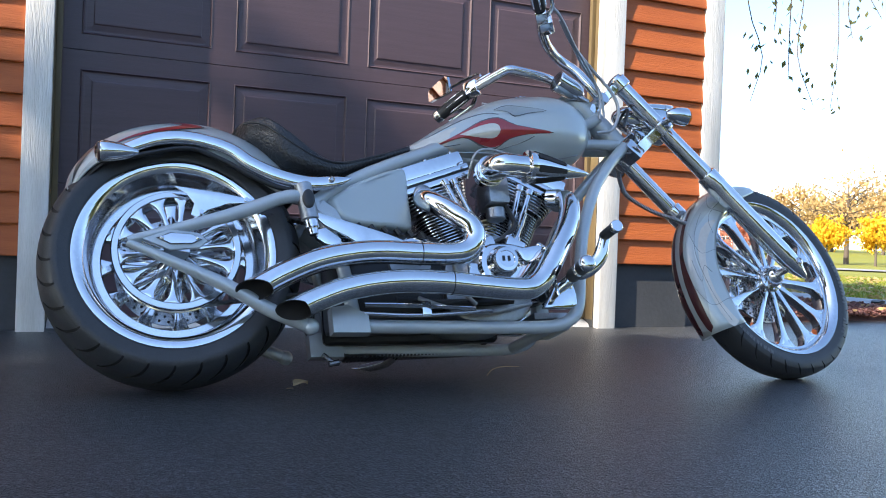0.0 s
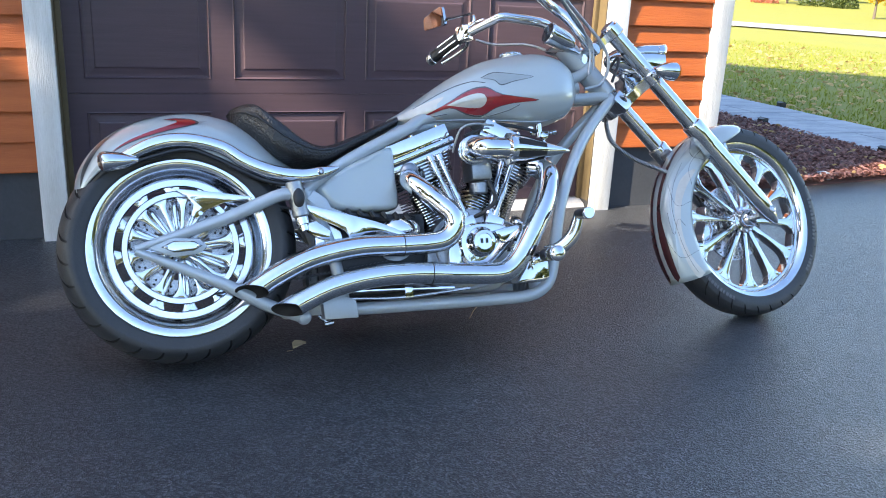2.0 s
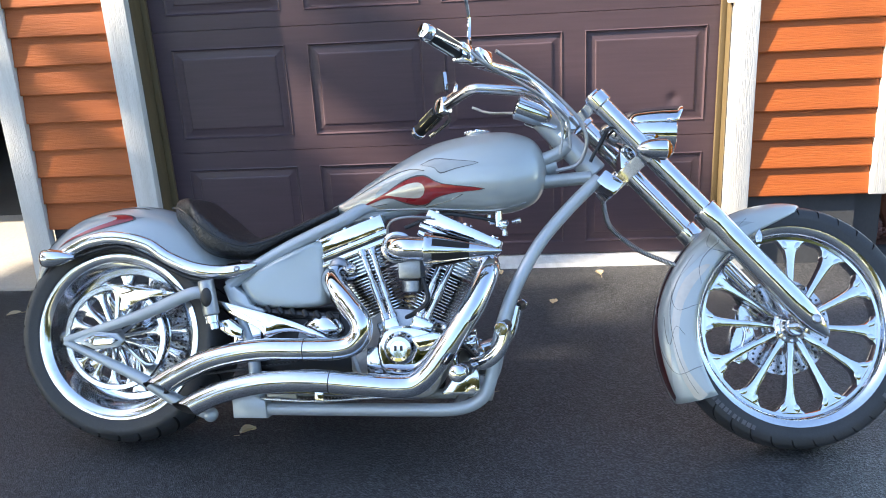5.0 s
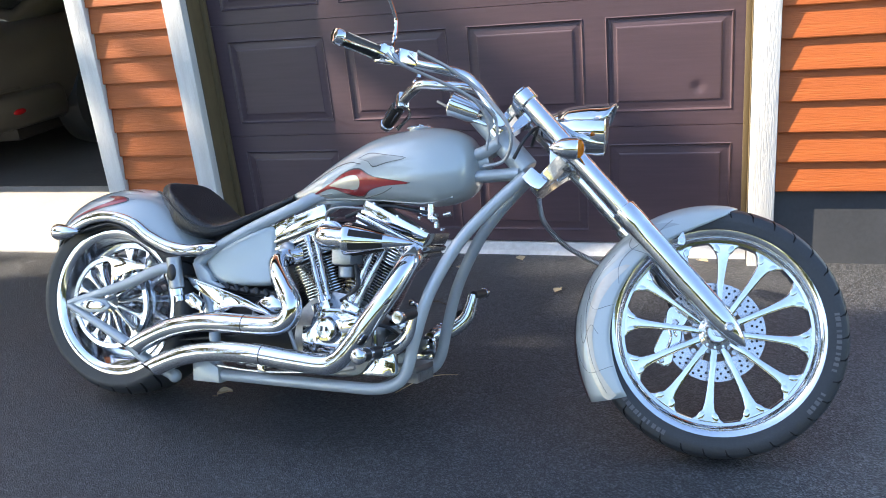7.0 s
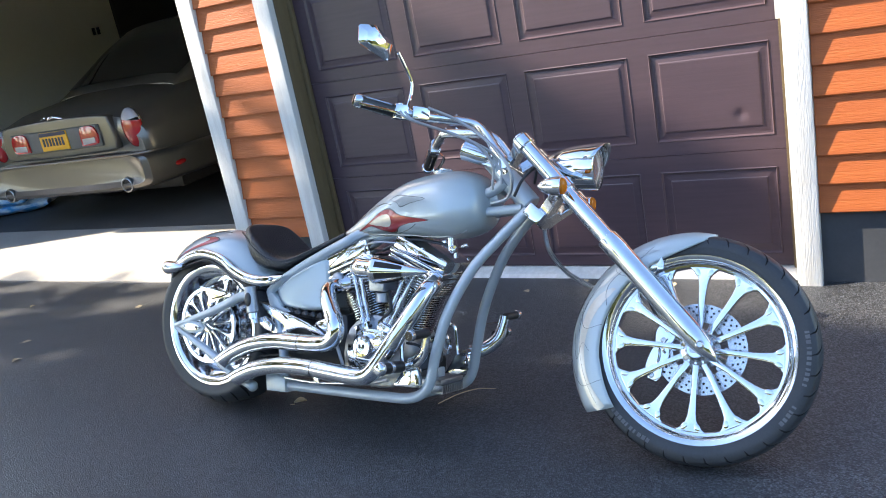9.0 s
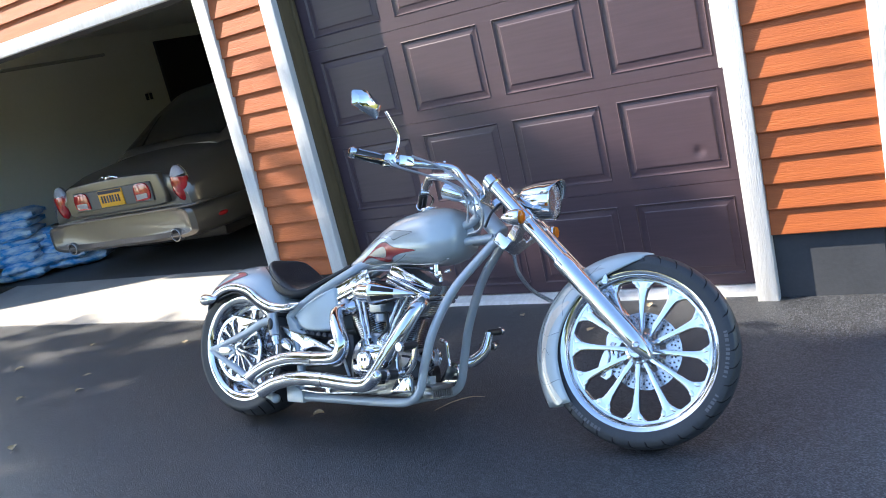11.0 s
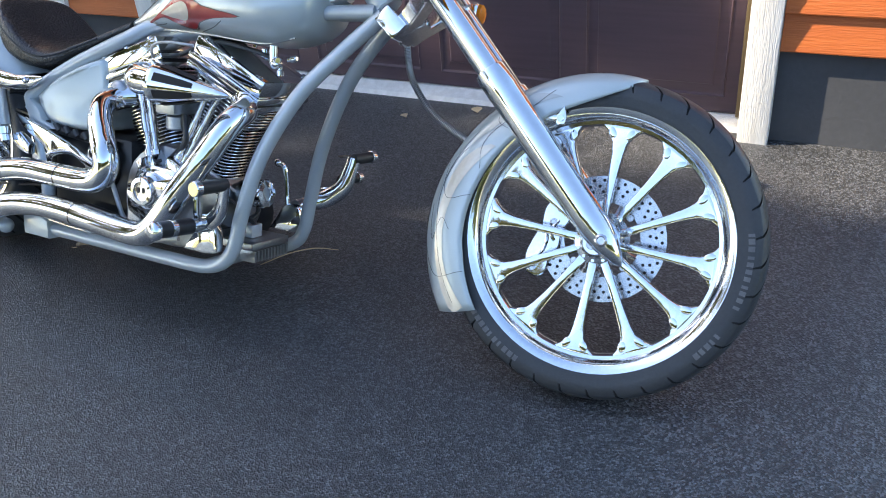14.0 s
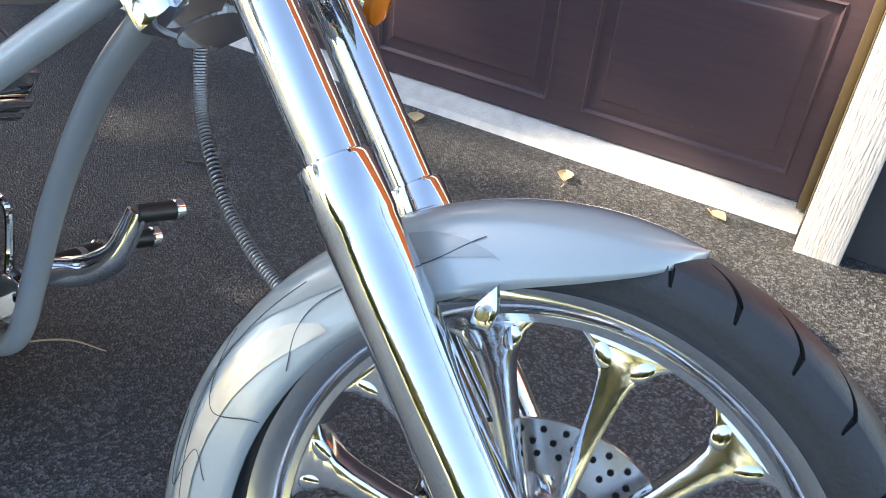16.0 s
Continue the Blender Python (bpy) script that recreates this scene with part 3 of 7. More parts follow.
def front_wheel():
    c = FAXLE
    w = thing("front_wheel", "", "")
    w.parent, w.matrix_basis = bike, FRONT
    tyre("tyre", c, 0.340, 0.2745, 0.104, w, 34, -0.20, 0.0062, True)
    bm = bmesh.new()
    prof = [(0.267, -0.040), (0.277, -0.0465), (0.2855, -0.049), (0.287, -0.044), (0.275, -0.036), (0.275, 0.036), (0.287, 0.044), (0.2855, 0.049), (0.277, 0.0465), (0.267, 0.040),
            (0.261, 0.030), (0.2585, 0.0235), (0.251, 0.022), (0.248, 0.012), (0.248, -0.012), (0.251, -0.022), (0.2585, -0.0235), (0.261, -0.030)]
    prof = [(r * 0.970, y) for r, y in prof]
    lathe(bm, prof, c, (0, 1, 0), 120, closed=True)
    part("rim", bm, POLISH, w, "polished alloy rim with a stepped lip")
    for k in range(12):
        part("spoke", spoke_mesh(c, 2 * math.pi * (k + 0.85) / 12, 0.040, 0.2465, -0.020, 0.012, 0.0092, 0.0105, 0.0630), POLISH, w)
    for k in range(24):
        a = 2 * math.pi * (k // 2 + 0.85) / 12 + (0.080 if k % 2 else -0.080)
        p = c + Vector((0.2285 * math.cos(a), -0.0186, 0.2285 * math.sin(a)))
        bm = bmesh.new()
        ball(bm, p, 0.0092, 14, (1.6, 0.26, 1.0), Matrix.Rotation(-a - (0.45 if k % 2 else -0.45), 3, "Y"))
        part("spoke_pocket", bm, CHROME, w)
    bm = bmesh.new()
    lathe(bm, [(0.010, -0.062), (0.024, -0.062), (0.028, -0.058), (0.034, -0.040), (0.036, -0.030), (0.046, -0.026), (0.048, -0.020), (0.048, 0.02), (0.036, 0.03), (0.032, 0.06), (0.010, 0.06)], c, (0, 1, 0), 48)
    for k in range(12):
        a = 2 * math.pi * (k + 0.85) / 12
        rod(bm, c + Vector((0.041 * math.cos(a), -0.03, 0.041 * math.sin(a))), c + Vector((0.041 * math.cos(a), -0.019, 0.041 * math.sin(a))), 0.004, 8)
    part("hub", bm, POLISH, w)
    drilled_disc("brake_disc", c, 0.042, 0.137, 0.082, w, None)
    return w


def rear_wheel():
    c = RAXLE
    w = thing("rear_wheel", "", "")
    w.parent = bike
    tyre("tyre", c, 0.323, 0.2395, 0.226, w, 30, 0.30, 0.0095, False)
    bm = bmesh.new()
    prof = [(0.234, -0.101), (0.246, -0.1045), (0.254, -0.104), (0.256, -0.098), (0.246, -0.088), (0.244, 0.088), (0.256, 0.098), (0.254, 0.104), (0.234, 0.101),
            (0.222, 0.06), (0.210, 0.03), (0.202, 0.005), (0.198, -0.008), (0.209, -0.018), (0.216, -0.04), (0.221, -0.07), (0.225, -0.094)]
    prof = [(r * 0.953, y) for r, y in prof]
    lathe(bm, prof, c, (0, 1, 0), 120, closed=True)
    part("rim", bm, POLISH, w, "deep-dished polished rim")
    bm = bmesh.new()
    lathe(bm, [(0.176, -0.013), (0.179, -0.017), (0.196, -0.017), (0.200, -0.012), (0.198, 0.008), (0.176, 0.008)], c, (0, 1, 0), 96, closed=True)
    part("rim_ring", bm, POLISH, w)
    for k in range(12):
        part("spoke", spoke_mesh(c, 2 * math.pi * (k + 0.15) / 12, 0.04, 0.193, -0.012, 0.012, 0.013, 0.0120, 0.0490), POLISH, w)
    for k in range(12):
        a = 2 * math.pi * (k + 0.15) / 12
        bm = bmesh.new()
        ball(bm, c + Vector((0.180 * math.cos(a), -0.014, 0.180 * math.sin(a))), 0.0075, 8, (1, 0.4, 1))
        part("rim_bolt", bm, CHROME, w)
    bm = bmesh.new()
    lathe(bm, [(0.012, -0.12), (0.03, -0.118), (0.034, -0.08), (0.05, -0.05), (0.05, 0.05), (0.03, 0.1), (0.012, 0.1)], c, (0, 1, 0), 40)
    part("hub", bm, POLISH, w)
    drilled_disc("brake_disc", c, 0.07, 0.146, 0.088, w, None)
    # belt pulley with its own spokes
    y0 = -0.118
    bm = bmesh.new()
    lathe(bm, [(0.134, y0), (0.138, y0 - 0.005), (0.151, y0 - 0.005), (0.154, y0), (0.154, y0 + 0.006), (0.144, y0 + 0.008), (0.144, y0 + 0.034), (0.150, y0 + 0.036), (0.150, y0 + 0.040), (0.130, y0 + 0.040)], c, (0, 1, 0), 96, closed=True)
    pul = part("pulley", bm, POLISH, w, "spoked polished drive pulley")
    for k in range(14):
        part("pulley_spoke", spoke_mesh(c, 2 * math.pi * (k + 0.3) / 14, 0.03, 0.137, y0 - 0.002, y0 + 0.022, 0.0068, 0.0062, 0.0295), POLISH, w)
    return w


front_wheel()
rear_wheel()

# drive belt round the pulley, with teeth
bm = bmesh.new()
fp, rp, rr_, rf_ = Vector((0.60, 0, 0.315)), RAXLE, 0.1455, 0.060
loop = []
for k in range(40):
    a = radians(70 + (360 - 2 * 70) * k / 39)
    loop.append(Vector((rp.x + rr_ * math.cos(a), 0, rp.z + rr_ * math.sin(a))))
for k in range(14):
    a = radians(-70 + 140 * k / 13)
    loop.append(Vector((fp.x + rf_ * math.cos(a), 0, fp.z + rf_ * math.sin(a))))
fine = []
for a, b in zip(loop, loop[1:] + loop[:1]):
    nseg = max(1, int((b - a).length / 0.006))
    fine += [a.lerp(b, t / nseg) for t in range(nseg)]
rings = []
for i, p in enumerate(fine):
    d = (fine[(i + 1) % len(fine)] - fine[i - 1]).normalized()
    nrm = Vector((d.z, 0, -d.x))
    t0 = 0.005 if i % 2 else 0.0025
    rings.append([bm.verts.new(p + nrm * o + Vector((0, y, 0))) for o, y in ((0.002, -0.109), (0.002, -0.084), (-t0, -0.084), (-t0, -0.109))])
rings.append(rings[0])
bridge(bm, rings, False)
part("drive_belt", bm, BLACK, bike, "black toothed drive belt", angle=20)
bm = bmesh.new()
lathe(bm, [(0.01, -0.112), (0.060, -0.112), (0.060, -0.08), (0.01, -0.08)], fp, (0, 1, 0), 40)
part("drive_sprocket", bm, ALLOY, bike)

# swingarm
for y in both(0.183):
    bm = bmesh.new()
    tube(bm, [(-0.115, y, 0.333), (0.112, y * 1.02, 0.399), (0.250, y * 1.03, 0.452), (0.300, y * 1.0, 0.458)], [0.010, 0.0165, 0.0175, 0.0175], 16)
    part("swingarm_tube", bm, FRAME, bike)
    bm = bmesh.new()
    tube(bm, [(-0.115, y, 0.328), (0.10, y * 1.02, 0.226), (0.207, y * 1.02, 0.162), (0.300, y * 1.0, 0.122)], [0.010, 0.0165, 0.0175, 0.0175], 16)
    part("swingarm_tube", bm, FRAME, bike)
    bm = bmesh.new()
    ball(bm, (0.306, y, 0.119), 0.021, 10)
    part("swingarm_end", bm, FRAME, bike)
    s = -1 if y < 0 else 1
    bm = bmesh.new()
    prism(bm, [(-0.085, 0.333), (-0.02, 0.357), (0.045, 0.350), (0.065, 0.330), (0.045, 0.312), (-0.02, 0.306)], y + s * 0.004, y + s * 0.016, 0.004)
    cov = part("axle_cover", bm, FRAME, bike)
    bm = bmesh.new()
    prism(bm, [(-0.052, 0.334), (-0.02, 0.348), (0.03, 0.345), (0.052, 0.332), (0.03, 0.320), (-0.02, 0.318)], y + s * 0.014, y + s * 0.022, 0.005, seg=3)
    part("cover_badge", bm, CHROME, cov, "chrome blade-shaped axle badge")
    for bx in (-0.040, 0.042):
        bm = bmesh.new()
        lathe(bm, [(0.0005, s * 0.028), (0.004, s * 0.0265), (0.0055, s * 0.022)], (bx, y, 0.333), (0, 1, 0), 10)
        part("cover_bolt", bm, CHROME, cov)
bm = bmesh.new()
prism(bm, [(-0.012, 0.490), (0.10, 0.476), (0.196, 0.458), (0.17, 0.450), (0.12, 0.447), (0.07, 0.428), (0.045, 0.408), (0.030, 0.415), (0.038, 0.445), (0.02, 0.470)], -0.150, -0.144, 0.002)
part("belt_guard", bm, CHROME, bike, "chrome blade-shaped belt guard")
for x, z in ((0.165, 0.458), (0.055, 0.420)):
    bm = bmesh.new()
    rod(bm, (x, -0.156, z), (x, -0.135, z), 0.006, 10)
    part("guard_bolt", bm, CHROME, bike)

# pivot post with its clamp
for y in both(0.186):
    bm = bmesh.new()
    rod(bm, (0.302, y, 0.492), (0.318, y, 0.395), 0.0225, 20)
    post = part("pivot_post", bm, ALLOY, bike)
    bm = bmesh.new()
    ball(bm, (0.312, y * 1.11, 0.445), 0.02, 10, (0.8, 0.35, 1.35))
    part("post_cap", bm, BLACK, post)
    for a, b, r in (((0.318, y, 0.395), (0.322, y, 0.372), 0.018), ((0.322, y, 0.374), (0.326, y, 0.355), 0.012)):
        bm = bmesh.new()
        rod(bm, a, b, r, 14)
        part("post_nut", bm, CHROME, post)
    bm = bmesh.new()
    prism(bm, [(0.33, 0.375), (0.36, 0.382), (0.40, 0.352), (0.395, 0.325), (0.36, 0.335), (0.335, 0.352)], y * 0.93, y * 0.80, 0.006)
    part("pivot_clamp", bm, CHROME, post)

# frame tubes
for y in both(1.0):
    bm = bmesh.new()
    tube(bm, [(0.345, 0.118 * y, 0.470), (0.41, 0.112 * y, 0.518), (0.522, 0.100 * y, 0.579), (0.667, 0.080 * y, 0.646), (0.76, 0.045 * y, 0.692), (1.0, 0.03 * y, 0.73)], 0.0182, 18)
    part("seat_rail", bm, FRAME, bike)
    bm = bmesh.new()
    tube(bm, [(1.395, 0.030 * y, 0.742), (1.295, 0.058 * y, 0.645), (1.214, 0.092 * y, 0.548), (1.138, 0.122 * y, 0.405), (1.098, 0.136 * y, 0.27), (1.078, 0.140 * y, 0.185), (1.048, 0.142 * y, 0.142), (0.985, 0.143 * y, 0.120),
                  (0.86, 0.143 * y, 0.119), (0.733, 0.143 * y, 0.121), (0.447, 0.145 * y, 0.127)], 0.0180, 20)
    part("down_tube", bm, FRAME, bike)
    bm = bmesh.new()
    prism(bm, [(0.362, 0.172), (0.405, 0.178), (0.458, 0.152), (0.462, 0.104), (0.365, 0.106)], 0.120 * y, 0.172 * y, 0.006)
    part("frame_lug", bm, FRAME, bike)
    bm = bmesh.new()
    tube(bm, [(0.345, 0.118 * y, 0.475), (0.40, 0.125 * y, 0.33), (0.43, 0.135 * y, 0.15)], 0.018, 14)
    part("rear_post", bm, FRAME, bike)
bm = bmesh.new()
tube(bm, [(0.62, 0, 0.655), (0.95, 0, 0.70), (1.28, 0, 0.79)], 0.026, 18)
part("backbone", bm, FRAME, bike)
bm = bmesh.new()
rod(bm, STEM - STEM_DIR * 0.085, STEM + STEM_DIR * 0.155, 0.036, 28)
part("head_tube", bm, FRAME, bike, "silver steering head tube")
for y in both(0.028):
    bm = bmesh.new()
    tube(bm, [(1.20, y, 0.790), (1.27, y, 0.812), (1.315, y, 0.838)], 0.018, 14)
    part("neck_gusset", bm, FRAME, bike)
    bm = bmesh.new()
    tube(bm, [(1.18, y, 0.735), (1.27, y, 0.742), (1.375, y, 0.748)], 0.017, 14)
    part("neck_gusset", bm, FRAME, bike)
bm = bmesh.new()
rod(bm, (0.985, -0.15, 0.12), (0.985, 0.15, 0.12), 0.016, 14)
part("cross_tube", bm, FRAME, bike)
bm = bmesh.new()
box(bm, (0.970, -0.072, 0.158), (1.078, 0.072, 0.178), 0.005)
reg = part("regulator", bm, ALLOY, bike, "finned alloy regulator between the down tubes")
bm = bmesh.new()
box(bm, (1.000, -0.030, 0.1785), (1.040, 0.012, 0.212), 0.004)
part("connector", bm, FRAME, reg)
for k in range(11):
    bm = bmesh.new()
    box(bm, (1.030, -0.062 + 0.0125 * k - 0.0028, 0.128), (1.080, -0.062 + 0.0125 * k + 0.0028, 0.157), 0.001)
    part("fin", bm, ALLOY, reg)

# ---- fuel tank ----
TANK_X = [0.632, 0.68, 0.742, 0.842, 0.942, 1.058, 1.141, 1.207, 1.238, 1.252]
TANK_TOP = [0.690, 0.716, 0.758, 0.818, 0.863, 0.884, 0.886, 0.866, 0.832, 0.790]
TANK_BOT = [0.676, 0.664, 0.668, 0.671, 0.664, 0.654, 0.655, 0.676, 0.708, 0.752]
TANK_W = [0.034, 0.050, 0.070, 0.102, 0.128, 0.141, 0.137, 0.112, 0.080, 0.020]
TANK = spline(list(zip(TANK_X, TANK_TOP, TANK_BOT, TANK_W)), 6)
POWER = 2.35


def tank_at(x):
    cols = np.array(TANK)
    return [float(np.interp(x, cols[:, 0], cols[:, i])) for i in (1, 2, 3)]


def tank_side(x, z):
    top, bot, w = tank_at(x)
    zc, h = (top + bot) / 2 - 0.08 * (top - bot), (top - bot) / 2
    hh = (top - zc) if z > zc else (zc - bot)
    u = min(0.995, abs(z - zc) / hh)
    return w * (1 - u ** POWER) ** (1 / POWER)


bm = bmesh.new()
rings = []
for x, top, bot, w in TANK:
    zc = (top + bot) / 2 - 0.08 * (top - bot)
    ring = []
    for k in range(48):
        a = 2 * math.pi * k / 48
        ca, sa = math.cos(a), math.sin(a)
        hh = (top - zc) if sa > 0 else (zc - bot)
        ring.append(bm.verts.new((x, math.copysign(abs(ca) ** (2 / POWER), ca) * w, zc + math.copysign(abs(sa) ** (2 / POWER), sa) * hh)))
    rings.append(ring)
bridge(bm, rings)
tank = part("fuel_tank", bm, SILVER, bike, "teardrop silver fuel tank with red flames", angle=60)


def decal(name, poly, lift, material, parent, surface, cuts=4):
    """A painted shape laid on a curved side."""
    for side in (-1, 1):
        bm = bmesh.new()
        f = bm.faces.new([bm.verts.new((x, 0, z)) for x, z in poly])
        bmesh.ops.triangulate(bm, faces=[f])
        bmesh.ops.subdivide_edges(bm, edges=bm.edges, cuts=cuts, use_grid_fill=True)
        for v in bm.verts:
            v.co = surface(v.co.x, v.co.z, side, lift)
        part(name, bm, material, parent)


def on_tank(x, z, side, lift):
    return (x, side * (tank_side(x, z) + lift), z)


def smooth_poly(pts, sub=4):
    out = spline([*pts, pts[0]], sub)[:-1]
    return [tuple(p) for p in out]


FLAME = smooth_poly([(0.700, 0.676), (0.76, 0.702), (0.807, 0.724), (0.86, 0.752), (0.912, 0.760), (0.963, 0.736), (1.078, 0.718), (0.996, 0.711), (0.943, 0.700), (0.908, 0.683), (0.857, 0.690), (0.807, 0.706), (0.75, 0.692)], 3)
HOLE = smooth_poly([(0.795, 0.714), (0.858, 0.739), (0.900, 0.743), (0.914, 0.724), (0.900, 0.703), (0.857, 0.704)], 4)
decal("flame_outline", [(0.889 + (x - 0.889) * 1.03, 0.716 + (z - 0.716) * 1.10) for x, z in FLAME], 0.0012, INK, tank, on_tank)
decal("flame", FLAME, 0.0022, RED, tank, on_tank)
decal("flame_core", HOLE, 0.0032, IVORY, tank, on_tank)
GHOST_A = smooth_poly([(0.905, 0.792), (0.944, 0.806), (1.00, 0.800), (1.065, 0.790), (1.004, 0.778), (0.962, 0.768), (0.945, 0.782)], 3)
decal("ghost_flame_outline", [(0.975 + (x - 0.975) * 1.04, 0.788 + (z - 0.788) * 1.16) for x, z in GHOST_A], 0.0012, INK, tank, on_tank)
decal("ghost_flame", GHOST_A, 0.0022, GHOST, tank, on_tank)
decal("tail_flame", smooth_poly([(0.640, 0.686), (0.68, 0.705), (0.74, 0.728), (0.79, 0.742), (0.77, 0.722), (0.73, 0.706), (0.76, 0.686), (0.80, 0.678), (0.74, 0.674), (0.685, 0.670)], 2), 0.0010, IVORY, tank, on_tank)
for pts in ([(0.70, 0.712), (0.80, 0.762), (0.87, 0.782), (0.915, 0.776)], [(0.91, 0.676), (0.98, 0.690), (1.02, 0.706)], [(0.71, 0.690), (0.74, 0.684), (0.80, 0.690)]):
    for s in (-1, 1):
        bm = bmesh.new()
        path = [tuple(p) for p in spline(pts, 8)]
        tube(bm, [on_tank(x, z, s, 0.0004) for x, z in path], 0.0012, 6, 1)
        part("pinstripe", bm, INK, tank)
bm = bmesh.new()
cz = tank_at(1.06)[0]
lathe(bm, [(0.030, -0.004), (0.034, 0.002), (0.034, 0.008), (0.028, 0.013), (0.001, 0.015)], (1.055, 0.0, cz), (-0.1, 0, 1), 32)
for k in range(16):
    a = 2 * math.pi * k / 16
    ball(bm, (1.055 + 0.0335 * math.cos(a), 0.0335 * math.sin(a), cz + 0.006), 0.0045, 4)
part("filler_cap", bm, CHROME, tank, "chrome filler cap")
bm = bmesh.new()
for side in (-1, 1):
    pts = [(x, side * (tank_side(x, z) + 0.001), z) for x, z in ((0.70, 0.672), (0.80, 0.676), (0.95, 0.671), (1.10, 0.662), (1.19, 0.680))]
    tube(bm, pts, 0.003, 6)
part("tank_seam", bm, ALLOY, tank)
bm = bmesh.new()
rod(bm, (1.112, -0.05, 0.662), (1.112, -0.05, 0.615), 0.011, 14)
rod(bm, (1.112, -0.05, 0.628), (1.138, -0.068, 0.626), 0.007, 10)
rod(bm, (1.085, -0.05, 0.650), (1.085, -0.05, 0.630), 0.008, 10)
tap = part("petcock", bm, CHROME, bike, "chrome fuel tap under the tank")
for p, d, r, h in (((1.115, -0.045, 0.632), (-1, 0, 0), 0.010, 0.030), ((1.125, -0.045, 0.618), (0, -1, 0), 0.012, 0.022), ((1.150, -0.045, 0.628), (1, 0, 0.2), 0.008, 0.026), ((1.128, -0.045, 0.612), (0, 0, -1), 0.009, 0.024)):
    bm = bmesh.new()
    lathe(bm, [(r * 0.7, 0.0), (r * 0.7, h * 0.35), (r, h * 0.4), (r, h * 0.9), (r * 0.6, h), (0.0004, h)], p, d, 14)
    part("tap_fitting", bm, CHROME, tap)

# ---- rear fender, seat, struts ----
FEND = spline([(-0.272, 0.478, -0.262, 0.462, 0.075), (-0.257, 0.555, -0.222, 0.520, 0.112), (-0.214, 0.620, -0.172, 0.560, 0.134), (-0.148, 0.671, -0.110, 0.592, 0.143), (-0.065, 0.702, -0.030, 0.606, 0.147),
               (0.05, 0.714, 0.045, 0.598, 0.147), (0.163, 0.686, 0.115, 0.568, 0.145), (0.262, 0.622, 0.180, 0.530, 0.140), (0.330, 0.540, 0.250, 0.490, 0.130)], 5)


def fender_at(i, u):
    """u from -1 (right edge) over the top (0) to 1."""
    tx, tz, lx, lz, w = FEND[i]
    a = abs(u) * math.pi / 2
    k = 1 - math.cos(a) ** 1.25
    return Vector((tx + (lx - tx) * k, math.copysign(w * math.sin(a) ** 0.82, u), tz + (lz - tz) * k))


bm = bmesh.new()
rings = [[bm.verts.new(fender_at(i, -1 + 2 * k / 32)) for k in range(33)] for i in range(len(FEND))]
bridge(bm, rings, closed=False)
rfend = part("rear_fender", bm, SILVER, bike, "silver rear fender with red flame tips", angle=70)
mod = rfend.modifiers.new("thick", "SOLIDIFY")
mod.thickness, mod.offset = 0.005, -1
bm = bmesh.new()
hub_p = Vector((0.0, 0.0, 0.333))
rings = []
for i in range(len(FEND)):
    ring = []
    for k in range(33):
        q = fender_at(i, (-1 + 2 * k / 32) * 0.985)
        inward = Vector((hub_p.x - q.x, -q.y * 0.9, hub_p.z - q.z)).normalized()
        ring.append(bm.verts.new(q + inward * 0.011))
    rings.append(ring)
bridge(bm, rings, closed=False)
part("fender_liner", bm, BLACK, rfend, "black underside of the fender", angle=70)


def fender_decal(name, poly, lift, material):
    """poly in (station, side) numbers of the fender."""
    for s in (-1, 1):
        bm = bmesh.new()
        f = bm.faces.new([bm.verts.new((a, b, 0)) for a, b in poly])
        bmesh.ops.triangulate(bm, faces=[f])
        bmesh.ops.subdivide_edges(bm, edges=bm.edges, cuts=4, use_grid_fill=True)
        for v in bm.verts:
            a, u = min(len(FEND) - 1.001, v.co.x), v.co.y * s
            i, t = int(a), a - int(a)
            p = fender_at(i, u).lerp(fender_at(i + 1, u), t)
            e = 0.01
            d1 = fender_at(i + 1, u) - fender_at(i, u)
            d2 = fender_at(i, u + e) - fender_at(i, u - e)
            nrm = d2.cross(d1).normalized()
            nrm = -nrm if nrm.z < 0 and abs(u) < 0.5 else nrm
            out = Vector((p.x - 0.05, p.y, p.z - 0.42))
            nrm = nrm if nrm.dot(out) > 0 else -nrm
            v.co = p + nrm * lift
        part(name, bm, material, rfend)


RF = smooth_poly([(12, 0.775), (17, 0.745), (21, 0.685), (24, 0.60), (25.6, 0.51), (24.6, 0.445), (21.5, 0.42), (23.0, 0.47), (23.0, 0.53), (21, 0.605), (18, 0.675), (15, 0.72)], 3)
fender_decal("flame_outline", [(20 + (a - 20) * 1.07, 0.60 + (b - 0.60) * 1.13) for a, b in RF], 0.0014, INK)
fender_decal("flame", RF, 0.0026, RED)
fender_decal("dark_flame", smooth_poly([(3.0, 0.80), (7, 0.62), (12, 0.42), (18, 0.26), (27, 0.22), (20, 0.14), (12, 0.26), (6, 0.50)], 3), 0.0010, INK)
fender_decal("ghost_flame", smooth_poly([(3, 0.92), (8, 0.80), (14, 0.72), (21, 0.62), (27, 0.42), (22, 0.72), (15, 0.84), (8, 0.90)], 3), 0.0010, GHOST)

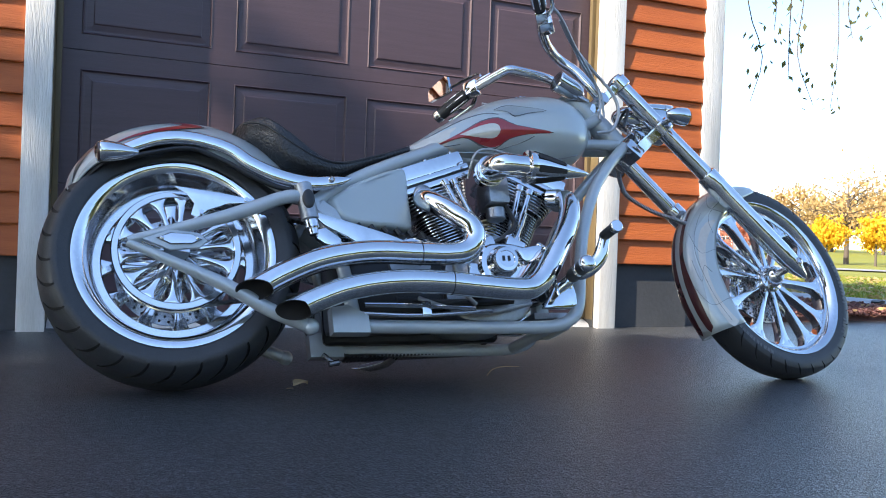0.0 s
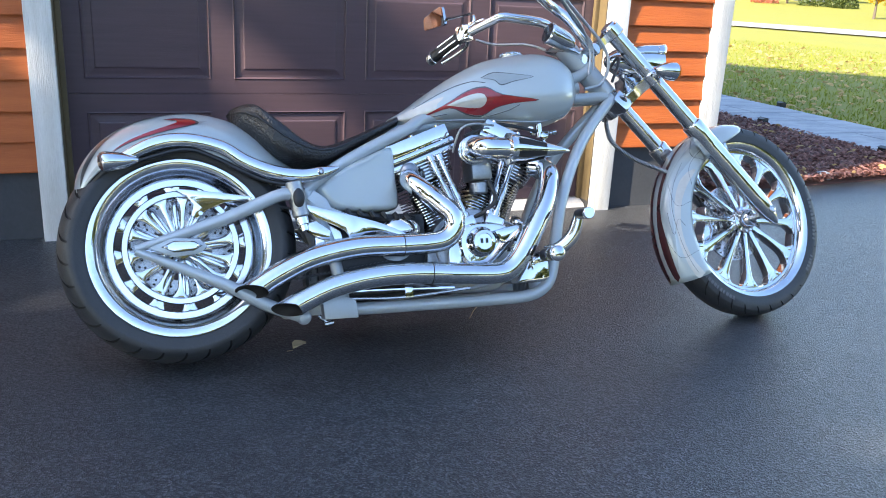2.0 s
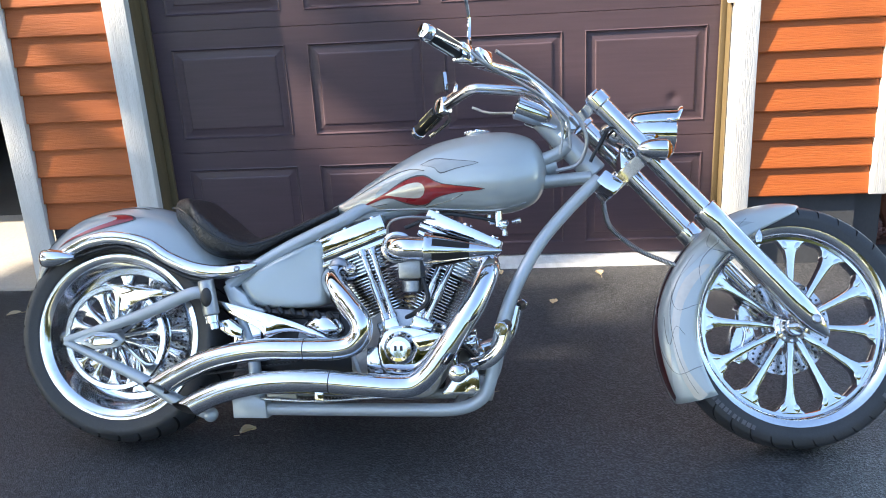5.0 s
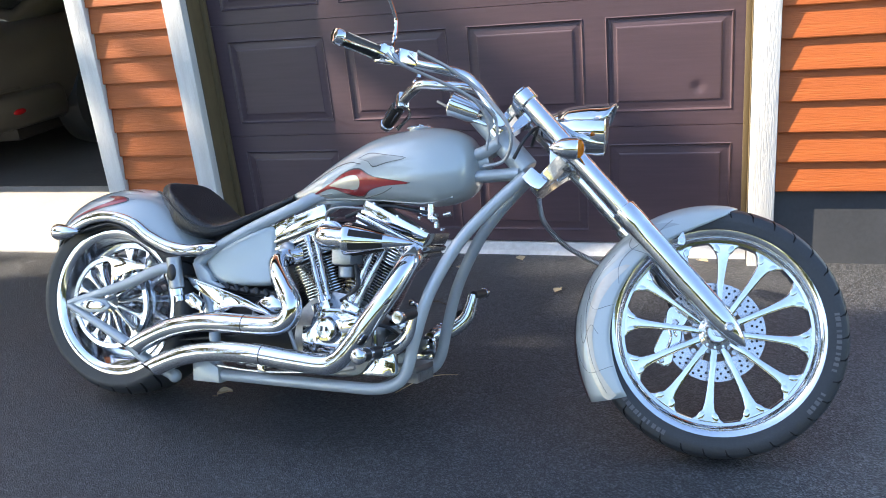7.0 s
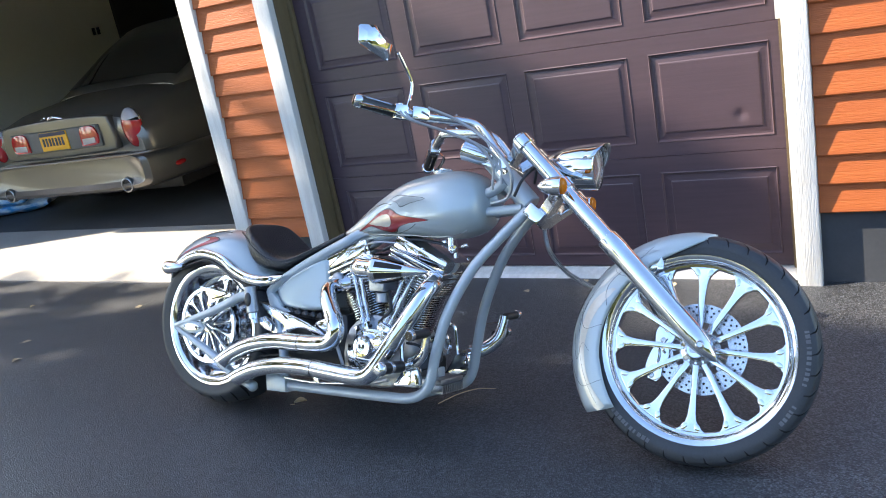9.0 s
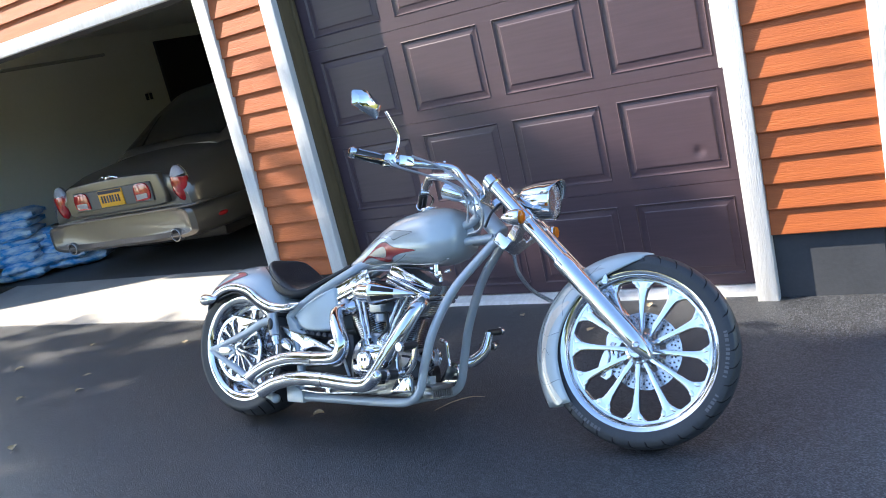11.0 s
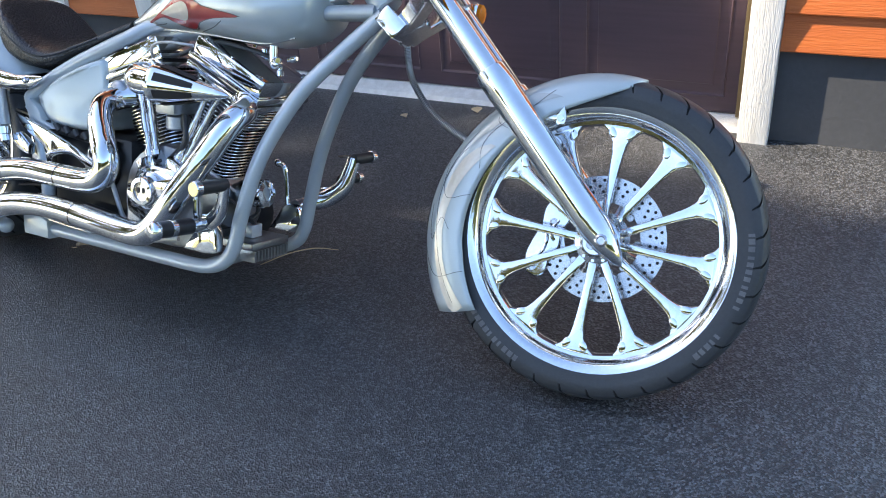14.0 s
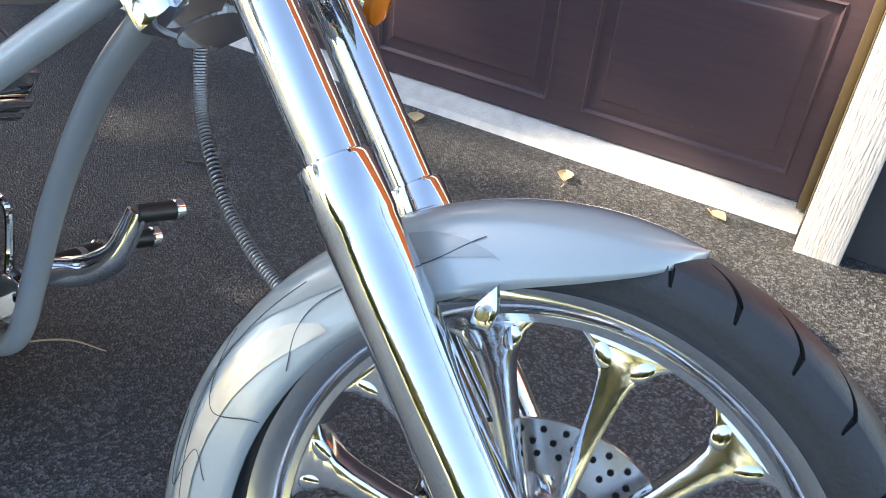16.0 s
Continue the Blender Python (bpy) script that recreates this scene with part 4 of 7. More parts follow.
STRUT = [(-0.190, 0.548), (-0.119, 0.582), (-0.049, 0.612), (0.028, 0.619), (0.119, 0.597), (0.179, 0.557), (0.254, 0.524), (0.331, 0.511), (0.395, 0.518), (0.438, 0.530)]
for y in both(0.152):
    s = 1 if y > 0 else -1
    bm = bmesh.new()
    tube(bm, [(x, y + s * (0.004 if 0 < i < 7 else 0.0), z) for i, (x, z) in enumerate(STRUT)], [0.008, 0.015, 0.018, 0.018, 0.018, 0.019, 0.020, 0.020, 0.017, 0.004], 18, flat=0.55)
    st = part("fender_strut", bm, CHROME, bike, "curved chrome fender strut")
    bm = bmesh.new()
    lathe(bm, [(0.009, 0.0), (0.009, 0.006), (0.006, 0.009), (0.004, 0.006)], (0.385, y + s * 0.008, 0.520), (0, s, 0), 16)
    part("strut_bolt", bm, STEEL, st)
    bm = bmesh.new()
    tube(bm, [(-0.12, y * 0.96, 0.562), (0.02, y * 0.97, 0.595), (0.10, y * 0.97, 0.570), (0.17, y * 0.97, 0.532), (0.24, y * 0.97, 0.500), (0.31, y * 0.97, 0.487)], 0.007, 10)
    part("fender_edge", bm, BLACK, bike)
    # bullet signal with lens towards the rear
    bm = bmesh.new()
    lathe(bm, [(0.004, 0.085), (0.012, 0.070), (0.021, 0.045), (0.026, 0.015), (0.027, 0.0), (0.0255, -0.003)], (-0.178, y * 1.08, 0.566), (1, 0, 0.02), 28)
    sg = part("rear_signal", bm, CHROME, bike, "chrome bullet turn signal")
    bm = bmesh.new()
    lathe(bm, [(0.0250, 0.0), (0.024, 0.006), (0.016, 0.012), (0.001, 0.014)], (-0.180, y * 1.08, 0.566), (-1, 0, -0.02), 28)
    part("signal_lens", bm, shader("smoked_lens", (0.10, 0.05, 0.04), 0.12, coat=1.0) if s < 0 else TAIL_RED, sg)
    bm = bmesh.new()
    rod(bm, (-0.125, y * 1.06, 0.566), (-0.10, y * 0.98, 0.580), 0.009, 12)
    part("signal_stem", bm, CHROME, sg)

SEAT = spline([(0.150, 0.712, 0.676, 0.050), (0.168, 0.728, 0.652, 0.092), (0.205, 0.735, 0.616, 0.120), (0.245, 0.708, 0.582, 0.136), (0.285, 0.672, 0.556, 0.142), (0.342, 0.626, 0.545, 0.140), (0.415, 0.606, 0.548, 0.127),
               (0.507, 0.634, 0.592, 0.098), (0.580, 0.664, 0.628, 0.074), (0.650, 0.694, 0.664, 0.052)], 6)
bm = bmesh.new()
rings = []
for i, (x, top, bot, w) in enumerate(SEAT):
    ring, zc, h = [], (top + bot) / 2, (top - bot) / 2
    dish = 0.030 * math.exp(-((x - 0.285) / 0.075) ** 2)
    for k in range(40):
        a = 2 * math.pi * k / 40
        ca, sa = math.cos(a), math.sin(a)
        y = math.copysign(abs(ca) ** 0.75, ca) * w
        z = zc + math.copysign(abs(sa) ** 0.75, sa) * h
        if sa > 0:
            z += dish * (abs(y) / w) ** 2 - dish * 0.55 * (1 - (y / w) ** 2)
        lean = 0.028 * math.exp(-((x - 0.19) / 0.05) ** 2) * (abs(y) / w) ** 2
        ring.append(bm.verts.new((x + lean, y, z)))
    rings.append(ring)
bridge(bm, rings)
seat = part("seat", bm, LEATHER, bike, "black embossed leather solo seat with a raised back", angle=60)
for s in (-1, 1):
    bm = bmesh.new()
    tube(bm, [(x + 0.004, s * w * 0.99, (top + bot) / 2 + 0.3 * (top - bot) / 2) for x, top, bot, w in SEAT[6:-6:4]], 0.0035, 8)
    part("seat_piping", bm, BLACK, seat)

# side cover (oil tank)
bm = bmesh.new()
OIL = smooth_poly([(0.372, 0.478), (0.45, 0.530), (0.545, 0.572), (0.600, 0.592), (0.617, 0.578), (0.619, 0.50), (0.622, 0.428), (0.604, 0.406), (0.51, 0.402), (0.428, 0.412), (0.392, 0.438)], 5)
rings = []
for y, f in ((-0.131, 0.80), (-0.130, 0.86), (-0.124, 0.935), (-0.114, 0.98), (-0.098, 1.0), (0.098, 1.0), (0.114, 0.98), (0.124, 0.935), (0.130, 0.86), (0.131, 0.80)):
    rings.append([bm.verts.new((0.535 + (x - 0.535) * f, y * (1 - 2.6 * max(0.0, x - 0.545)), 0.485 + (z - 0.485) * f)) for x, z in OIL])
bridge(bm, rings)
part("oil_tank", bm, SILVER, bike, "silver painted side cover and oil tank", angle=50)
bm = bmesh.new()
prism(bm, [(0.365, 0.472), (0.40, 0.445), (0.412, 0.42), (0.46, 0.398), (0.43, 0.392), (0.385, 0.41), (0.345, 0.446)], -0.140, 0.14, 0.006)
part("frame_plate", bm, FRAME, bike)
bm = bmesh.new()
prism(bm, smooth_poly([(0.330, 0.432), (0.40, 0.412), (0.47, 0.392), (0.56, 0.362), (0.635, 0.322), (0.60, 0.318), (0.55, 0.340), (0.50, 0.338), (0.46, 0.322), (0.44, 0.352), (0.36, 0.395)], 3), -0.158, -0.148, 0.003)
part("link_plate", bm, CHROME, bike, "chrome wing-shaped link plate")
bm = bmesh.new()
box(bm, (0.40, -0.10, 0.155), (0.70, 0.115, 0.395), 0.025)
part("gearbox", bm, BLACK, bike, "black gearbox casing")
bm = bmesh.new()
ball(bm, (0.618, -0.118, 0.345), 0.05, 12, (1.15, 0.5, 0.75))
part("gearbox_dome", bm, CHROME, bike)
bm = bmesh.new()
box(bm, (0.36, -0.135, 0.29), (0.44, -0.115, 0.385), 0.006)
part("gearbox_plate", bm, CHROME, bike)
bm = bmesh.new()
for k in range(7):
    rod(bm, (0.42 + 0.035 * k, -0.128, 0.415 - 0.004 * k), (0.432 + 0.035 * k, -0.128, 0.398 - 0.004 * k), 0.008, 8)
tube(bm, [(0.42, -0.12, 0.40), (0.55, -0.115, 0.385), (0.66, -0.11, 0.375)], 0.012, 8)
part("chain_run", bm, BLACK, bike)
# added plate blocks light from the left and keeps the engine gap dark
bm = bmesh.new()
box(bm, (0.40, 0.105, 0.135), (0.93, 0.128, 0.385), 0.02, seg=3)
prim = part("light_block_plate", bm, BLACK, bike, "added black plate behind the belt that blocks light")
bm = bmesh.new()
loop = [(0.47 + 0.105 * math.cos(radians(a)), 0.213 + 0.105 * math.sin(radians(a))) for a in range(90, 271, 15)] + [(0.85 + 0.08 * math.cos(radians(a)), 0.195 + 0.08 * math.sin(radians(a))) for a in range(-90, 91, 15)]
rings = [[bm.verts.new((x + (cx - x) * f, y, z + (cz - z) * f)) for (x, z), (cx, cz) in ((p, (0.66, 0.21)) for p in loop)] for y, f in ((0.13, 0.0), (0.195, 0.0), (0.195, 0.06), (0.13, 0.06))]
bridge(bm, rings + rings[:1], caps=False)
part("primary_belt", bm, BLACK, prim, "wide black toothed belt")
bm = bmesh.new()
for k in range(34):
    x = 0.475 + 0.011 * k
    z = 0.108 + (x - 0.47) * 0.0184
    box(bm, (x - 0.003, 0.13, z - 0.006), (x + 0.003, 0.195, z + 0.004))
tagged(part("belt_teeth", bm, BLACK, prim, smooth=False), kind="stuff")
for cx, cz, r in ((0.47, 0.213, 0.095), (0.85, 0.195, 0.07)):
    bm = bmesh.new()
    lathe(bm, [(r, 0.0), (r, 0.058), (r * 0.9, 0.062), (r * 0.4, 0.070), (0.001, 0.070)], (cx, 0.13, cz), (0, 1, 0), 40)
    part("belt_wheel", bm, ALLOY, prim)
for pts, r, ml in (([(0.45, -0.165, 0.178), (0.56, -0.168, 0.175), (0.75, -0.168, 0.165)], 0.006, CHROME), ([(0.44, -0.16, 0.158), (0.60, -0.165, 0.150), (0.80, -0.165, 0.160)], 0.005, STEEL),
                   ([(0.60, -0.15, 0.20), (0.68, -0.16, 0.17), (0.80, -0.16, 0.158), (0.92, -0.16, 0.18)], 0.006, BRAID), ([(0.55, -0.12, 0.20), (0.70, -0.13, 0.19), (0.88, -0.13, 0.20)], 0.012, BLACK)):
    bm = bmesh.new()
    tube(bm, pts, r, 10)
    part("control_rod", bm, ml, bike)
bm = bmesh.new()
box(bm, (0.60, -0.176, 0.146), (0.625, -0.158, 0.186), 0.004)
part("rod_clamp", bm, CHROME, bike)

# ---- engine ----
bm = bmesh.new()
prism(bm, smooth_poly([(0.70, 0.17), (0.76, 0.145), (0.89, 0.142), (0.940, 0.18), (0.952, 0.25), (0.930, 0.335), (0.89, 0.385), (0.80, 0.395), (0.72, 0.345), (0.69, 0.26)], 3), -0.115, 0.115, 0.012)
part("crankcase", bm, ALLOY, bike, "cast alloy crankcase")
bm = bmesh.new()
prism(bm, smooth_poly([(0.785, 0.24), (0.806, 0.218), (0.86, 0.213), (0.900, 0.242), (0.945, 0.285), (0.955, 0.320), (0.92, 0.340), (0.86, 0.352), (0.80, 0.343), (0.776, 0.30)], 3), -0.172, -0.114, 0.014, seg=3)
part("cam_cover", bm, CHROME, bike, "chrome cam cover")
bm = bmesh.new()
lathe(bm, [(0.046, 0.0), (0.044, 0.016), (0.038, 0.022), (0.036, 0.036), (0.033, 0.040), (0.024, 0.041), (0.023, 0.038), (0.001, 0.038)], (0.842, -0.166, 0.293), (0, -1, 0), 40)
pc = part("points_cover", bm, CHROME, bike, "round chrome points cover")
bm = bmesh.new()
box(bm, (0.830, -0.2065, 0.288), (0.837, -0.2045, 0.302), 0.0008)
box(bm, (0.846, -0.2065, 0.288), (0.853, -0.2045, 0.302), 0.0008)
part("cover_mark", bm, BLACK, pc)
bm = bmesh.new()
prism(bm, smooth_poly([(0.875, 0.322), (0.94, 0.335), (0.958, 0.325), (0.945, 0.30), (0.90, 0.285)], 3), -0.205, -0.165, 0.008)
part("oil_pump", bm, CHROME, bike)
bm = bmesh.new()
lathe(bm, [(0.028, 0.0), (0.034, 0.004), (0.036, 0.03), (0.036, 0.075), (0.033, 0.082), (0.020, 0.084), (0.018, 0.080), (0.001, 0.080)], (0.952, 0.035, 0.275), (1, 0, 0.12), 32)
filt = part("oil_filter", bm, CHROME, bike, "chrome oil filter on the crankcase front")
for k in range(10):
    bm = bmesh.new()
    a_ = 2 * math.pi * k / 10
    rod(bm, (1.018, 0.035 + 0.0355 * math.cos(a_), 0.283 + 0.0355 * math.sin(a_)), (1.032, 0.035 + 0.0345 * math.cos(a_), 0.285 + 0.0345 * math.sin(a_)), 0.0035, 6)
    part("filter_flute", bm, CHROME, filt)
bm = bmesh.new()
lathe(bm, [(0.012, 0.0), (0.030, 0.012), (0.033, 0.03), (0.031, 0.034), (0.020, 0.030), (0.001, 0.028)], (0.985, -0.055, 0.235), (0.75, -0.55, 0.2), 28)
part("horn", bm, BLACK, bike, "small black horn before the crankcase")
for pts, r, ml in (([(0.96, -0.05, 0.20), (1.01, -0.04, 0.215), (1.03, 0.0, 0.235), (1.0, 0.04, 0.25)], 0.006, BLACK), ([(0.95, -0.09, 0.30), (1.0, -0.085, 0.29), (1.035, -0.05, 0.245), (1.03, -0.01, 0.21)], 0.005, BLACK),
                   ([(0.93, -0.10, 0.36), (0.985, -0.095, 0.335), (1.02, -0.07, 0.30)], 0.0045, BRAID)):
    bm = bmesh.new()
    tube(bm, pts, r, 8)
    part("loom", bm, ml, bike)
bm = bmesh.new()
box(bm, (0.745, -0.16, 0.20), (0.79, -0.11, 0.295), 0.005)
part("tappet_plate", bm, CHROME, bike)


def cylinder_bank(foot, tilt):
    """One finned cylinder with head and chrome rocker box, leaning by tilt degrees."""
    m = Matrix.Translation(foot) @ Matrix.Rotation(radians(tilt), 4, "Y")
    bm = bmesh.new()
    lathe(bm, [(0.052, 0.10), (0.052, 0.33)], (0, 0, 0), (0, 0, 1), 28)
    part("cylinder", bm, BLACK, bike, pose_m=m)

    def fin_poly(hx, hy):
        pts = []
        for k in range(28):
            a = 2 * math.pi * k / 28
            ca, sa = math.cos(a), math.sin(a)
            pts.append((math.copysign(abs(ca) ** 0.55, ca) * hx, math.copysign(abs(sa) ** 0.55, sa) * hy))
        return pts
    for k in range(17):
        bm = bmesh.new()
        z = 0.135 + 0.0090 * k
        prism(bm, fin_poly(0.084, 0.084), z, z + 0.0036, 0.0010, axis="z", seg=1)
        part("fin", bm, POLISH, bike, pose_m=m)
    for k in range(6):
        bm = bmesh.new()
        z = 0.292 + 0.0100 * k
        prism(bm, fin_poly(0.096 + 0.003 * k, 0.090), z, z + 0.0045, 0.0012, axis="z", seg=1)
        part("fin", bm, POLISH, bike, pose_m=m)
    bm = bmesh.new()
    box(bm, (-0.070, -0.070, 0.29), (0.070, 0.070, 0.352), 0.012)
    part("cylinder_head", bm, ALLOY, bike, pose_m=m)
    for z0, z1, hx, hy, bv, ml in ((0.350, 0.366, 0.114, 0.098, 0.004, POLISH), (0.366, 0.372, 0.110, 0.094, 0.001, BLACK), (0.372, 0.388, 0.118, 0.100, 0.005, CHROME), (0.388, 0.432, 0.113, 0.096, 0.008, CHROME)):
        bm = bmesh.new()
        box(bm, (-hx, -hy, z0), (hx, hy, z1), bv)
        part("rocker_box", bm, ml, bike, pose_m=m)
    for bx in (-0.085, 0.0, 0.085):
        for by in (-0.088, 0.088):
            bm = bmesh.new()
            rod(bm, (bx, by, 0.386), (bx, by, 0.436), 0.0065, 10)
            part("rocker_bolt", bm, CHROME, bike, pose_m=m)


CRANK = Vector((0.825, 0.0, 0.217))
cylinder_bank(CRANK, -20)
cylinder_bank(CRANK + Vector((0.008, 0, 0.018)), 26)
for base, tops in (((0.808, -0.128, 0.345), ((0.728, -0.098, 0.556), (0.756, -0.098, 0.560))), ((0.898, -0.128, 0.345), ((0.962, -0.098, 0.548), (0.992, -0.098, 0.535)))):
    for i, top in enumerate(tops):
        b = Vector(base) + Vector(((i - 0.5) * 0.022, 0, 0.02))
        t = Vector(top)
        bm = bmesh.new()
        rod(bm, b, t, 0.0085, 14)
        p_ = part("pushrod_tube", bm, CHROME, bike)
        for f, r, h in ((0.0, 0.0135, 0.02), (0.30, 0.0115, 0.05), (0.93, 0.0125, 0.02)):
            bm = bmesh.new()
            d = (t - b).normalized()
            rod(bm, b.lerp(t, f), b.lerp(t, f) + d * h, r, 14)
            part("tube_collar", bm, CHROME, p_)
    bm = bmesh.new()
    box(bm, (base[0] - 0.030, -0.158, base[2] - 0.018), (base[0] + 0.030, -0.10, base[2] + 0.024), 0.006, Matrix.Rotation(radians(-20 if base[0] < 0.85 else 25), 3, "Y"))
    part("lifter_block", bm, CHROME, bike)

# carburettor and cone air cleaner
bm = bmesh.new()
box(bm, (0.838, -0.155, 0.478), (0.902, -0.06, 0.558), 0.010)
rod(bm, (0.87, -0.11, 0.475), (0.87, -0.11, 0.44), 0.028, 20)
carb = part("carburettor", bm, ALLOY, bike, "cast alloy carburettor")
bm = bmesh.new()
for k in range(6):
    rod(bm, (0.862, -0.05, 0.385 + 0.013 * k), (0.862, -0.05, 0.391 + 0.013 * k), 0.026, 18)
part("intake_fins", bm, shader("brass_fins", (0.45, 0.36, 0.20), 0.35, 1.0), carb)
bm = bmesh.new()
tube(bm, [(0.842, -0.13, 0.565), (0.842, -0.19, 0.565), (0.862, -0.222, 0.562), (0.905, -0.228, 0.559), (0.930, -0.228, 0.557)], [0.036, 0.036, 0.034, 0.032, 0.034], 24)
ac = part("intake_elbow", bm, CHROME, bike, "chrome intake elbow")
for y in (-0.15, -0.172):
    bm = bmesh.new()
    lathe(bm, [(0.038, 0), (0.043, 0.003), (0.043, 0.010), (0.038, 0.013)], (0.842, y, 0.565), (0, -1, 0), 32)
    part("elbow_ring", bm, CHROME, ac)
cone_a, cone_b = Vector((0.925, -0.228, 0.557)), Vector((1.128, -0.222, 0.547))
d = (cone_b - cone_a).normalized()
bm = bmesh.new()
lathe(bm, [(0.034, -0.004), (0.0465, 0.0), (0.0475, 0.008), (0.0455, 0.014), (0.040, 0.05), (0.0225, 0.125), (0.0125, 0.170), (0.006, 0.196), (0.0005, 0.204)], cone_a, d, 48)
cone = part("air_cleaner_cone", bm, CHROME, bike, "slotted chrome cone air cleaner")
side = d.cross(Vector((0, 0, 1))).normalized()
upv = side.cross(d).normalized()
# slots are dark strips on the surface, coloured like shaded openings
for k in range(7):
    a = 2 * math.pi * k / 7 + 0.45
    bm = bmesh.new()
    pts = []
    q = side * math.cos(a) + upv * math.sin(a)
    tang = side * -math.sin(a) + upv * math.cos(a)
    rows = []
    for h, r, w in ((0.022, 0.0446, 0.010), (0.06, 0.0378, 0.0095), (0.095, 0.0298, 0.008), (0.118, 0.0246, 0.0062)):
        rows.append([bm.verts.new(cone_a + d * h + q * (r + 0.0012) + tang * w * s) for s in (-1, -0.5, 0, 0.5, 1)])
    for a_, b_ in zip(rows, rows[1:]):
        for i in range(4):
            bm.faces.new((a_[i], a_[i + 1], b_[i + 1], b_[i]))
    part("cone_slot", bm, GAP_DARK, cone)
for pts, r, ml in (([(0.80, -0.10, 0.57), (0.815, -0.14, 0.63), (0.86, -0.14, 0.648), (0.93, -0.12, 0.645)], 0.0036, BRAID),
                   ([(0.90, -0.12, 0.48), (0.915, -0.13, 0.42), (0.88, -0.125, 0.385), (0.85, -0.11, 0.37)], 0.007, BLACK), ([(0.85, -0.08, 0.62), (0.95, -0.07, 0.655), (1.05, -0.06, 0.645), (1.11, -0.05, 0.63)], 0.006, BLACK),
                   ([(0.69, -0.17, 0.32), (0.705, -0.165, 0.28), (0.73, -0.16, 0.21), (0.76, -0.155, 0.18)], 0.006, BRAID)):
    bm = bmesh.new()
    tube(bm, pts, r, 10)
    part("hose", bm, ml, bike)


def pipe(pts, r, seam):
    """A swept chrome exhaust with a slanted open end."""
    bm = bmesh.new()
    rings = tube(bm, pts, r, 32, 8, caps=False)
    d = (Vector(pts[-1]) - Vector(pts[-2])).normalized()
    for back, amount in ((0, 1.0), (1, 0.6), (2, 0.25)):
        for v in rings[-1 - back]:
            v.co += d * amount * ((v.co.z - pts[-1][2] + r) * 0.95 + (v.co.y - pts[-1][1] + r) * 0.85 - 0.040)
    inner = [[v.co.copy() for v in ring] for ring in rings[-14:]]
    body = part("exhaust_pipe", bm, CHROME, bike, "swept chrome exhaust pipe with a slash-cut end")
    bm = bmesh.new()
    ir = []
    for ring in inner:
        c = sum(ring, Vector()) / len(ring)
        ir.append([bm.verts.new(c + (p - c) * 0.93) for p in ring])
    out = [bm.verts.new(p) for p in inner[-1]]
    bridge(bm, [*ir, out], caps=False)
    bm.faces.new(ir[0])
    part("pipe_bore", bm, GAP_DARK, body)
    path = [Vector(p[:3]) for p in spline(pts, 8)]
    i = min(range(len(path)), key=lambda k: abs(path[k].x - seam) + (0 if k > len(path) / 2 else 1))
    bm = bmesh.new()
    lathe(bm, [(r + 0.0004, -0.0012), (r + 0.0012, -0.0008), (r + 0.0012, 0.0008), (r + 0.0004, 0.0012)], path[i], path[i + 1] - path[i], 32, closed=True)
    part("pipe_seam", bm, GAP_DARK, body)


pipe([(1.055, -0.090, 0.520), (1.085, -0.120, 0.508), (1.080, -0.165, 0.478), (1.045, -0.205, 0.402), (0.992, -0.228, 0.322), (0.938, -0.238, 0.246), (0.900, -0.240, 0.210), (0.855, -0.241, 0.198), (0.743, -0.241, 0.206), (0.636, -0.241, 0.216), (0.540, -0.241, 0.218), (0.454, -0.241, 0.211), (0.370, -0.241, 0.193), (0.300, -0.241, 0.166), (0.272, -0.241, 0.152)], 0.0305, 0.66)
pipe([(0.690, -0.070, 0.505), (0.660, -0.100, 0.498), (0.652, -0.140, 0.482), (0.678, -0.178, 0.448), (0.713, -0.204, 0.410), (0.742, -0.222, 0.376), (0.745, -0.224, 0.338), (0.718, -0.224, 0.308), (0.670, -0.224, 0.298), (0.578, -0.224, 0.298), (0.480, -0.224, 0.300), (0.400, -0.224, 0.292), (0.320, -0.224, 0.274), (0.240, -0.224, 0.240), (0.182, -0.224, 0.208)], 0.0305, 0.585)
for x, z in ((0.66, 0.515), (1.078, 0.505)):
    bm = bmesh.new()
    ball(bm, (x, -0.10, z), 0.029, 10, (1, 0.6, 1))
    part("exhaust_flange", bm, ALLOY, bike)

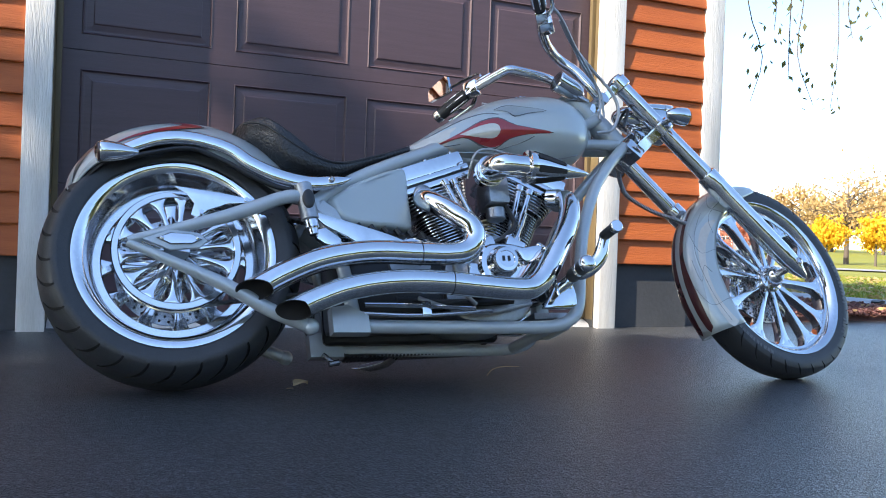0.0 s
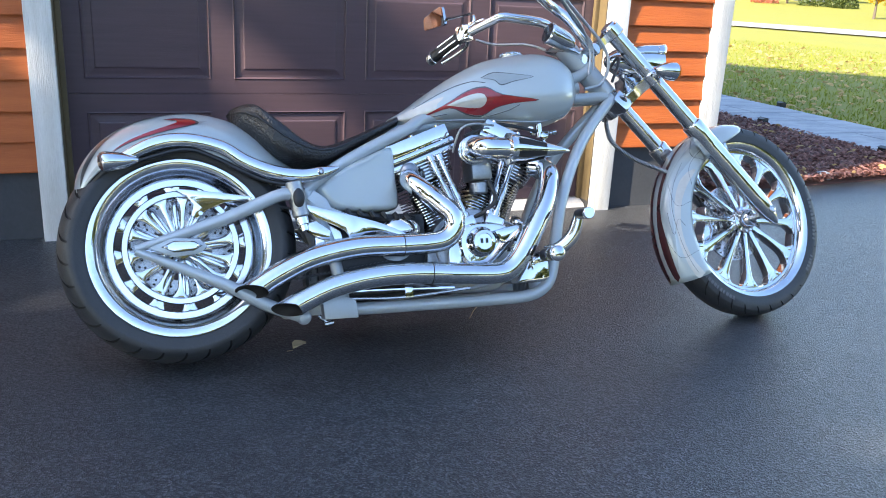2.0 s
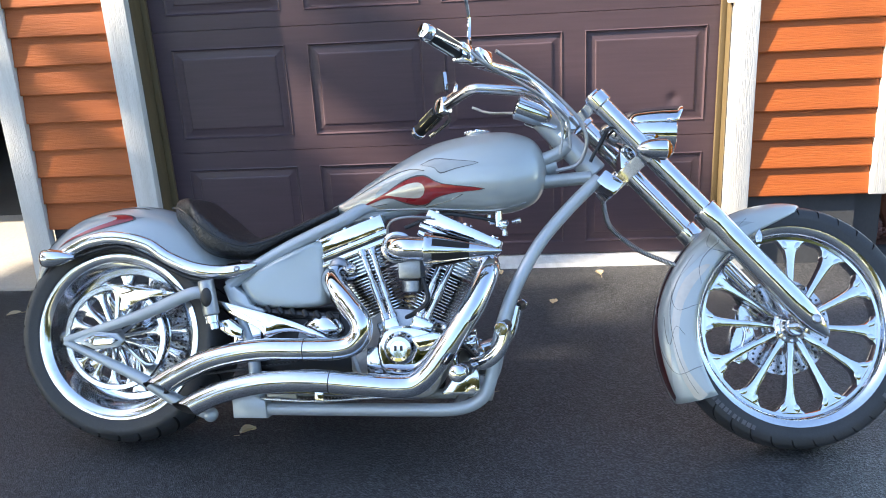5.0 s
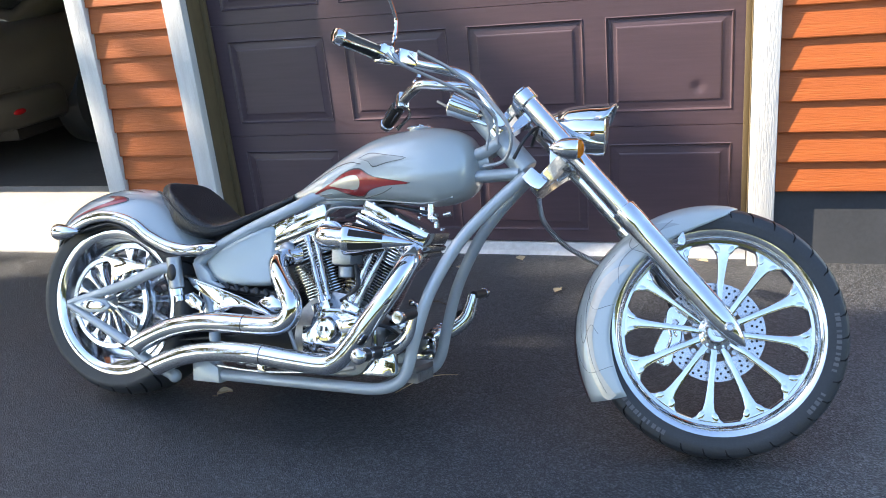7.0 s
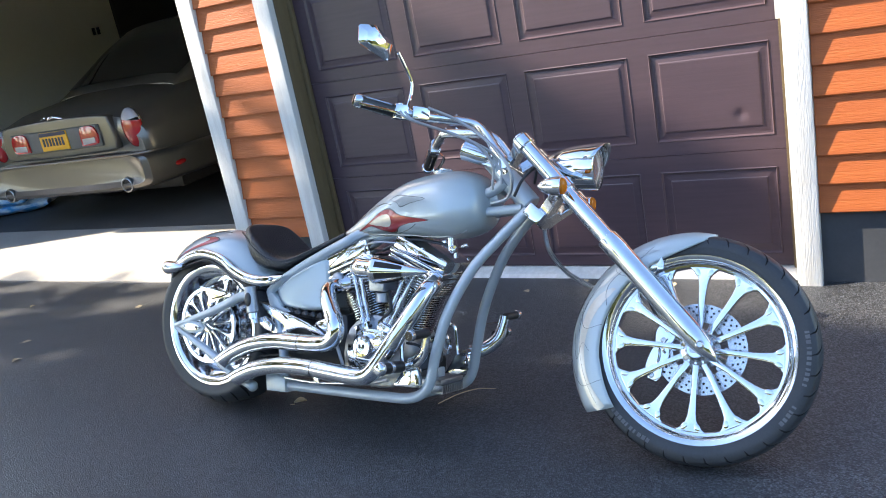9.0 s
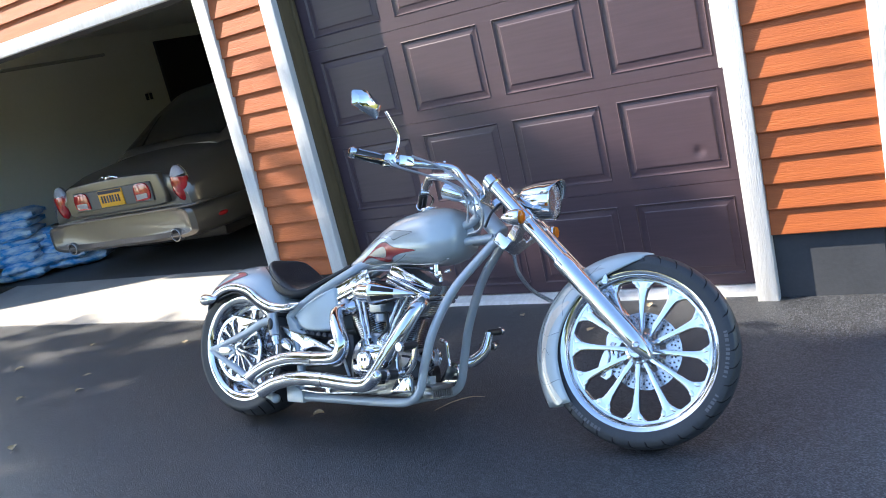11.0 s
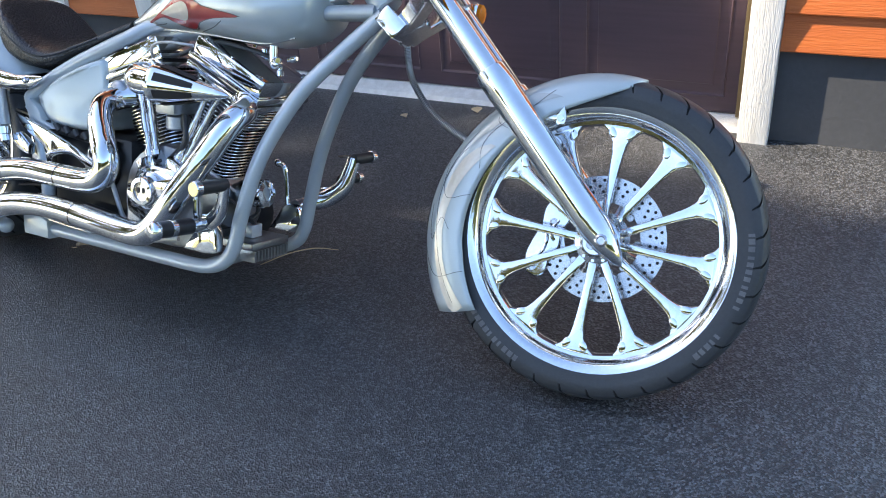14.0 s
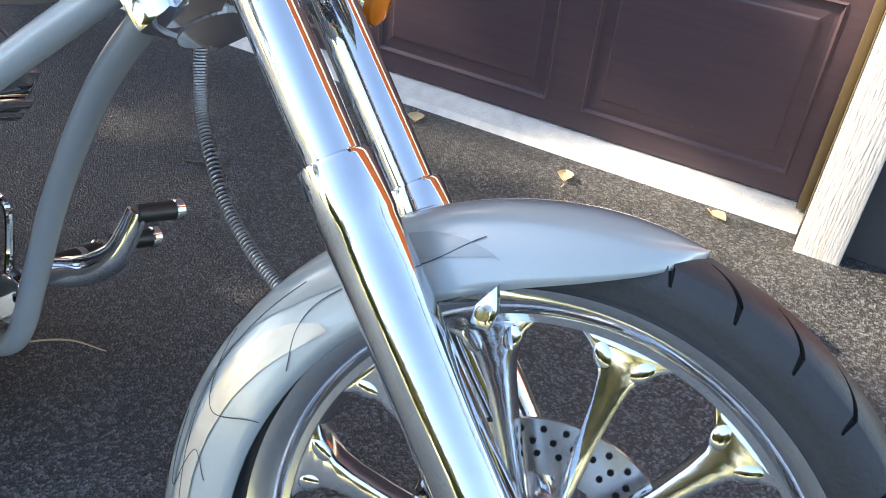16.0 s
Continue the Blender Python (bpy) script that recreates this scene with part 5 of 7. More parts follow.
# ---- fork, steered ----
LEG_TOP, LEG_DIR = Vector((1.368, 0, 0.948)), STEM_DIR
for y in (-0.107, 0.087):
    top, off = LEG_TOP + Vector((0, y, 0)) + (Vector((-0.011, 0, -0.010)) if y > 0 else Vector()), LEG_DIR
    bm = bmesh.new()
    rod(bm, top + off * 0.002, top + off * 0.52, 0.0262, 32)
    drop = 0.042 if y > 0 else 0.020
    leg = part("fork_tube", bm, CHROME, bike, "polished chrome fork tube", FRONT)
    bm = bmesh.new()
    lathe(bm, [(0.0268, 0.405 + drop), (0.0335, 0.408 + drop), (0.0345, 0.412 + drop), (0.0345, 0.460 + drop), (0.0335, 0.466 + drop), (0.0338, 0.53), (0.0335, 0.775), (0.032, 0.816), (0.026, 0.855), (0.012, 0.894), (0.002, 0.906)], top, off, 40)
    low = part("fork_slider", bm, CHROME, bike, "chrome fork slider with a pointed tip", FRONT)
    s = 1 if y > 0 else -1
    bm = bmesh.new()
    p = top + off * 0.842
    lathe(bm, [(0.013, 0.0), (0.013, 0.005), (0.009, 0.007), (0.007, 0.004), (0.001, 0.004)], p + Vector((0, s * 0.027, 0)), (0, s, 0), 20)
    part("axle_bolt", bm, STEEL, low)
    bm = bmesh.new()
    back = Vector((-0.746, 0, -0.666))
    rod(bm, top - off * 0.006, top + off * 0.034, 0.034, 28)
    capn = part("clamp_end", bm, CHROME, bike, "chrome top clamp", FRONT)
    bm = bmesh.new()
    lathe(bm, [(0.026, 0), (0.025, 0.006), (0.012, 0.010), (0.001, 0.010)], top - off * 0.006, -off, 24)
    part("fork_cap", bm, CHROME, capn)
    for k, (dist, th) in enumerate(((0.014, 0.030), (0.215, 0.036))):
        bm = bmesh.new()
        a = top + off * dist
        b = a + back * 0.118 - Vector((0, y * 0.72, 0))
        across = off.cross((b - a).normalized()).normalized()
        rings = []
        for t, w in ((0.0, 0.030), (0.35, 0.024), (0.7, 0.024), (1.0, 0.034)):
            c = a.lerp(b, t)
            rings.append([bm.verts.new(c + across * w * u + off * th / 2 * v) for u, v in ((-1, -1), (1, -1), (1, 1), (-1, 1))])
        bridge(bm, rings)
        bmesh.ops.bevel(bm, geom=bm.edges[:], offset=0.004, segments=2, affect="EDGES")
        part("clamp_arm", bm, CHROME if k == 0 else POLISH, bike, pose_m=FRONT)
    bm = bmesh.new()
    rod(bm, top + off * 0.195, top + off * 0.235, 0.036, 28)
    part("clamp_ring", bm, POLISH, bike, pose_m=FRONT)
back = Vector((-0.746, 0, -0.666))
for dist, th in ((0.014, 0.03), (0.215, 0.04)):
    bm = bmesh.new()
    c = LEG_TOP + LEG_DIR * dist + back * 0.112
    rod(bm, c - LEG_DIR * th / 2, c + LEG_DIR * th / 2, 0.042, 28)
    part("stem_clamp", bm, POLISH, bike, pose_m=FRONT)
bm = bmesh.new()
rod(bm, FAXLE + Vector((0, -0.100, 0)), FAXLE + Vector((0, 0.100, 0)), 0.0115, 16)
part("front_axle", bm, STEEL, bike, pose_m=FRONT)
# caliper on the left leg
bm = bmesh.new()
prism(bm, smooth_poly([(1.752, 0.212), (1.775, 0.204), (1.795, 0.218), (1.802, 0.250), (1.818, 0.275), (1.822, 0.310), (1.838, 0.345), (1.826, 0.372), (1.800, 0.380), (1.778, 0.362), (1.772, 0.320), (1.758, 0.290), (1.745, 0.250)], 4), 0.022, 0.075, 0.007, seg=3)
cal = part("brake_caliper", bm, POLISH, bike, "polished two-lobed brake caliper", FRONT)
for x, z in ((1.812, 0.362), (1.765, 0.222), (1.800, 0.330)):
    bm = bmesh.new()
    lathe(bm, [(0.0085, 0.0), (0.0085, 0.005), (0.005, 0.006), (0.0045, 0.003), (0.001, 0.003)], (x, 0.023, z), (0, -1, 0), 14)
    part("caliper_bolt", bm, STEEL, cal)
for pts in ([(1.778, 0.0225, 0.250), (1.786, 0.0195, 0.270), (1.790, 0.0195, 0.292), (1.784, 0.0225, 0.312)], [(1.806, 0.0225, 0.290), (1.800, 0.0195, 0.300), (1.800, 0.0195, 0.318), (1.812, 0.0225, 0.335)]):
    bm = bmesh.new()
    tube(bm, pts, 0.0038, 8)
    part("caliper_rib", bm, CHROME, cal)
bm = bmesh.new()
tube(bm, [(1.79, 0.045, 0.37), (1.765, 0.045, 0.42), (1.745, 0.045, 0.46)], 0.005, 8)
rod(bm, (1.795, 0.045, 0.362), (1.785, 0.045, 0.385), 0.008, 10)
part("brake_line", bm, BLACK, bike, pose_m=FRONT)

# front fender: an arc round the tyre that tapers to a point
FF = spline([(81.0, 0.346, 0.339, 0.010), (84.0, 0.3465, 0.325, 0.042), (89, 0.348, 0.308, 0.060), (97, 0.3495, 0.291, 0.070), (107, 0.3515, 0.280, 0.073), (120, 0.3545, 0.274, 0.073), (136, 0.358, 0.273, 0.072), (155, 0.366, 0.274, 0.072), (175, 0.376, 0.279, 0.072), (195, 0.384, 0.286, 0.072), (212, 0.390, 0.295, 0.071)], 5)


def ff_at(i, u):
    deg, ro, ri, w = FF[i]
    a = radians(deg + (6.0 * abs(u) ** 2 if i > len(FF) - 8 else 0.0))
    k = abs(u) * math.pi / 2
    r = ro + (ri - ro) * (1 - math.cos(k) ** 0.95)
    return Vector((FAXLE.x + r * math.cos(a), math.copysign(w * math.sin(k) ** 0.72, u), FAXLE.z + r * math.sin(a)))


bm = bmesh.new()
rings = [[bm.verts.new(ff_at(i, -1 + 2 * k / 28)) for k in range(29)] for i in range(len(FF))]
bridge(bm, rings, closed=False)
ffend = part("front_fender", bm, SILVER, bike, "silver front fender with ghosted flame paint", FRONT, angle=70)
mod = ffend.modifiers.new("thick", "SOLIDIFY")
mod.thickness, mod.offset = 0.004, -1


def ff_decal(name, poly, lift, material):
    for s in (-1, 1):
        bm = bmesh.new()
        f = bm.faces.new([bm.verts.new((a, b, 0)) for a, b in poly])
        bmesh.ops.triangulate(bm, faces=[f])
        bmesh.ops.subdivide_edges(bm, edges=bm.edges, cuts=4, use_grid_fill=True)
        for v in bm.verts:
            a, u = min(len(FF) - 1.001, v.co.x), v.co.y * s
            i, t = int(a), a - int(a)
            p = ff_at(i, u).lerp(ff_at(i + 1, u), t)
            d1, d2 = ff_at(i + 1, u) - ff_at(i, u), ff_at(i, u + 0.01) - ff_at(i, u - 0.01)
            nrm = d1.cross(d2).normalized()
            out = Vector((p.x - FAXLE.x, p.y * 3.0, p.z - FAXLE.z))
            nrm = nrm if nrm.dot(out) > 0 else -nrm
            v.co = p + nrm * lift
        part(name, bm, material, ffend)


ff_decal("ghost_flame", smooth_poly([(49.5, 0.20), (43, 0.50), (37, 0.42), (31, 0.66), (25, 0.62), (21, 0.80), (25, 0.50), (31, 0.36), (38, 0.20), (45, 0.08)], 3), 0.0012, GHOST)
ff_decal("ivory_flame", smooth_poly([(49.5, 0.86), (44, 0.70), (38, 0.74), (32, 0.90), (35, 0.60), (41, 0.55), (49.5, 0.62)], 3), 0.0014, IVORY)
ff_decal("dark_flame", smooth_poly([(49, 0.22), (44, 0.25), (39, 0.14), (33, 0.16), (25, 0.06), (33, 0.06), (40, 0.04), (49, 0.05)], 3), 0.0022, MAROON)
for seq in ([(29, 0.98), (30, 0.6), (27, 0.3)], [(38, 0.98), (39, 0.62), (36, 0.3)], [(45, 0.98), (46, 0.5), (43, 0.22)], [(49, 0.72), (43, 0.60), (38, 0.46), (32, 0.48)], [(35, 0.92), (32, 0.70), (26, 0.74), (22, 0.60)], [(42, 0.80), (41, 0.64), (43, 0.48), (40, 0.36)]):
    for s in (-1, 1):
        bm = bmesh.new()
        pts = []
        for a, u in spline(seq, 6):
            i, t = int(a), a - int(a)
            q = ff_at(i, u * s).lerp(ff_at(i + 1, u * s), t)
            d1, d2 = ff_at(i + 1, u * s) - ff_at(i, u * s), ff_at(i, (u + 0.01) * s) - ff_at(i, (u - 0.01) * s)
            nrm = d1.cross(d2).normalized()
            out = Vector((q.x - FAXLE.x, q.y * 3.0, q.z - FAXLE.z))
            pts.append(q + nrm * (0.0012 if nrm.dot(out) > 0 else -0.0012))
        tube(bm, pts, 0.0006, 6, 2)
        part("pinstripe", bm, INK, ffend)
for y in both(0.082):
    for deg in (112, 128):
        bm = bmesh.new()
        a = radians(deg)
        p = FAXLE + Vector((0.262 * math.cos(a), y, 0.262 * math.sin(a)))
        prism(bm, [(p.x - 0.009, p.z - 0.012), (p.x + 0.008, p.z - 0.013), (p.x + 0.011, p.z + 0.004), (p.x + 0.004, p.z + 0.026), (p.x - 0.009, p.z + 0.004)], y - 0.005, y + 0.005, 0.002)
        rod(bm, p + Vector((0, -0.009, 0)), p + Vector((0, 0.009, 0)), 0.007, 12)
        part("fender_mount", bm, CHROME, bike, pose_m=FRONT)

# ---- headlight and front signals, steered ----
bm = bmesh.new()
hc, hd = Vector((1.428, 0.0, 0.878)), Vector((1.0, 0, -0.03)).normalized()
BULLET = [(0.002, -0.022), (0.018, -0.014), (0.036, 0.012), (0.052, 0.048), (0.063, 0.088), (0.0695, 0.128), (0.072, 0.160), (0.0725, 0.180), (0.068, 0.183)]
lathe(bm, BULLET, hc, hd, 56, caps=False)
hl = part("headlight", bm, CHROME, bike, "chrome bullet headlight with a visor", STEER)
bm = bmesh.new()
lathe(bm, [(0.068, 0.177), (0.063, 0.183), (0.03, 0.190), (0.001, 0.192)], hc, hd, 40)
part("headlight_lens", bm, LENS, hl)
bm = bmesh.new()
lathe(bm, [(0.062, 0.17), (0.045, 0.12), (0.02, 0.09), (0.002, 0.085)], hc, hd, 40, caps=False)
part("reflector", bm, MIRROR, hl)
bm = bmesh.new()
rows = []
for h in (0.05, 0.08, 0.11, 0.14, 0.165, 0.185, 0.203, 0.216):
    r = float(np.interp(h, [q[1] for q in BULLET[:8]], [q[0] for q in BULLET[:8]])) + 0.0012 + 0.0035 * max(0.0, h - 0.15) / 0.066
    rows.append([bm.verts.new(hc + hd * (h - 0.034 * (abs(k - 8) / 8) ** 2 * (h > 0.17)) + Vector((0, r * math.sin(radians(-80 + 160 * k / 16)), r * math.cos(radians(-80 + 160 * k / 16))))) for k in range(17)])
bridge(bm, rows, closed=False)
vis = part("visor", bm, CHROME, hl)
vis.modifiers.new("thick", "SOLIDIFY").thickness = -0.0012
bm = bmesh.new()
box(bm, (1.455, -0.03, 0.765), (1.50, 0.03, 0.815), 0.006)
rod(bm, (1.475, 0, 0.80), (1.475, 0, 0.83), 0.016, 16)
part("headlight_bracket", bm, CHROME, bike, pose_m=STEER)
for y in both(0.172):
    bm = bmesh.new()
    lathe(bm, [(0.003, -0.004), (0.015, 0.006), (0.025, 0.028), (0.0292, 0.053), (0.0298, 0.070), (0.027, 0.073)], (1.472, y, 0.787), (1, 0, -0.04), 32)
    sg = part("front_signal", bm, CHROME, bike, "chrome bullet turn signal with amber lens", STEER)
    bm = bmesh.new()
    lathe(bm, [(0.0252, 0.0), (0.024, 0.008), (0.015, 0.014), (0.001, 0.016)], (1.5445, y, 0.784), (1, 0, -0.04), 32)
    part("signal_lens", bm, AMBER, sg)
    bm = bmesh.new()
    rod(bm, (1.505, y, 0.784), (1.500, y * 0.72, 0.786), 0.009, 12)
    part("signal_stem", bm, CHROME, sg)

# ---- handlebar and controls, steered ----
BAR = {-1.0: [(1.325, -0.055, 0.885), (1.285, -0.058, 0.935), (1.245, -0.052, 0.992), (1.205, -0.044, 1.028), (1.15, -0.068, 1.040), (1.078, -0.130, 1.040), (0.995, -0.240, 1.040), (0.923, -0.325, 1.054)],
       1.0: [(1.325, 0.055, 0.885), (1.285, 0.052, 0.945), (1.245, 0.045, 0.995), (1.215, 0.038, 1.012), (1.169, 0.033, 1.018), (1.085, 0.036, 1.026), (1.055, 0.040, 1.028), (1.030, 0.060, 1.024), (0.953, 0.160, 0.998), (0.885, 0.256, 0.957)]}
for y in both(1.0):
    bm = bmesh.new()
    tube(bm, BAR[y], 0.0165, 20)
    hb = part("handlebar", bm, CHROME, bike, "swept-back chrome handlebar", STEER)
    a, b = Vector(BAR[y][-2]), Vector(BAR[y][-1])
    g = (b - a).normalized() * (1.0 if y < 0 else 0.78)
    bm = bmesh.new()
    lathe(bm, [(0.017, 0.0), (0.0215, 0.003), (0.0205, 0.04), (0.0215, 0.08), (0.0205, 0.115)], a, g, 24)
    gr = part("grip", bm, BLACK, hb, "black grip with chrome end")
    bm = bmesh.new()
    lathe(bm, [(0.0205, 0.112), (0.0235, 0.114), (0.0235, 0.128), (0.018, 0.136), (0.001, 0.138)], a, g, 24)
    part("grip_end", bm, CHROME, gr)
    side_g = g.cross(Vector((0, 0, 1))).normalized()
    up_g = side_g.cross(g).normalized()
    for k in range(6):
        bm = bmesh.new()
        q = (side_g * math.cos(k * math.pi / 3 + 0.4) + up_g * math.sin(k * math.pi / 3 + 0.4)) * 0.0208
        rod(bm, a + g * 0.014 + q, a + g * 0.104 + q, 0.0028, 8)
        part("grip_strip", bm, CHROME, gr)
    bm = bmesh.new()
    c = a - g * 0.025
    box(bm, c - Vector((0.024, 0.018, 0.022)), c + Vector((0.024, 0.018, 0.026)), 0.006, Matrix.Rotation(math.atan2(g.y, g.x), 3, "Z"))
    part("switch_housing", bm, CHROME, hb)
    bm = bmesh.new()
    c2 = c - g * 0.055 + Vector((0.012, 0, 0.008))
    box(bm, c2 - Vector((0.030, 0.014 if y > 0 else 0.021, 0.010 if y > 0 else 0.018)), c2 + Vector((0.030, 0.014 if y > 0 else 0.021, 0.012 if y > 0 else 0.022)), 0.005, Matrix.Rotation(math.atan2(g.y, g.x), 3, "Z"))
    part("master_cylinder", bm, CHROME, hb, "chrome master cylinder")
    bm = bmesh.new()
    tube(bm, [c + Vector((0.015, 0, -0.012)), c + g * 0.05 + Vector((0.040, 0.012 * y, -0.016)), c + g * 0.12 + Vector((0.036, 0.012 * y, -0.018)), c + g * 0.165 + Vector((0.030, 0.01 * y, -0.018))], [0.006, 0.007, 0.006, 0.008], 10, flat=0.6)
    part("lever", bm, CHROME, hb)
    # mirror on its stalk
    bm = bmesh.new()
    if y < 0:
        stalk = [c + Vector((0.022, 0.006, 0.018)), Vector((1.030, -0.192, 1.095)), Vector((1.032, -0.190, 1.140)), Vector((1.028, -0.206, 1.168)), Vector((1.012, -0.258, 1.228))]
    else:
        stalk = [c + Vector((0.030, 0.0, 0.015)), Vector((1.004, 0.140, 1.062)), Vector((1.006, 0.152, 1.082)), Vector((1.000, 0.178, 1.092)), Vector((0.982, 0.300, 1.125))]
    tube(bm, stalk, [0.006, 0.006, 0.005, 0.005, 0.006], 10)
    rod(bm, c + Vector((0, 0, 0.012)), c + Vector((0, 0, 0.032)), 0.009, 10)
    mi = part("mirror_stalk", bm, CHROME, hb)
    q = Vector((0.963, -0.322, 1.243)) if y < 0 else Vector((0.962, 0.346, 1.140))
    shape = [(-0.057, 0.004), (-0.054, -0.010), (-0.045, -0.048), (-0.038, -0.049), (0.050, -0.012), (0.056, -0.004), (0.060, 0.040), (0.055, 0.046), (0.010, 0.052), (-0.002, 0.049)] if y < 0 else [(-0.050, 0.028), (-0.052, 0.022), (-0.050, -0.030), (-0.045, -0.034), (0.046, -0.022), (0.052, -0.016), (0.046, 0.016), (0.040, 0.022), (-0.010, 0.031), (-0.042, 0.033)]
    turn = Matrix.Translation(q) @ Matrix.Rotation(radians(38 * y if y < 0 else 19), 4, "Z") @ Matrix.Rotation(radians(8 if y < 0 else -6), 4, "Y")
    bm = bmesh.new()
    front = [bm.verts.new((-0.006, -v * y * -1, w)) for v, w in shape]
    mid = [bm.verts.new((0.004, v * y * 1.04, w * 1.04)) for v, w in shape]
    rear = [bm.verts.new((0.018, v * y * 0.62, w * 0.62)) for v, w in shape]
    bridge(bm, [front, mid, rear])
    for v in bm.verts:
        v.co = turn @ v.co
    mh = part("mirror", bm, CHROME, mi, "blade-shaped chrome mirror")
    bm = bmesh.new()
    f = bm.faces.new([bm.verts.new(turn @ Vector((-0.0072, v * y * 0.92, w * 0.92))) for v, w in shape])
    part("mirror_glass", bm, MIRROR, mh)
bm = bmesh.new()
rod(bm, (1.318, -0.075, 0.888), (1.318, 0.075, 0.888), 0.021, 20)
for y in both(0.055):
    rod(bm, (1.318, y, 0.888), LEG_TOP + back * 0.085 + Vector((0, y, 0)), 0.019, 18)
part("bar_riser", bm, CHROME, bike, pose_m=STEER)
bm = bmesh.new()
g0, g1 = Vector((1.262, -0.036, 0.910)), Vector((1.165, -0.040, 0.948))
lathe(bm, [(0.012, 0.0), (0.026, 0.012), (0.033, 0.04), (0.035, 0.085), (0.037, 0.100), (0.034, 0.104)], g0, g1 - g0, 36)
sp = part("speedometer", bm, CHROME, bike, "chrome cup speedometer", STEER)
bm = bmesh.new()
lathe(bm, [(0.0335, 0.1035), (0.02, 0.106), (0.001, 0.107)], g0, g1 - g0, 32)
part("speedometer_glass", bm, PANE, sp)
bm = bmesh.new()
box(bm, (1.19, -0.05, 0.892), (1.28, 0.03, 0.904), 0.003, Matrix.Rotation(radians(20), 3, "Y"))
part("instrument_plate", bm, CHROME, bike, pose_m=STEER)
HOSE = [(1.418, 0.050, 0.715), (1.424, 0.062, 0.655), (1.443, 0.062, 0.606), (1.503, 0.036, 0.545), (1.572, 0.010, 0.506), (1.63, 0.0, 0.480)]
CABLES = [
    ([(1.03, -0.262, 1.03), (1.06, -0.25, 1.005), (1.13, -0.19, 0.985), (1.22, -0.12, 0.955), (1.30, -0.08, 0.90), (1.31, -0.06, 0.82)], 0.0045, BRAID),
    ([(1.045, -0.255, 1.03), (1.075, -0.24, 1.000), (1.15, -0.18, 0.978), (1.24, -0.12, 0.94), (1.285, -0.09, 0.88), (1.28, -0.07, 0.80)], 0.0045, BRAID),
    ([(1.10, -0.20, 1.052), (1.18, -0.14, 1.02), (1.26, -0.11, 0.965), (1.33, -0.10, 0.89), (1.352, -0.085, 0.83), (1.33, -0.06, 0.775), (1.27, -0.05, 0.758)], 0.0055, BRAID),
    ([(1.06, 0.24, 1.03), (1.11, 0.20, 1.00), (1.20, 0.12, 0.97), (1.28, 0.06, 0.90), (1.31, 0.05, 0.82)], 0.0045, BRAID),
    ([(1.40, 0.0, 0.83), (1.42, -0.05, 0.87), (1.39, -0.085, 0.83), (1.36, -0.08, 0.775)], 0.005, BLACK),
]
for pts, r, ml in CABLES:
    bm = bmesh.new()
    tube(bm, pts, r, 10)
    part("cable", bm, ml, bike, pose_m=STEER)
bm = bmesh.new()
path = [Vector(p) for p in spline(HOSE, 180)]
tube(bm, path[::12], 0.0056, 10, 1)
hose = part("coiled_hose", bm, BLACK, bike, "black hose in a silver coiled spring", STEER)
bm = bmesh.new()
coil = []
for k in range(len(path) - 1):
    d = (path[k + 1] - path[k]).normalized()
    u = d.cross(Vector((0, 1, 0))).normalized()
    coil.append(path[k] + (u * math.cos(k * 0.62) + d.cross(u) * math.sin(k * 0.62)) * 0.0066)
tube(bm, coil, 0.0015, 5, 1)
part("spring", bm, BRAID, hose)
bm = bmesh.new()
box(bm, (1.385, -0.055, 0.70), (1.45, 0.055, 0.745), 0.008, Matrix.Rotation(radians(40), 3, "Y"))
part("junction_block", bm, CHROME, bike, pose_m=STEER)

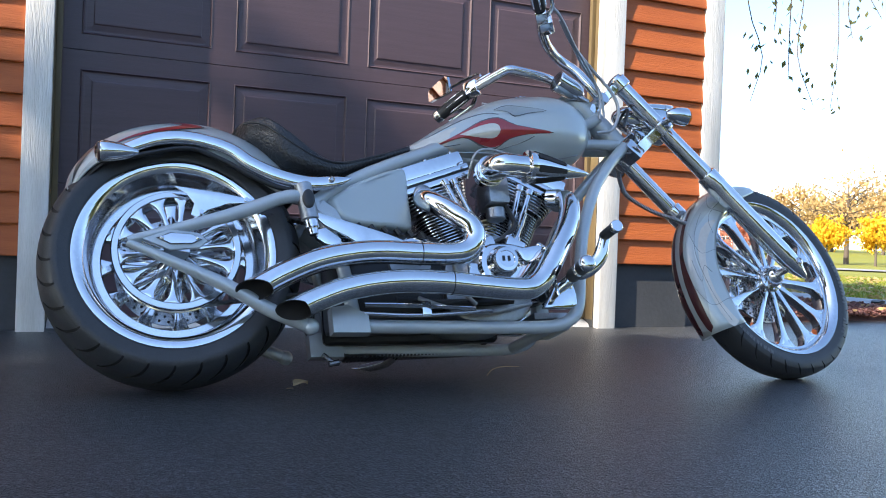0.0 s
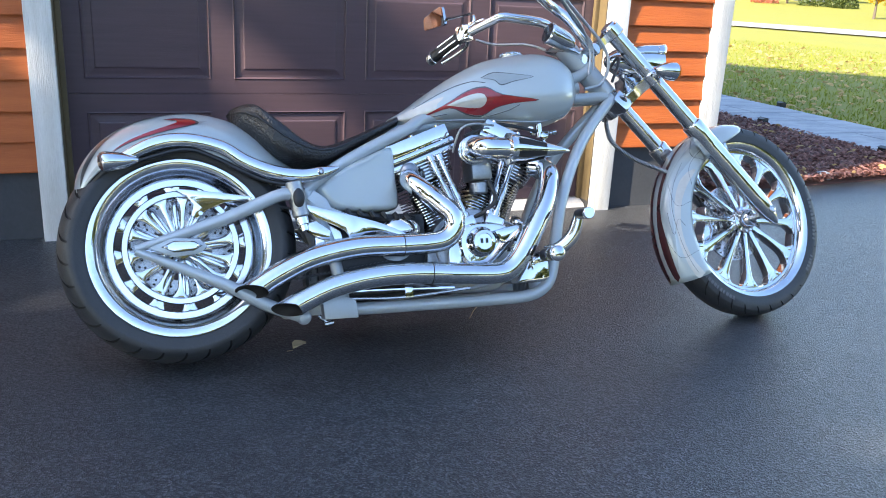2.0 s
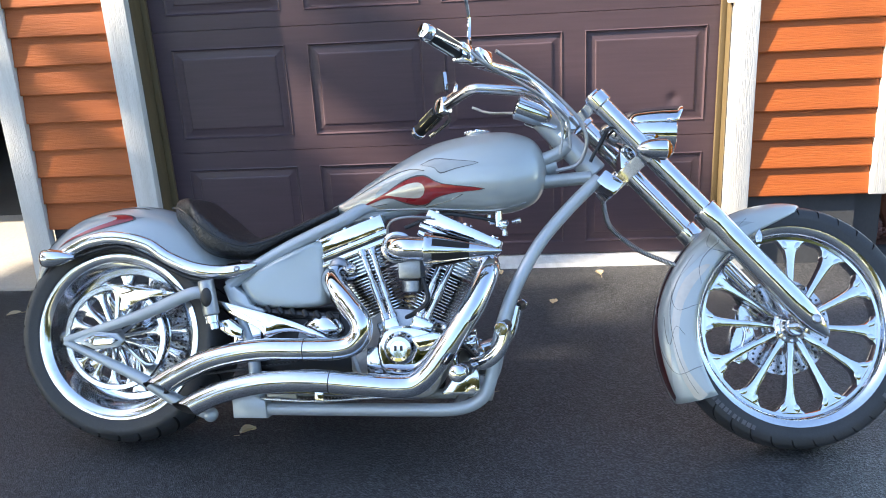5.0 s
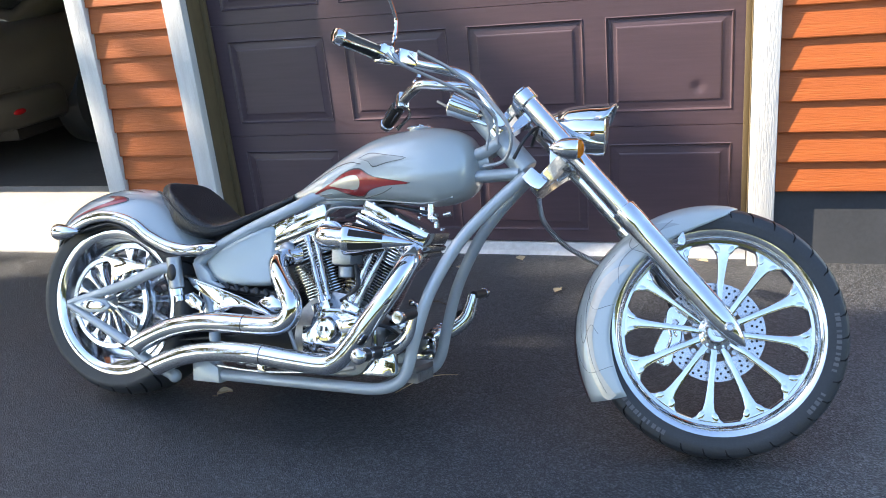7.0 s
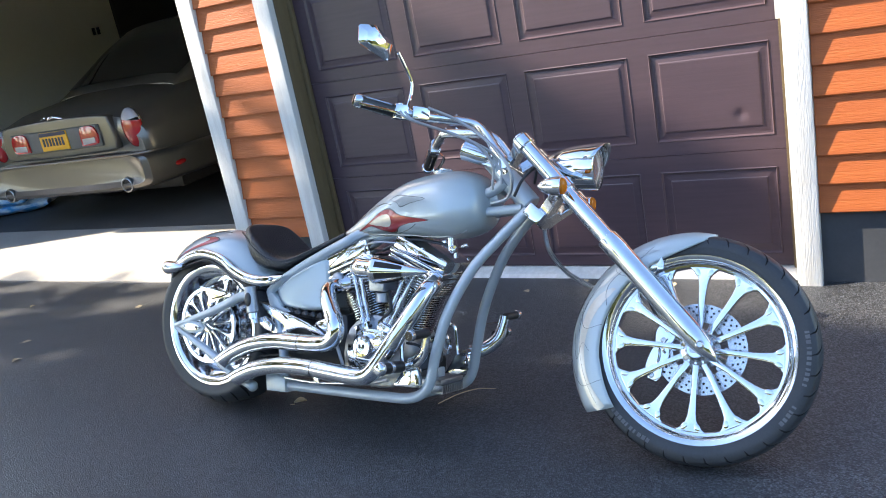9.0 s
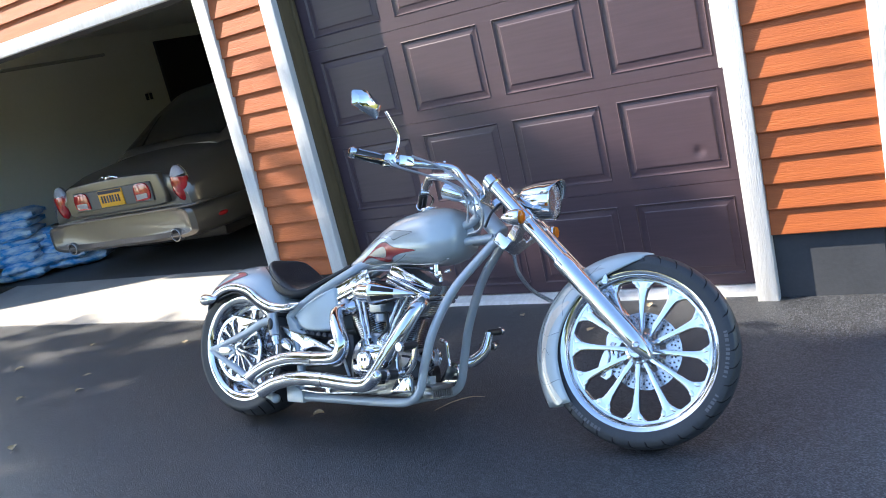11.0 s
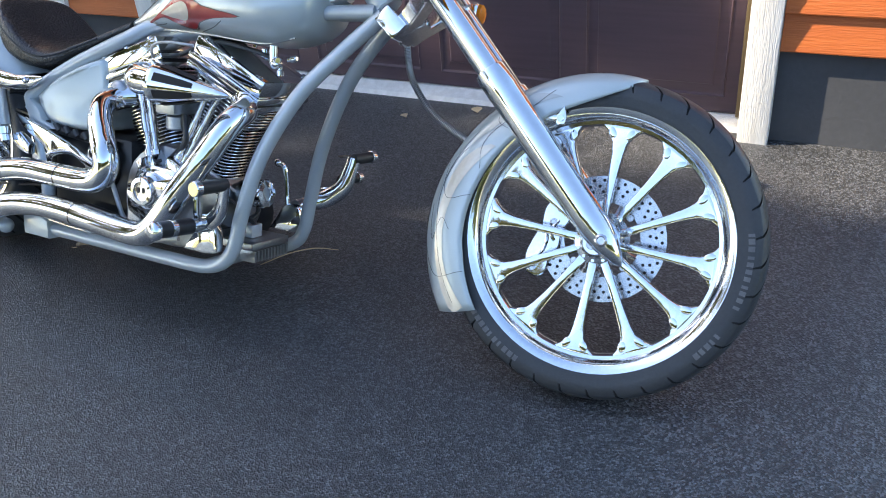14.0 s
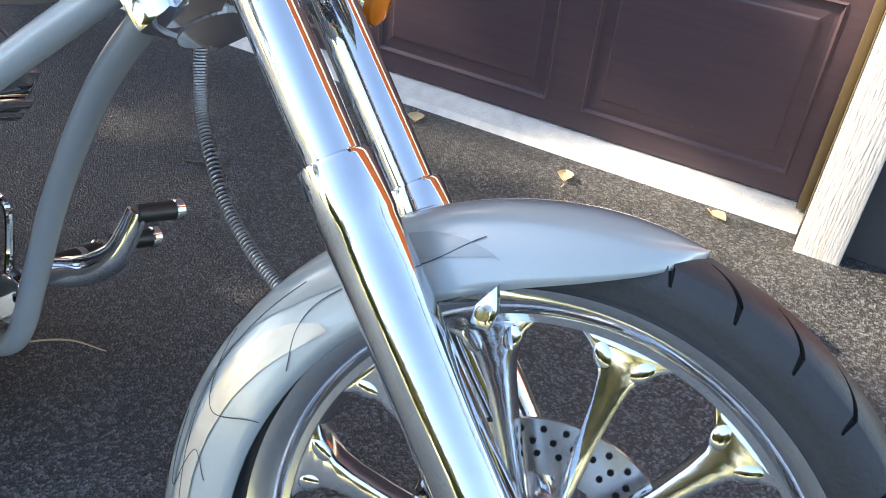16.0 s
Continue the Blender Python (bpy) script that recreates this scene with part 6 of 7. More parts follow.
# ---- forward controls ----
for y in both(1.0):
    bm = bmesh.new()
    prism(bm, smooth_poly([(0.95, 0.165), (1.040, 0.165), (1.055, 0.19), (1.045, 0.235), (1.00, 0.235), (0.975, 0.200)], 3), 0.150 * y, 0.176 * y, 0.006)
    part("control_plate", bm, CHROME, bike)
    bm = bmesh.new()
    tube(bm, [(1.03, 0.16 * y, 0.235), (1.028, 0.205 * y, 0.238), (1.02, 0.235 * y, 0.240)], 0.017, 16)
    pg = part("foot_peg", bm, CHROME, bike, "black rubber foot peg with chrome cap")
    a, b = Vector((1.022, 0.225 * y, 0.240)), Vector((1.012, 0.330 * y, 0.243))
    bm = bmesh.new()
    rod(bm, a, b, 0.0195, 20)
    part("peg_rubber", bm, BLACK, pg)
    for f in (0.45,):
        bm = bmesh.new()
        rod(bm, a.lerp(b, f), a.lerp(b, f + 0.16), 0.0202, 20)
        part("peg_ring", bm, CHROME, pg)
    bm = bmesh.new()
    lathe(bm, [(0.0195, 0.0), (0.0225, 0.003), (0.0225, 0.013), (0.0195, 0.018), (0.012, 0.0215), (0.0005, 0.023)], a.lerp(b, 0.90), b - a, 24)
    part("peg_cap", bm, CHROME, pg)
    bm = bmesh.new()
    tube(bm, [(1.035, 0.195 * y, 0.250), (1.075, 0.215 * y, 0.258), (1.112, 0.228 * y, 0.290), (1.128, 0.236 * y, 0.330), (1.134, 0.240 * y, 0.356)] if y < 0 else [(1.030, 0.200, 0.240), (1.075, 0.236, 0.252), (1.120, 0.252, 0.288), (1.138, 0.258, 0.335), (1.146, 0.262, 0.372)], [0.016, 0.020, 0.020, 0.017, 0.015] if y < 0 else [0.024, 0.025, 0.023, 0.019, 0.017], 14, flat=0.6)
    lv = part("pedal_arm", bm, CHROME, bike, "curved chrome pedal arm")
    a, b = (Vector((1.134, -0.235, 0.354)), Vector((1.124, -0.322, 0.352))) if y < 0 else (Vector((1.146, 0.258, 0.368)), Vector((1.163, 0.330, 0.372)))
    bm = bmesh.new()
    rod(bm, a, b, 0.0150, 18)
    part("toe_peg", bm, BLACK, lv)
    bm = bmesh.new()
    rod(bm, a.lerp(b, 0.85), a.lerp(b, 1.05), 0.0175, 18)
    part("toe_cap", bm, CHROME, lv)
    if y > 0:
        low = Vector((-0.050, 0.012, -0.066))
        bm = bmesh.new()
        rod(bm, a + low, b + low, 0.0150, 18)
        part("toe_peg", bm, BLACK, lv)
        bm = bmesh.new()
        rod(bm, a.lerp(b, 0.85) + low, a.lerp(b, 1.05) + low, 0.0175, 18)
        part("toe_cap", bm, CHROME, lv)
    bm = bmesh.new()
    tube(bm, [(1.0, 0.17 * y, 0.20), (0.99, 0.175 * y, 0.26), (0.985, 0.17 * y, 0.33), (0.965, 0.165 * y, 0.345)], 0.007, 10)
    ball(bm, (0.965, 0.165 * y, 0.345), 0.011, 8)
    part("shift_link", bm, CHROME, bike)

# ---- side stand ----
bm = bmesh.new()
tube(bm, [(0.62, 0.155, 0.112), (0.60, 0.22, 0.100), (0.56, 0.335, 0.108)], [0.015, 0.014, 0.012], 14)
ball(bm, (0.556, 0.345, 0.110), 0.02, 8, (1.4, 1, 0.4))
part("side_stand", bm, CHROME, bike, "chrome side stand")
bm = bmesh.new()
rod(bm, (0.39, 0.08, 0.105), (0.42, 0.08, 0.080), 0.007, 10)
rod(bm, (0.405, 0.08, 0.078), (0.435, 0.08, 0.082), 0.009, 10)
part("stand_lug", bm, STEEL, bike)

# ---- mulch bed, walk, lawn edge ----


def scatter_quads(spots, rng, lo, hi, tilt):
    """Small crumpled flakes: each a bent quad, for chips and leaves."""
    V, Fc = [], []
    for x, y, z in spots:
        s, w = rng.uniform(lo, hi), rng.uniform(0.45, 0.8)
        m = Euler((rng.uniform(-tilt, tilt), rng.uniform(-tilt, tilt), rng.uniform(0, 6.28))).to_matrix()
        k = len(V)
        for a, b, c in ((-s, -s * w, 0), (0, -s * w, s * 0.25), (s, -s * w * 0.6, 0), (s, s * w * 0.6, 0), (0, s * w, s * 0.3), (-s, s * w, 0)):
            p = m @ Vector((a, b, c))
            V.append((x + p.x, y + p.y, z + p.z))
        Fc += [(k, k + 1, k + 4, k + 5), (k + 1, k + 2, k + 3, k + 4)]
    return V, Fc


WALK0, WALK1 = 4.12, 5.06


def bed_front(x):
    return 0.11 + 0.025 * math.sin(x * 2.1) + 0.05 * max(0, x - 2.8)


V, Fc = [], []
NX, NY = 60, 60
for j in range(NY + 1):
    for i in range(NX + 1):
        x = 1.95 + (4.10 - 1.95) * i / NX
        y = bed_front(x) + (8.0 - bed_front(x)) * (j / NY) ** 1.3
        edge = min(1.0, (y - bed_front(x)) / 0.12)
        V.append((x, y, ground_z(x, y) + 0.004 + edge * (0.035 + 0.018 * noise.noise((x * 4, y * 4, 0)))))
w = NX + 1
for j in range(NY):
    for i in range(NX):
        Fc.append((j * w + i, j * w + i + 1, (j + 1) * w + i + 1, (j + 1) * w + i))
tagged(raw("mulch_bed", V, Fc, MULCH, smooth=True), "reddish bark mulch bed beside the garage", "mulch", kind="structure")
rng = random.Random(5)
spots = []
for _ in range(24000):
    x = rng.uniform(1.95, 4.1)
    y = bed_front(x) + 5.6 * rng.random() ** 1.7
    spots.append((x, y, ground_z(x, y) + 0.045 + rng.uniform(-0.01, 0.015)))
V, Fc = scatter_quads(spots, rng, 0.006, 0.018, 0.7)
tagged(raw("mulch_chips", V, Fc, CHIPS), "loose red-brown bark chips", "mulch", kind="stuff")
rng = random.Random(8)
spots = []
for _ in range(160):
    x = rng.uniform(1.98, 4.05)
    y = bed_front(x) + 3.5 * rng.random() ** 1.5
    spots.append((x, y, ground_z(x, y) + 0.066))
V, Fc = scatter_quads(spots, rng, 0.012, 0.026, 0.5)
tagged(raw("bed_leaves", V, Fc, TAN), "dry tan leaves lying on the mulch", "leaves", kind="stuff")

walk_way = thing("walkway", "pale bluestone slab walkway with tight joints", "walkway", kind="structure")
box_part("walk_bed", (WALK0 + 0.01, -0.9, -0.05), (WALK1 - 0.01, 12.0, ground_z(5, 1) + 0.012), FOUND, walk_way, bevel=0)
rng = random.Random(3)
y = -0.9
meshes = {}
while y < 12.0:
    ln = rng.choice((0.45, 0.6, 0.75))
    cut = rng.choice((0.36, 0.47, 0.58))
    for a, b in ((0.0, cut), (cut, 0.94)):
        key = (ln, cut, a)
        if key not in meshes:
            bm = bmesh.new()
            box(bm, (a + 0.006, 0.006, 0.0), (b - 0.006, ln - 0.006, 0.03), 0.004, seg=1)
            o = part("paver", bm, PAVER, walk_way, smooth=False)
            meshes[key] = o
        else:
            o = meshes[key].copy()
            scene.collection.objects.link(o)
            o.parent = walk_way
        o.matrix_basis = Matrix.Translation((WALK0, y, ground_z(5, 1) + 0.008 + rng.uniform(-0.002, 0.002)))
    y += ln


def path_light(x, y):
    t = thing("path_light", "small black box light beside the walkway", "path light", "path lights", m=Matrix.Translation((x, y, ground_z(x, y) + 0.02)))
    bm = bmesh.new()
    box(bm, (-0.032, -0.032, -0.02), (0.032, 0.032, 0.052), 0.005)
    part("housing", bm, BLACK, t)
    bm = bmesh.new()
    box(bm, (-0.024, -0.0345, 0.012), (0.024, -0.033, 0.042), 0.001)
    part("lens", bm, PANE, t)
    bm = bmesh.new()
    prism(bm, [(-0.038, 0.052), (0.038, 0.052), (0.0, 0.064)], -0.038, 0.038)
    part("cap", bm, BLACK, t)


for x, y in ((5.10, 4.14), (5.10, 2.92), (4.12, 2.02), (4.12, 3.33), (5.10, 1.2), (4.12, 0.75)):
    path_light(x, y)

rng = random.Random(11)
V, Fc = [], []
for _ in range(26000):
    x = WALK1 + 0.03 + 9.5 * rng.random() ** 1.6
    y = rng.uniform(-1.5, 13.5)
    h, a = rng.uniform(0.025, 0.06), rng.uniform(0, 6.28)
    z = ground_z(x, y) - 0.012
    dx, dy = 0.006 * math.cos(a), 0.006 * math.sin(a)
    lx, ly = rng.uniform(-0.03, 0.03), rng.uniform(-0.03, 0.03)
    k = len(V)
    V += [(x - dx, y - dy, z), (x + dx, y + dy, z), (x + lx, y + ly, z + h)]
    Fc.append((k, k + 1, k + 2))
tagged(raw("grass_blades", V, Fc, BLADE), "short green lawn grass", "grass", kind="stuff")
spots = []
for _ in range(1700):
    x, y = WALK1 + 0.05 + 8.0 * rng.random() ** 1.3, rng.uniform(-1.0, 12.0)
    spots.append((x, y, ground_z(x, y) + 0.02))
V, Fc = scatter_quads(spots, rng, 0.02, 0.05, 0.5)
tagged(raw("lawn_leaves", V, Fc, TAN), "dry autumn leaves strewn over the lawn", "leaves", kind="stuff")

# ---- animal sculpture, plain rusted iron ----
bm = bmesh.new()
tube(bm, [(0.0, 0.0, 0.20), (0.03, 0.0, 0.235), (0.12, 0.0, 0.25), (0.22, 0.0, 0.25), (0.28, 0.0, 0.245), (0.325, 0.0, 0.225), (0.375, 0.0, 0.175), (0.40, 0.0, 0.145)], [0.02, 0.075, 0.088, 0.085, 0.066, 0.056, 0.034, 0.022], 18)
for x, y in ((0.05, -0.045), (0.05, 0.045), (0.24, -0.045), (0.24, 0.045)):
    tube(bm, [(x, y, 0.22), (x - 0.01, y, 0.12), (x + 0.01, y, 0.05), (x + 0.02, y, 0.0)], [0.042, 0.028, 0.018, 0.024], 10)
for y in (-0.03, 0.03):
    tube(bm, [(0.315, y, 0.265), (0.345, y * 1.6, 0.285), (0.385, y * 2.2, 0.300)], [0.016, 0.015, 0.003], 8, flat=0.5)
tube(bm, [(0.0, 0, 0.24), (-0.03, 0, 0.25), (-0.045, 0, 0.21)], [0.012, 0.008, 0.004], 8)
for k in range(9):
    tube(bm, [(0.05 + 0.028 * k, -0.072, 0.20), (0.053 + 0.028 * k, -0.088, 0.245), (0.05 + 0.028 * k, -0.062, 0.305), (0.05 + 0.028 * k, 0.0, 0.338)], 0.0045, 6)
tagged(part("animal_statue", bm, RUST, pose_m=Matrix.Translation((2.02, 0.27, 0.058)) @ Matrix.Rotation(radians(-8), 4, "Z") @ Matrix.Diagonal((1.02, 0.95, 0.86, 1))), "rusty brown metal animal statue standing in the mulch", "statue")
rng = random.Random(21)
for k in range(9):
    bm = bmesh.new()
    bmesh.ops.create_icosphere(bm, subdivisions=2, radius=1)
    for v in bm.verts:
        v.co *= 1 + 0.25 * noise.noise(v.co * 1.7 + Vector((k * 3, 0, 0)))
    x, y = (2.02 + 0.13 * k + rng.uniform(-0.04, 0.04), 0.24 + rng.uniform(-0.05, 0.12))
    s = rng.uniform(0.025, 0.05)
    tagged(part("stone", bm, PAVER if k % 3 else CONCRETE, pose_m=Matrix.Translation((x, y, ground_z(x, y) + 0.03)) @ Matrix.Diagonal((s * 1.4, s, s * 0.7, 1)), smooth=False), "small rough grey stone at the bed's edge", "stone", "edging stones")

# ---- fallen leaves and a twig on the driveway ----


def fallen_leaf(x, y, size, turn, curl, label):
    bm = bmesh.new()
    rows = []
    for i, (t, w) in enumerate(((0.0, 0.02), (0.2, 0.30), (0.45, 0.42), (0.7, 0.30), (1.0, 0.01))):
        rows.append([bm.verts.new(((t - 0.5) * size, w * s * size, size * (curl * abs(s) * 0.5 + 0.25 * curl * math.sin(t * 3.1)))) for s in (-1, -0.4, 0.4, 1)])
    bridge(bm, rows, closed=False)
    tube(bm, [(-0.5 * size, 0, 0.0), (-0.7 * size, 0.05 * size, 0.01 * size), (-0.85 * size, 0.12 * size, 0.0)], 0.0012, 5, 2)
    return tagged(part("fallen_leaf", bm, DRYLEAF, pose_m=Matrix.Translation((x, y, ground_z(x, y) + 0.003)) @ Matrix.Rotation(turn, 4, "Z")), label, "leaf", "leaves on the driveway")


fallen_leaf(-0.472, -1.380, 0.052, 0.5, 0.5, "pale curled dry leaf on the asphalt beside the wheel")
rng = random.Random(17)
LEAVES = [(-2.95, -1.40), (-2.54, -1.255), (-2.74, -1.045), (0.52, -0.45), (0.73, -0.17), (-2.2, -1.9), (-3.3, -0.6), (1.95, -0.75), (1.55, -2.55), (-1.75, -0.45), (0.05, -0.25), (-3.6, -1.0), (-2.35, -0.55), (2.3, -1.5), (1.08, -0.115), (0.30, -0.13)]
for x, y in LEAVES:
    fallen_leaf(x, y, rng.uniform(0.035, 0.06), rng.uniform(0, 6), rng.uniform(0.1, 0.5), "dry tan leaf fallen on the dark asphalt")
bm = bmesh.new()
tube(bm, [(0.125, -1.29, 0.004), (0.175, -1.22, 0.010), (0.235, -1.17, 0.011), (0.304, -1.152, 0.008)], [0.0012, 0.0018, 0.0018, 0.001], 6)
tagged(part("twig", bm, DRYLEAF), "thin curved dry stalk lying on the asphalt", "twig")
bm = bmesh.new()
tube(bm, [(-0.02, -0.62, 0.019), (0.05, -0.60, 0.022), (0.10, -0.62, 0.019)], 0.0025, 6)
tube(bm, [(0.04, -0.60, 0.021), (0.07, -0.57, 0.020)], 0.002, 6)
tagged(part("twig", bm, BARK), "short dark forked twig lying on the asphalt", "twig")

# ---- trees ----


def tree(x, y, height, crown_r, crown_z0, leaves, material, seed, label, leaf=0.16, bare=0, lean=(0, 0), droop=0.0, squash=1.0):
    """Tapered trunk, limbs and a crown of many small leaf clumps with gaps."""
    rng = random.Random(seed)
    z0 = ground_z(x, y) - 0.05
    t = thing("tree", label, "tree", "garden trees", m=Matrix.Translation((x, y, z0)))
    bm = bmesh.new()
    r = height * 0.022
    top = Vector((lean[0], lean[1], height * 0.86))
    mid = Vector((lean[0] * 0.3, lean[1] * 0.3, height * 0.4))
    tube(bm, [(0, 0, 0), mid * 0.5, mid, top], [r * 1.25, r, r * 0.75, r * 0.15], 10, 4)
    tips = []
    for k in range(14 + bare):
        f = rng.uniform(0.28, 0.85)
        base = Vector((lean[0] * f, lean[1] * f, height * 0.86 * f))
        a = rng.uniform(0, 6.28)
        reach = crown_r * rng.uniform(0.55, 1.0) * (1.1 - 0.5 * abs(f - 0.5))
        up = rng.uniform(0.15, 0.55) * height * 0.4
        e = base + Vector((math.cos(a) * reach, math.sin(a) * reach, up))
        m_ = base.lerp(e, 0.5) + Vector((0, 0, up * 0.12))
        tube(bm, [base, m_, e], [r * 0.35, r * 0.2, r * 0.05], 6, 3)
        tips += [m_, e, base.lerp(e, 0.75)]
        for _ in range(4):
            q = base.lerp(e, rng.uniform(0.4, 1.0))
            e2 = q + Vector((rng.uniform(-1, 1), rng.uniform(-1, 1), rng.uniform(0.1, 1.0))) * crown_r * 0.28
            tube(bm, [q, e2], [r * 0.09, r * 0.02], 5, 1)
            tips.append(e2)
    part("trunk", bm, BARK, t)
    cz, ch = (crown_z0 + height) / 2, (height - crown_z0) / 2
    clumps = [p for p in tips if p.z > crown_z0]
    for _ in range(int(40 * squash)):
        v = Vector((rng.gauss(0, 1), rng.gauss(0, 1), rng.gauss(0, 1))).normalized() * rng.uniform(0.35, 1.0)
        clumps.append(Vector((v.x * crown_r + lean[0] * 0.8, v.y * crown_r + lean[1] * 0.8, cz + v.z * ch)))
    V, Fc = [], []
    for _ in range(leaves):
        c = rng.choice(clumps)
        p = c + Vector((rng.gauss(0, 1), rng.gauss(0, 1), rng.gauss(0, 0.8))) * crown_r * 0.15
        s = leaf * rng.uniform(0.6, 1.3)
        m_ = Euler((rng.uniform(0, 6.28), rng.uniform(0, 6.28), rng.uniform(0, 6.28))).to_matrix()
        k = len(V)
        for a, b in ((-0.5, 0), (0, -0.38), (0.55, 0), (0, 0.38)):
            V.append(p + m_ @ Vector((a * s, b * s, 0.12 * s * (a * a))))
        Fc.append((k, k + 1, k + 2, k + 3))
    raw("crown", V, Fc, material, t)
    return t


def polar(az, dist):
    return -1.0 + dist * math.sin(radians(az + 1.95)), -3.65 + dist * math.cos(radians(az + 1.95))


# tall unseen trees along the drive behind the camera, added to block the sun
SX, SY = 0.956, 0.293


def belt(perp, dist):
    return -SX * dist + SY * perp, -SY * dist - SX * perp


# crowns and gaps are set by where shade falls on door, bike and ground
for perp, dist, h, cr, cz0, lv, sd, lf in ((3.7, 14, 14.4, 2.3, 3.0, 13000, 1, 0.24), (1.75, 13.6, 14.4, 0.85, 7.0, 9500, 12, 0.20), (1.6, 13.0, 13.7, 0.58, 9.4, 5200, 13, 0.20), (0.35, 14, 10.9, 1.0, 7.0, 1700, 4, 0.20), (0.85, 14.2, 11.3, 0.4, 9.2, 1500, 18, 0.18),
                                           (0.02, 14.4, 11.9, 0.26, 9.4, 900, 19, 0.16), (-3.8, 15, 13.8, 2.0, 9.6, 3200, 2, 0.22), (0.06, 14.1, 11.8, 0.20, 11.3, 700, 20, 0.13), (0.30, 13.9, 11.85, 0.15, 11.4, 420, 21, 0.12), (-0.48, 14.2, 8.3, 0.36, 6.3, 520, 26, 0.17), (-0.98, 14.3, 8.1, 0.16, 7.3, 90, 27, 0.13),
                                           (8.0, 15, 14.0, 2.6, 2.4, 5000, 3, 0.24), (-9.5, 19, 13.0, 3.0, 2.6, 4200, 5, 0.26), (13.0, 16, 13.0, 3.0, 2.0, 4200, 6, 0.26)):
    bx, by = belt(perp, dist)
    tree(bx, by, h, cr, cz0, lv, OLIVE, sd, "unseen tall leafy tree added to cast shade" if lv > 200 else "unseen slender thinly leaved tree added to dapple the apron", lf)
for bx, by, sd in ((6.0, -24.0, 7), (13.0, -20.0, 8), (-3.0, -26.0, 9), (20.0, -14.0, 10), (1.5, -22.0, 14), (9.5, -23.0, 15), (-7.5, -24.0, 16), (16.5, -17.5, 17)):
    tree(bx, by, 6.2, 3.4, 0.9, 5200, GREEN if sd % 2 else OLIVE, sd, "tall leafy tree across the drive", 0.36)

for bx, by, sd in ((9.0, -14.5, 23), (14.5, -8.5, 25)):
    tree(bx, by, 5.0, 2.4, 0.7, 4600, GREEN, sd, "broad leafy tree across the drive", 0.34)

# far trees and shrubs over the lawn
for az, dist, h, cr, cz0, lv, ml, sd, lf, bare, lab in (
        (44.5, 62, 3.5, 1.25, 1.0, 2600, YELLOW, 31, 0.20, 0, "small bright yellow autumn tree"), (47.2, 60, 3.2, 1.15, 1.0, 2600, YELLOW, 32, 0.20, 0, "small bright yellow autumn tree"),
        (45.6, 66, 7.0, 3.0, 1.6, 900, TAN, 33, 0.22, 22, "half-bare tan tree with upright branches"), (49.5, 64, 4.5, 1.9, 1.0, 2200, YELLOW, 34, 0.22, 0, "bright yellow autumn tree"),
        (39.6, 88, 4.2, 2.2, 0.9, 2600, PINK, 35, 0.24, 4, "russet red ornamental tree"), (42.9, 118, 9.0, 3.4, 1.5, 2200, TAN, 36, 0.40, 6, "tan autumn tree behind the house"),
        (47.6, 112, 8.0, 4.2, 1.0, 3000, TAN, 37, 0.42, 4, "tan autumn tree behind the lawn"), (50.5, 108, 7.5, 4.0, 1.0, 3000, OLIVE, 38, 0.42, 0, "green-yellow tree behind the lawn"),
        (44.8, 125, 7.5, 4.5, 1.0, 2600, TAN, 39, 0.45, 4, "tan autumn tree behind the lawn"), (53.5, 100, 7.0, 3.8, 1.0, 2600, TAN, 40, 0.42, 2, "tan autumn tree behind the lawn")):
    tx, ty = polar(az, dist)
    tree(tx, ty, h, cr, cz0, lv, ml, sd, lab, lf, bare)


def shrub(az, dist, r, ml, seed, label):
    x, y = polar(az, dist)
    rng = random.Random(seed)
    V, Fc = [], []
    for _ in range(900):
        v = Vector((rng.gauss(0, 1), rng.gauss(0, 1), abs(rng.gauss(0, 1)))).normalized() * r * rng.uniform(0.6, 1.05)
        m_ = Euler((rng.uniform(0, 6.28), rng.uniform(0, 6.28), 0)).to_matrix()
        k, s = len(V), 0.22
        for a, b in ((-0.5, 0), (0, -0.4), (0.5, 0), (0, 0.4)):
            V.append(Vector((x, y, ground_z(x, y))) + Vector((v.x, v.y, v.z * 1.15)) + m_ @ Vector((a * s, b * s, 0)))
        Fc.append((k, k + 1, k + 2, k + 3))
    tagged(raw("shrub", V, Fc, ml), label, "shrub", "shrubs by the house")


shrub(41.2, 84, 1.5, GREEN, 51, "clipped dark green shrub beside the house")
shrub(42.8, 82, 1.1, GREEN, 52, "low dark green shrub beside the house")
shrub(38.3, 86, 1.2, PINK, 53, "russet shrub beside the house")

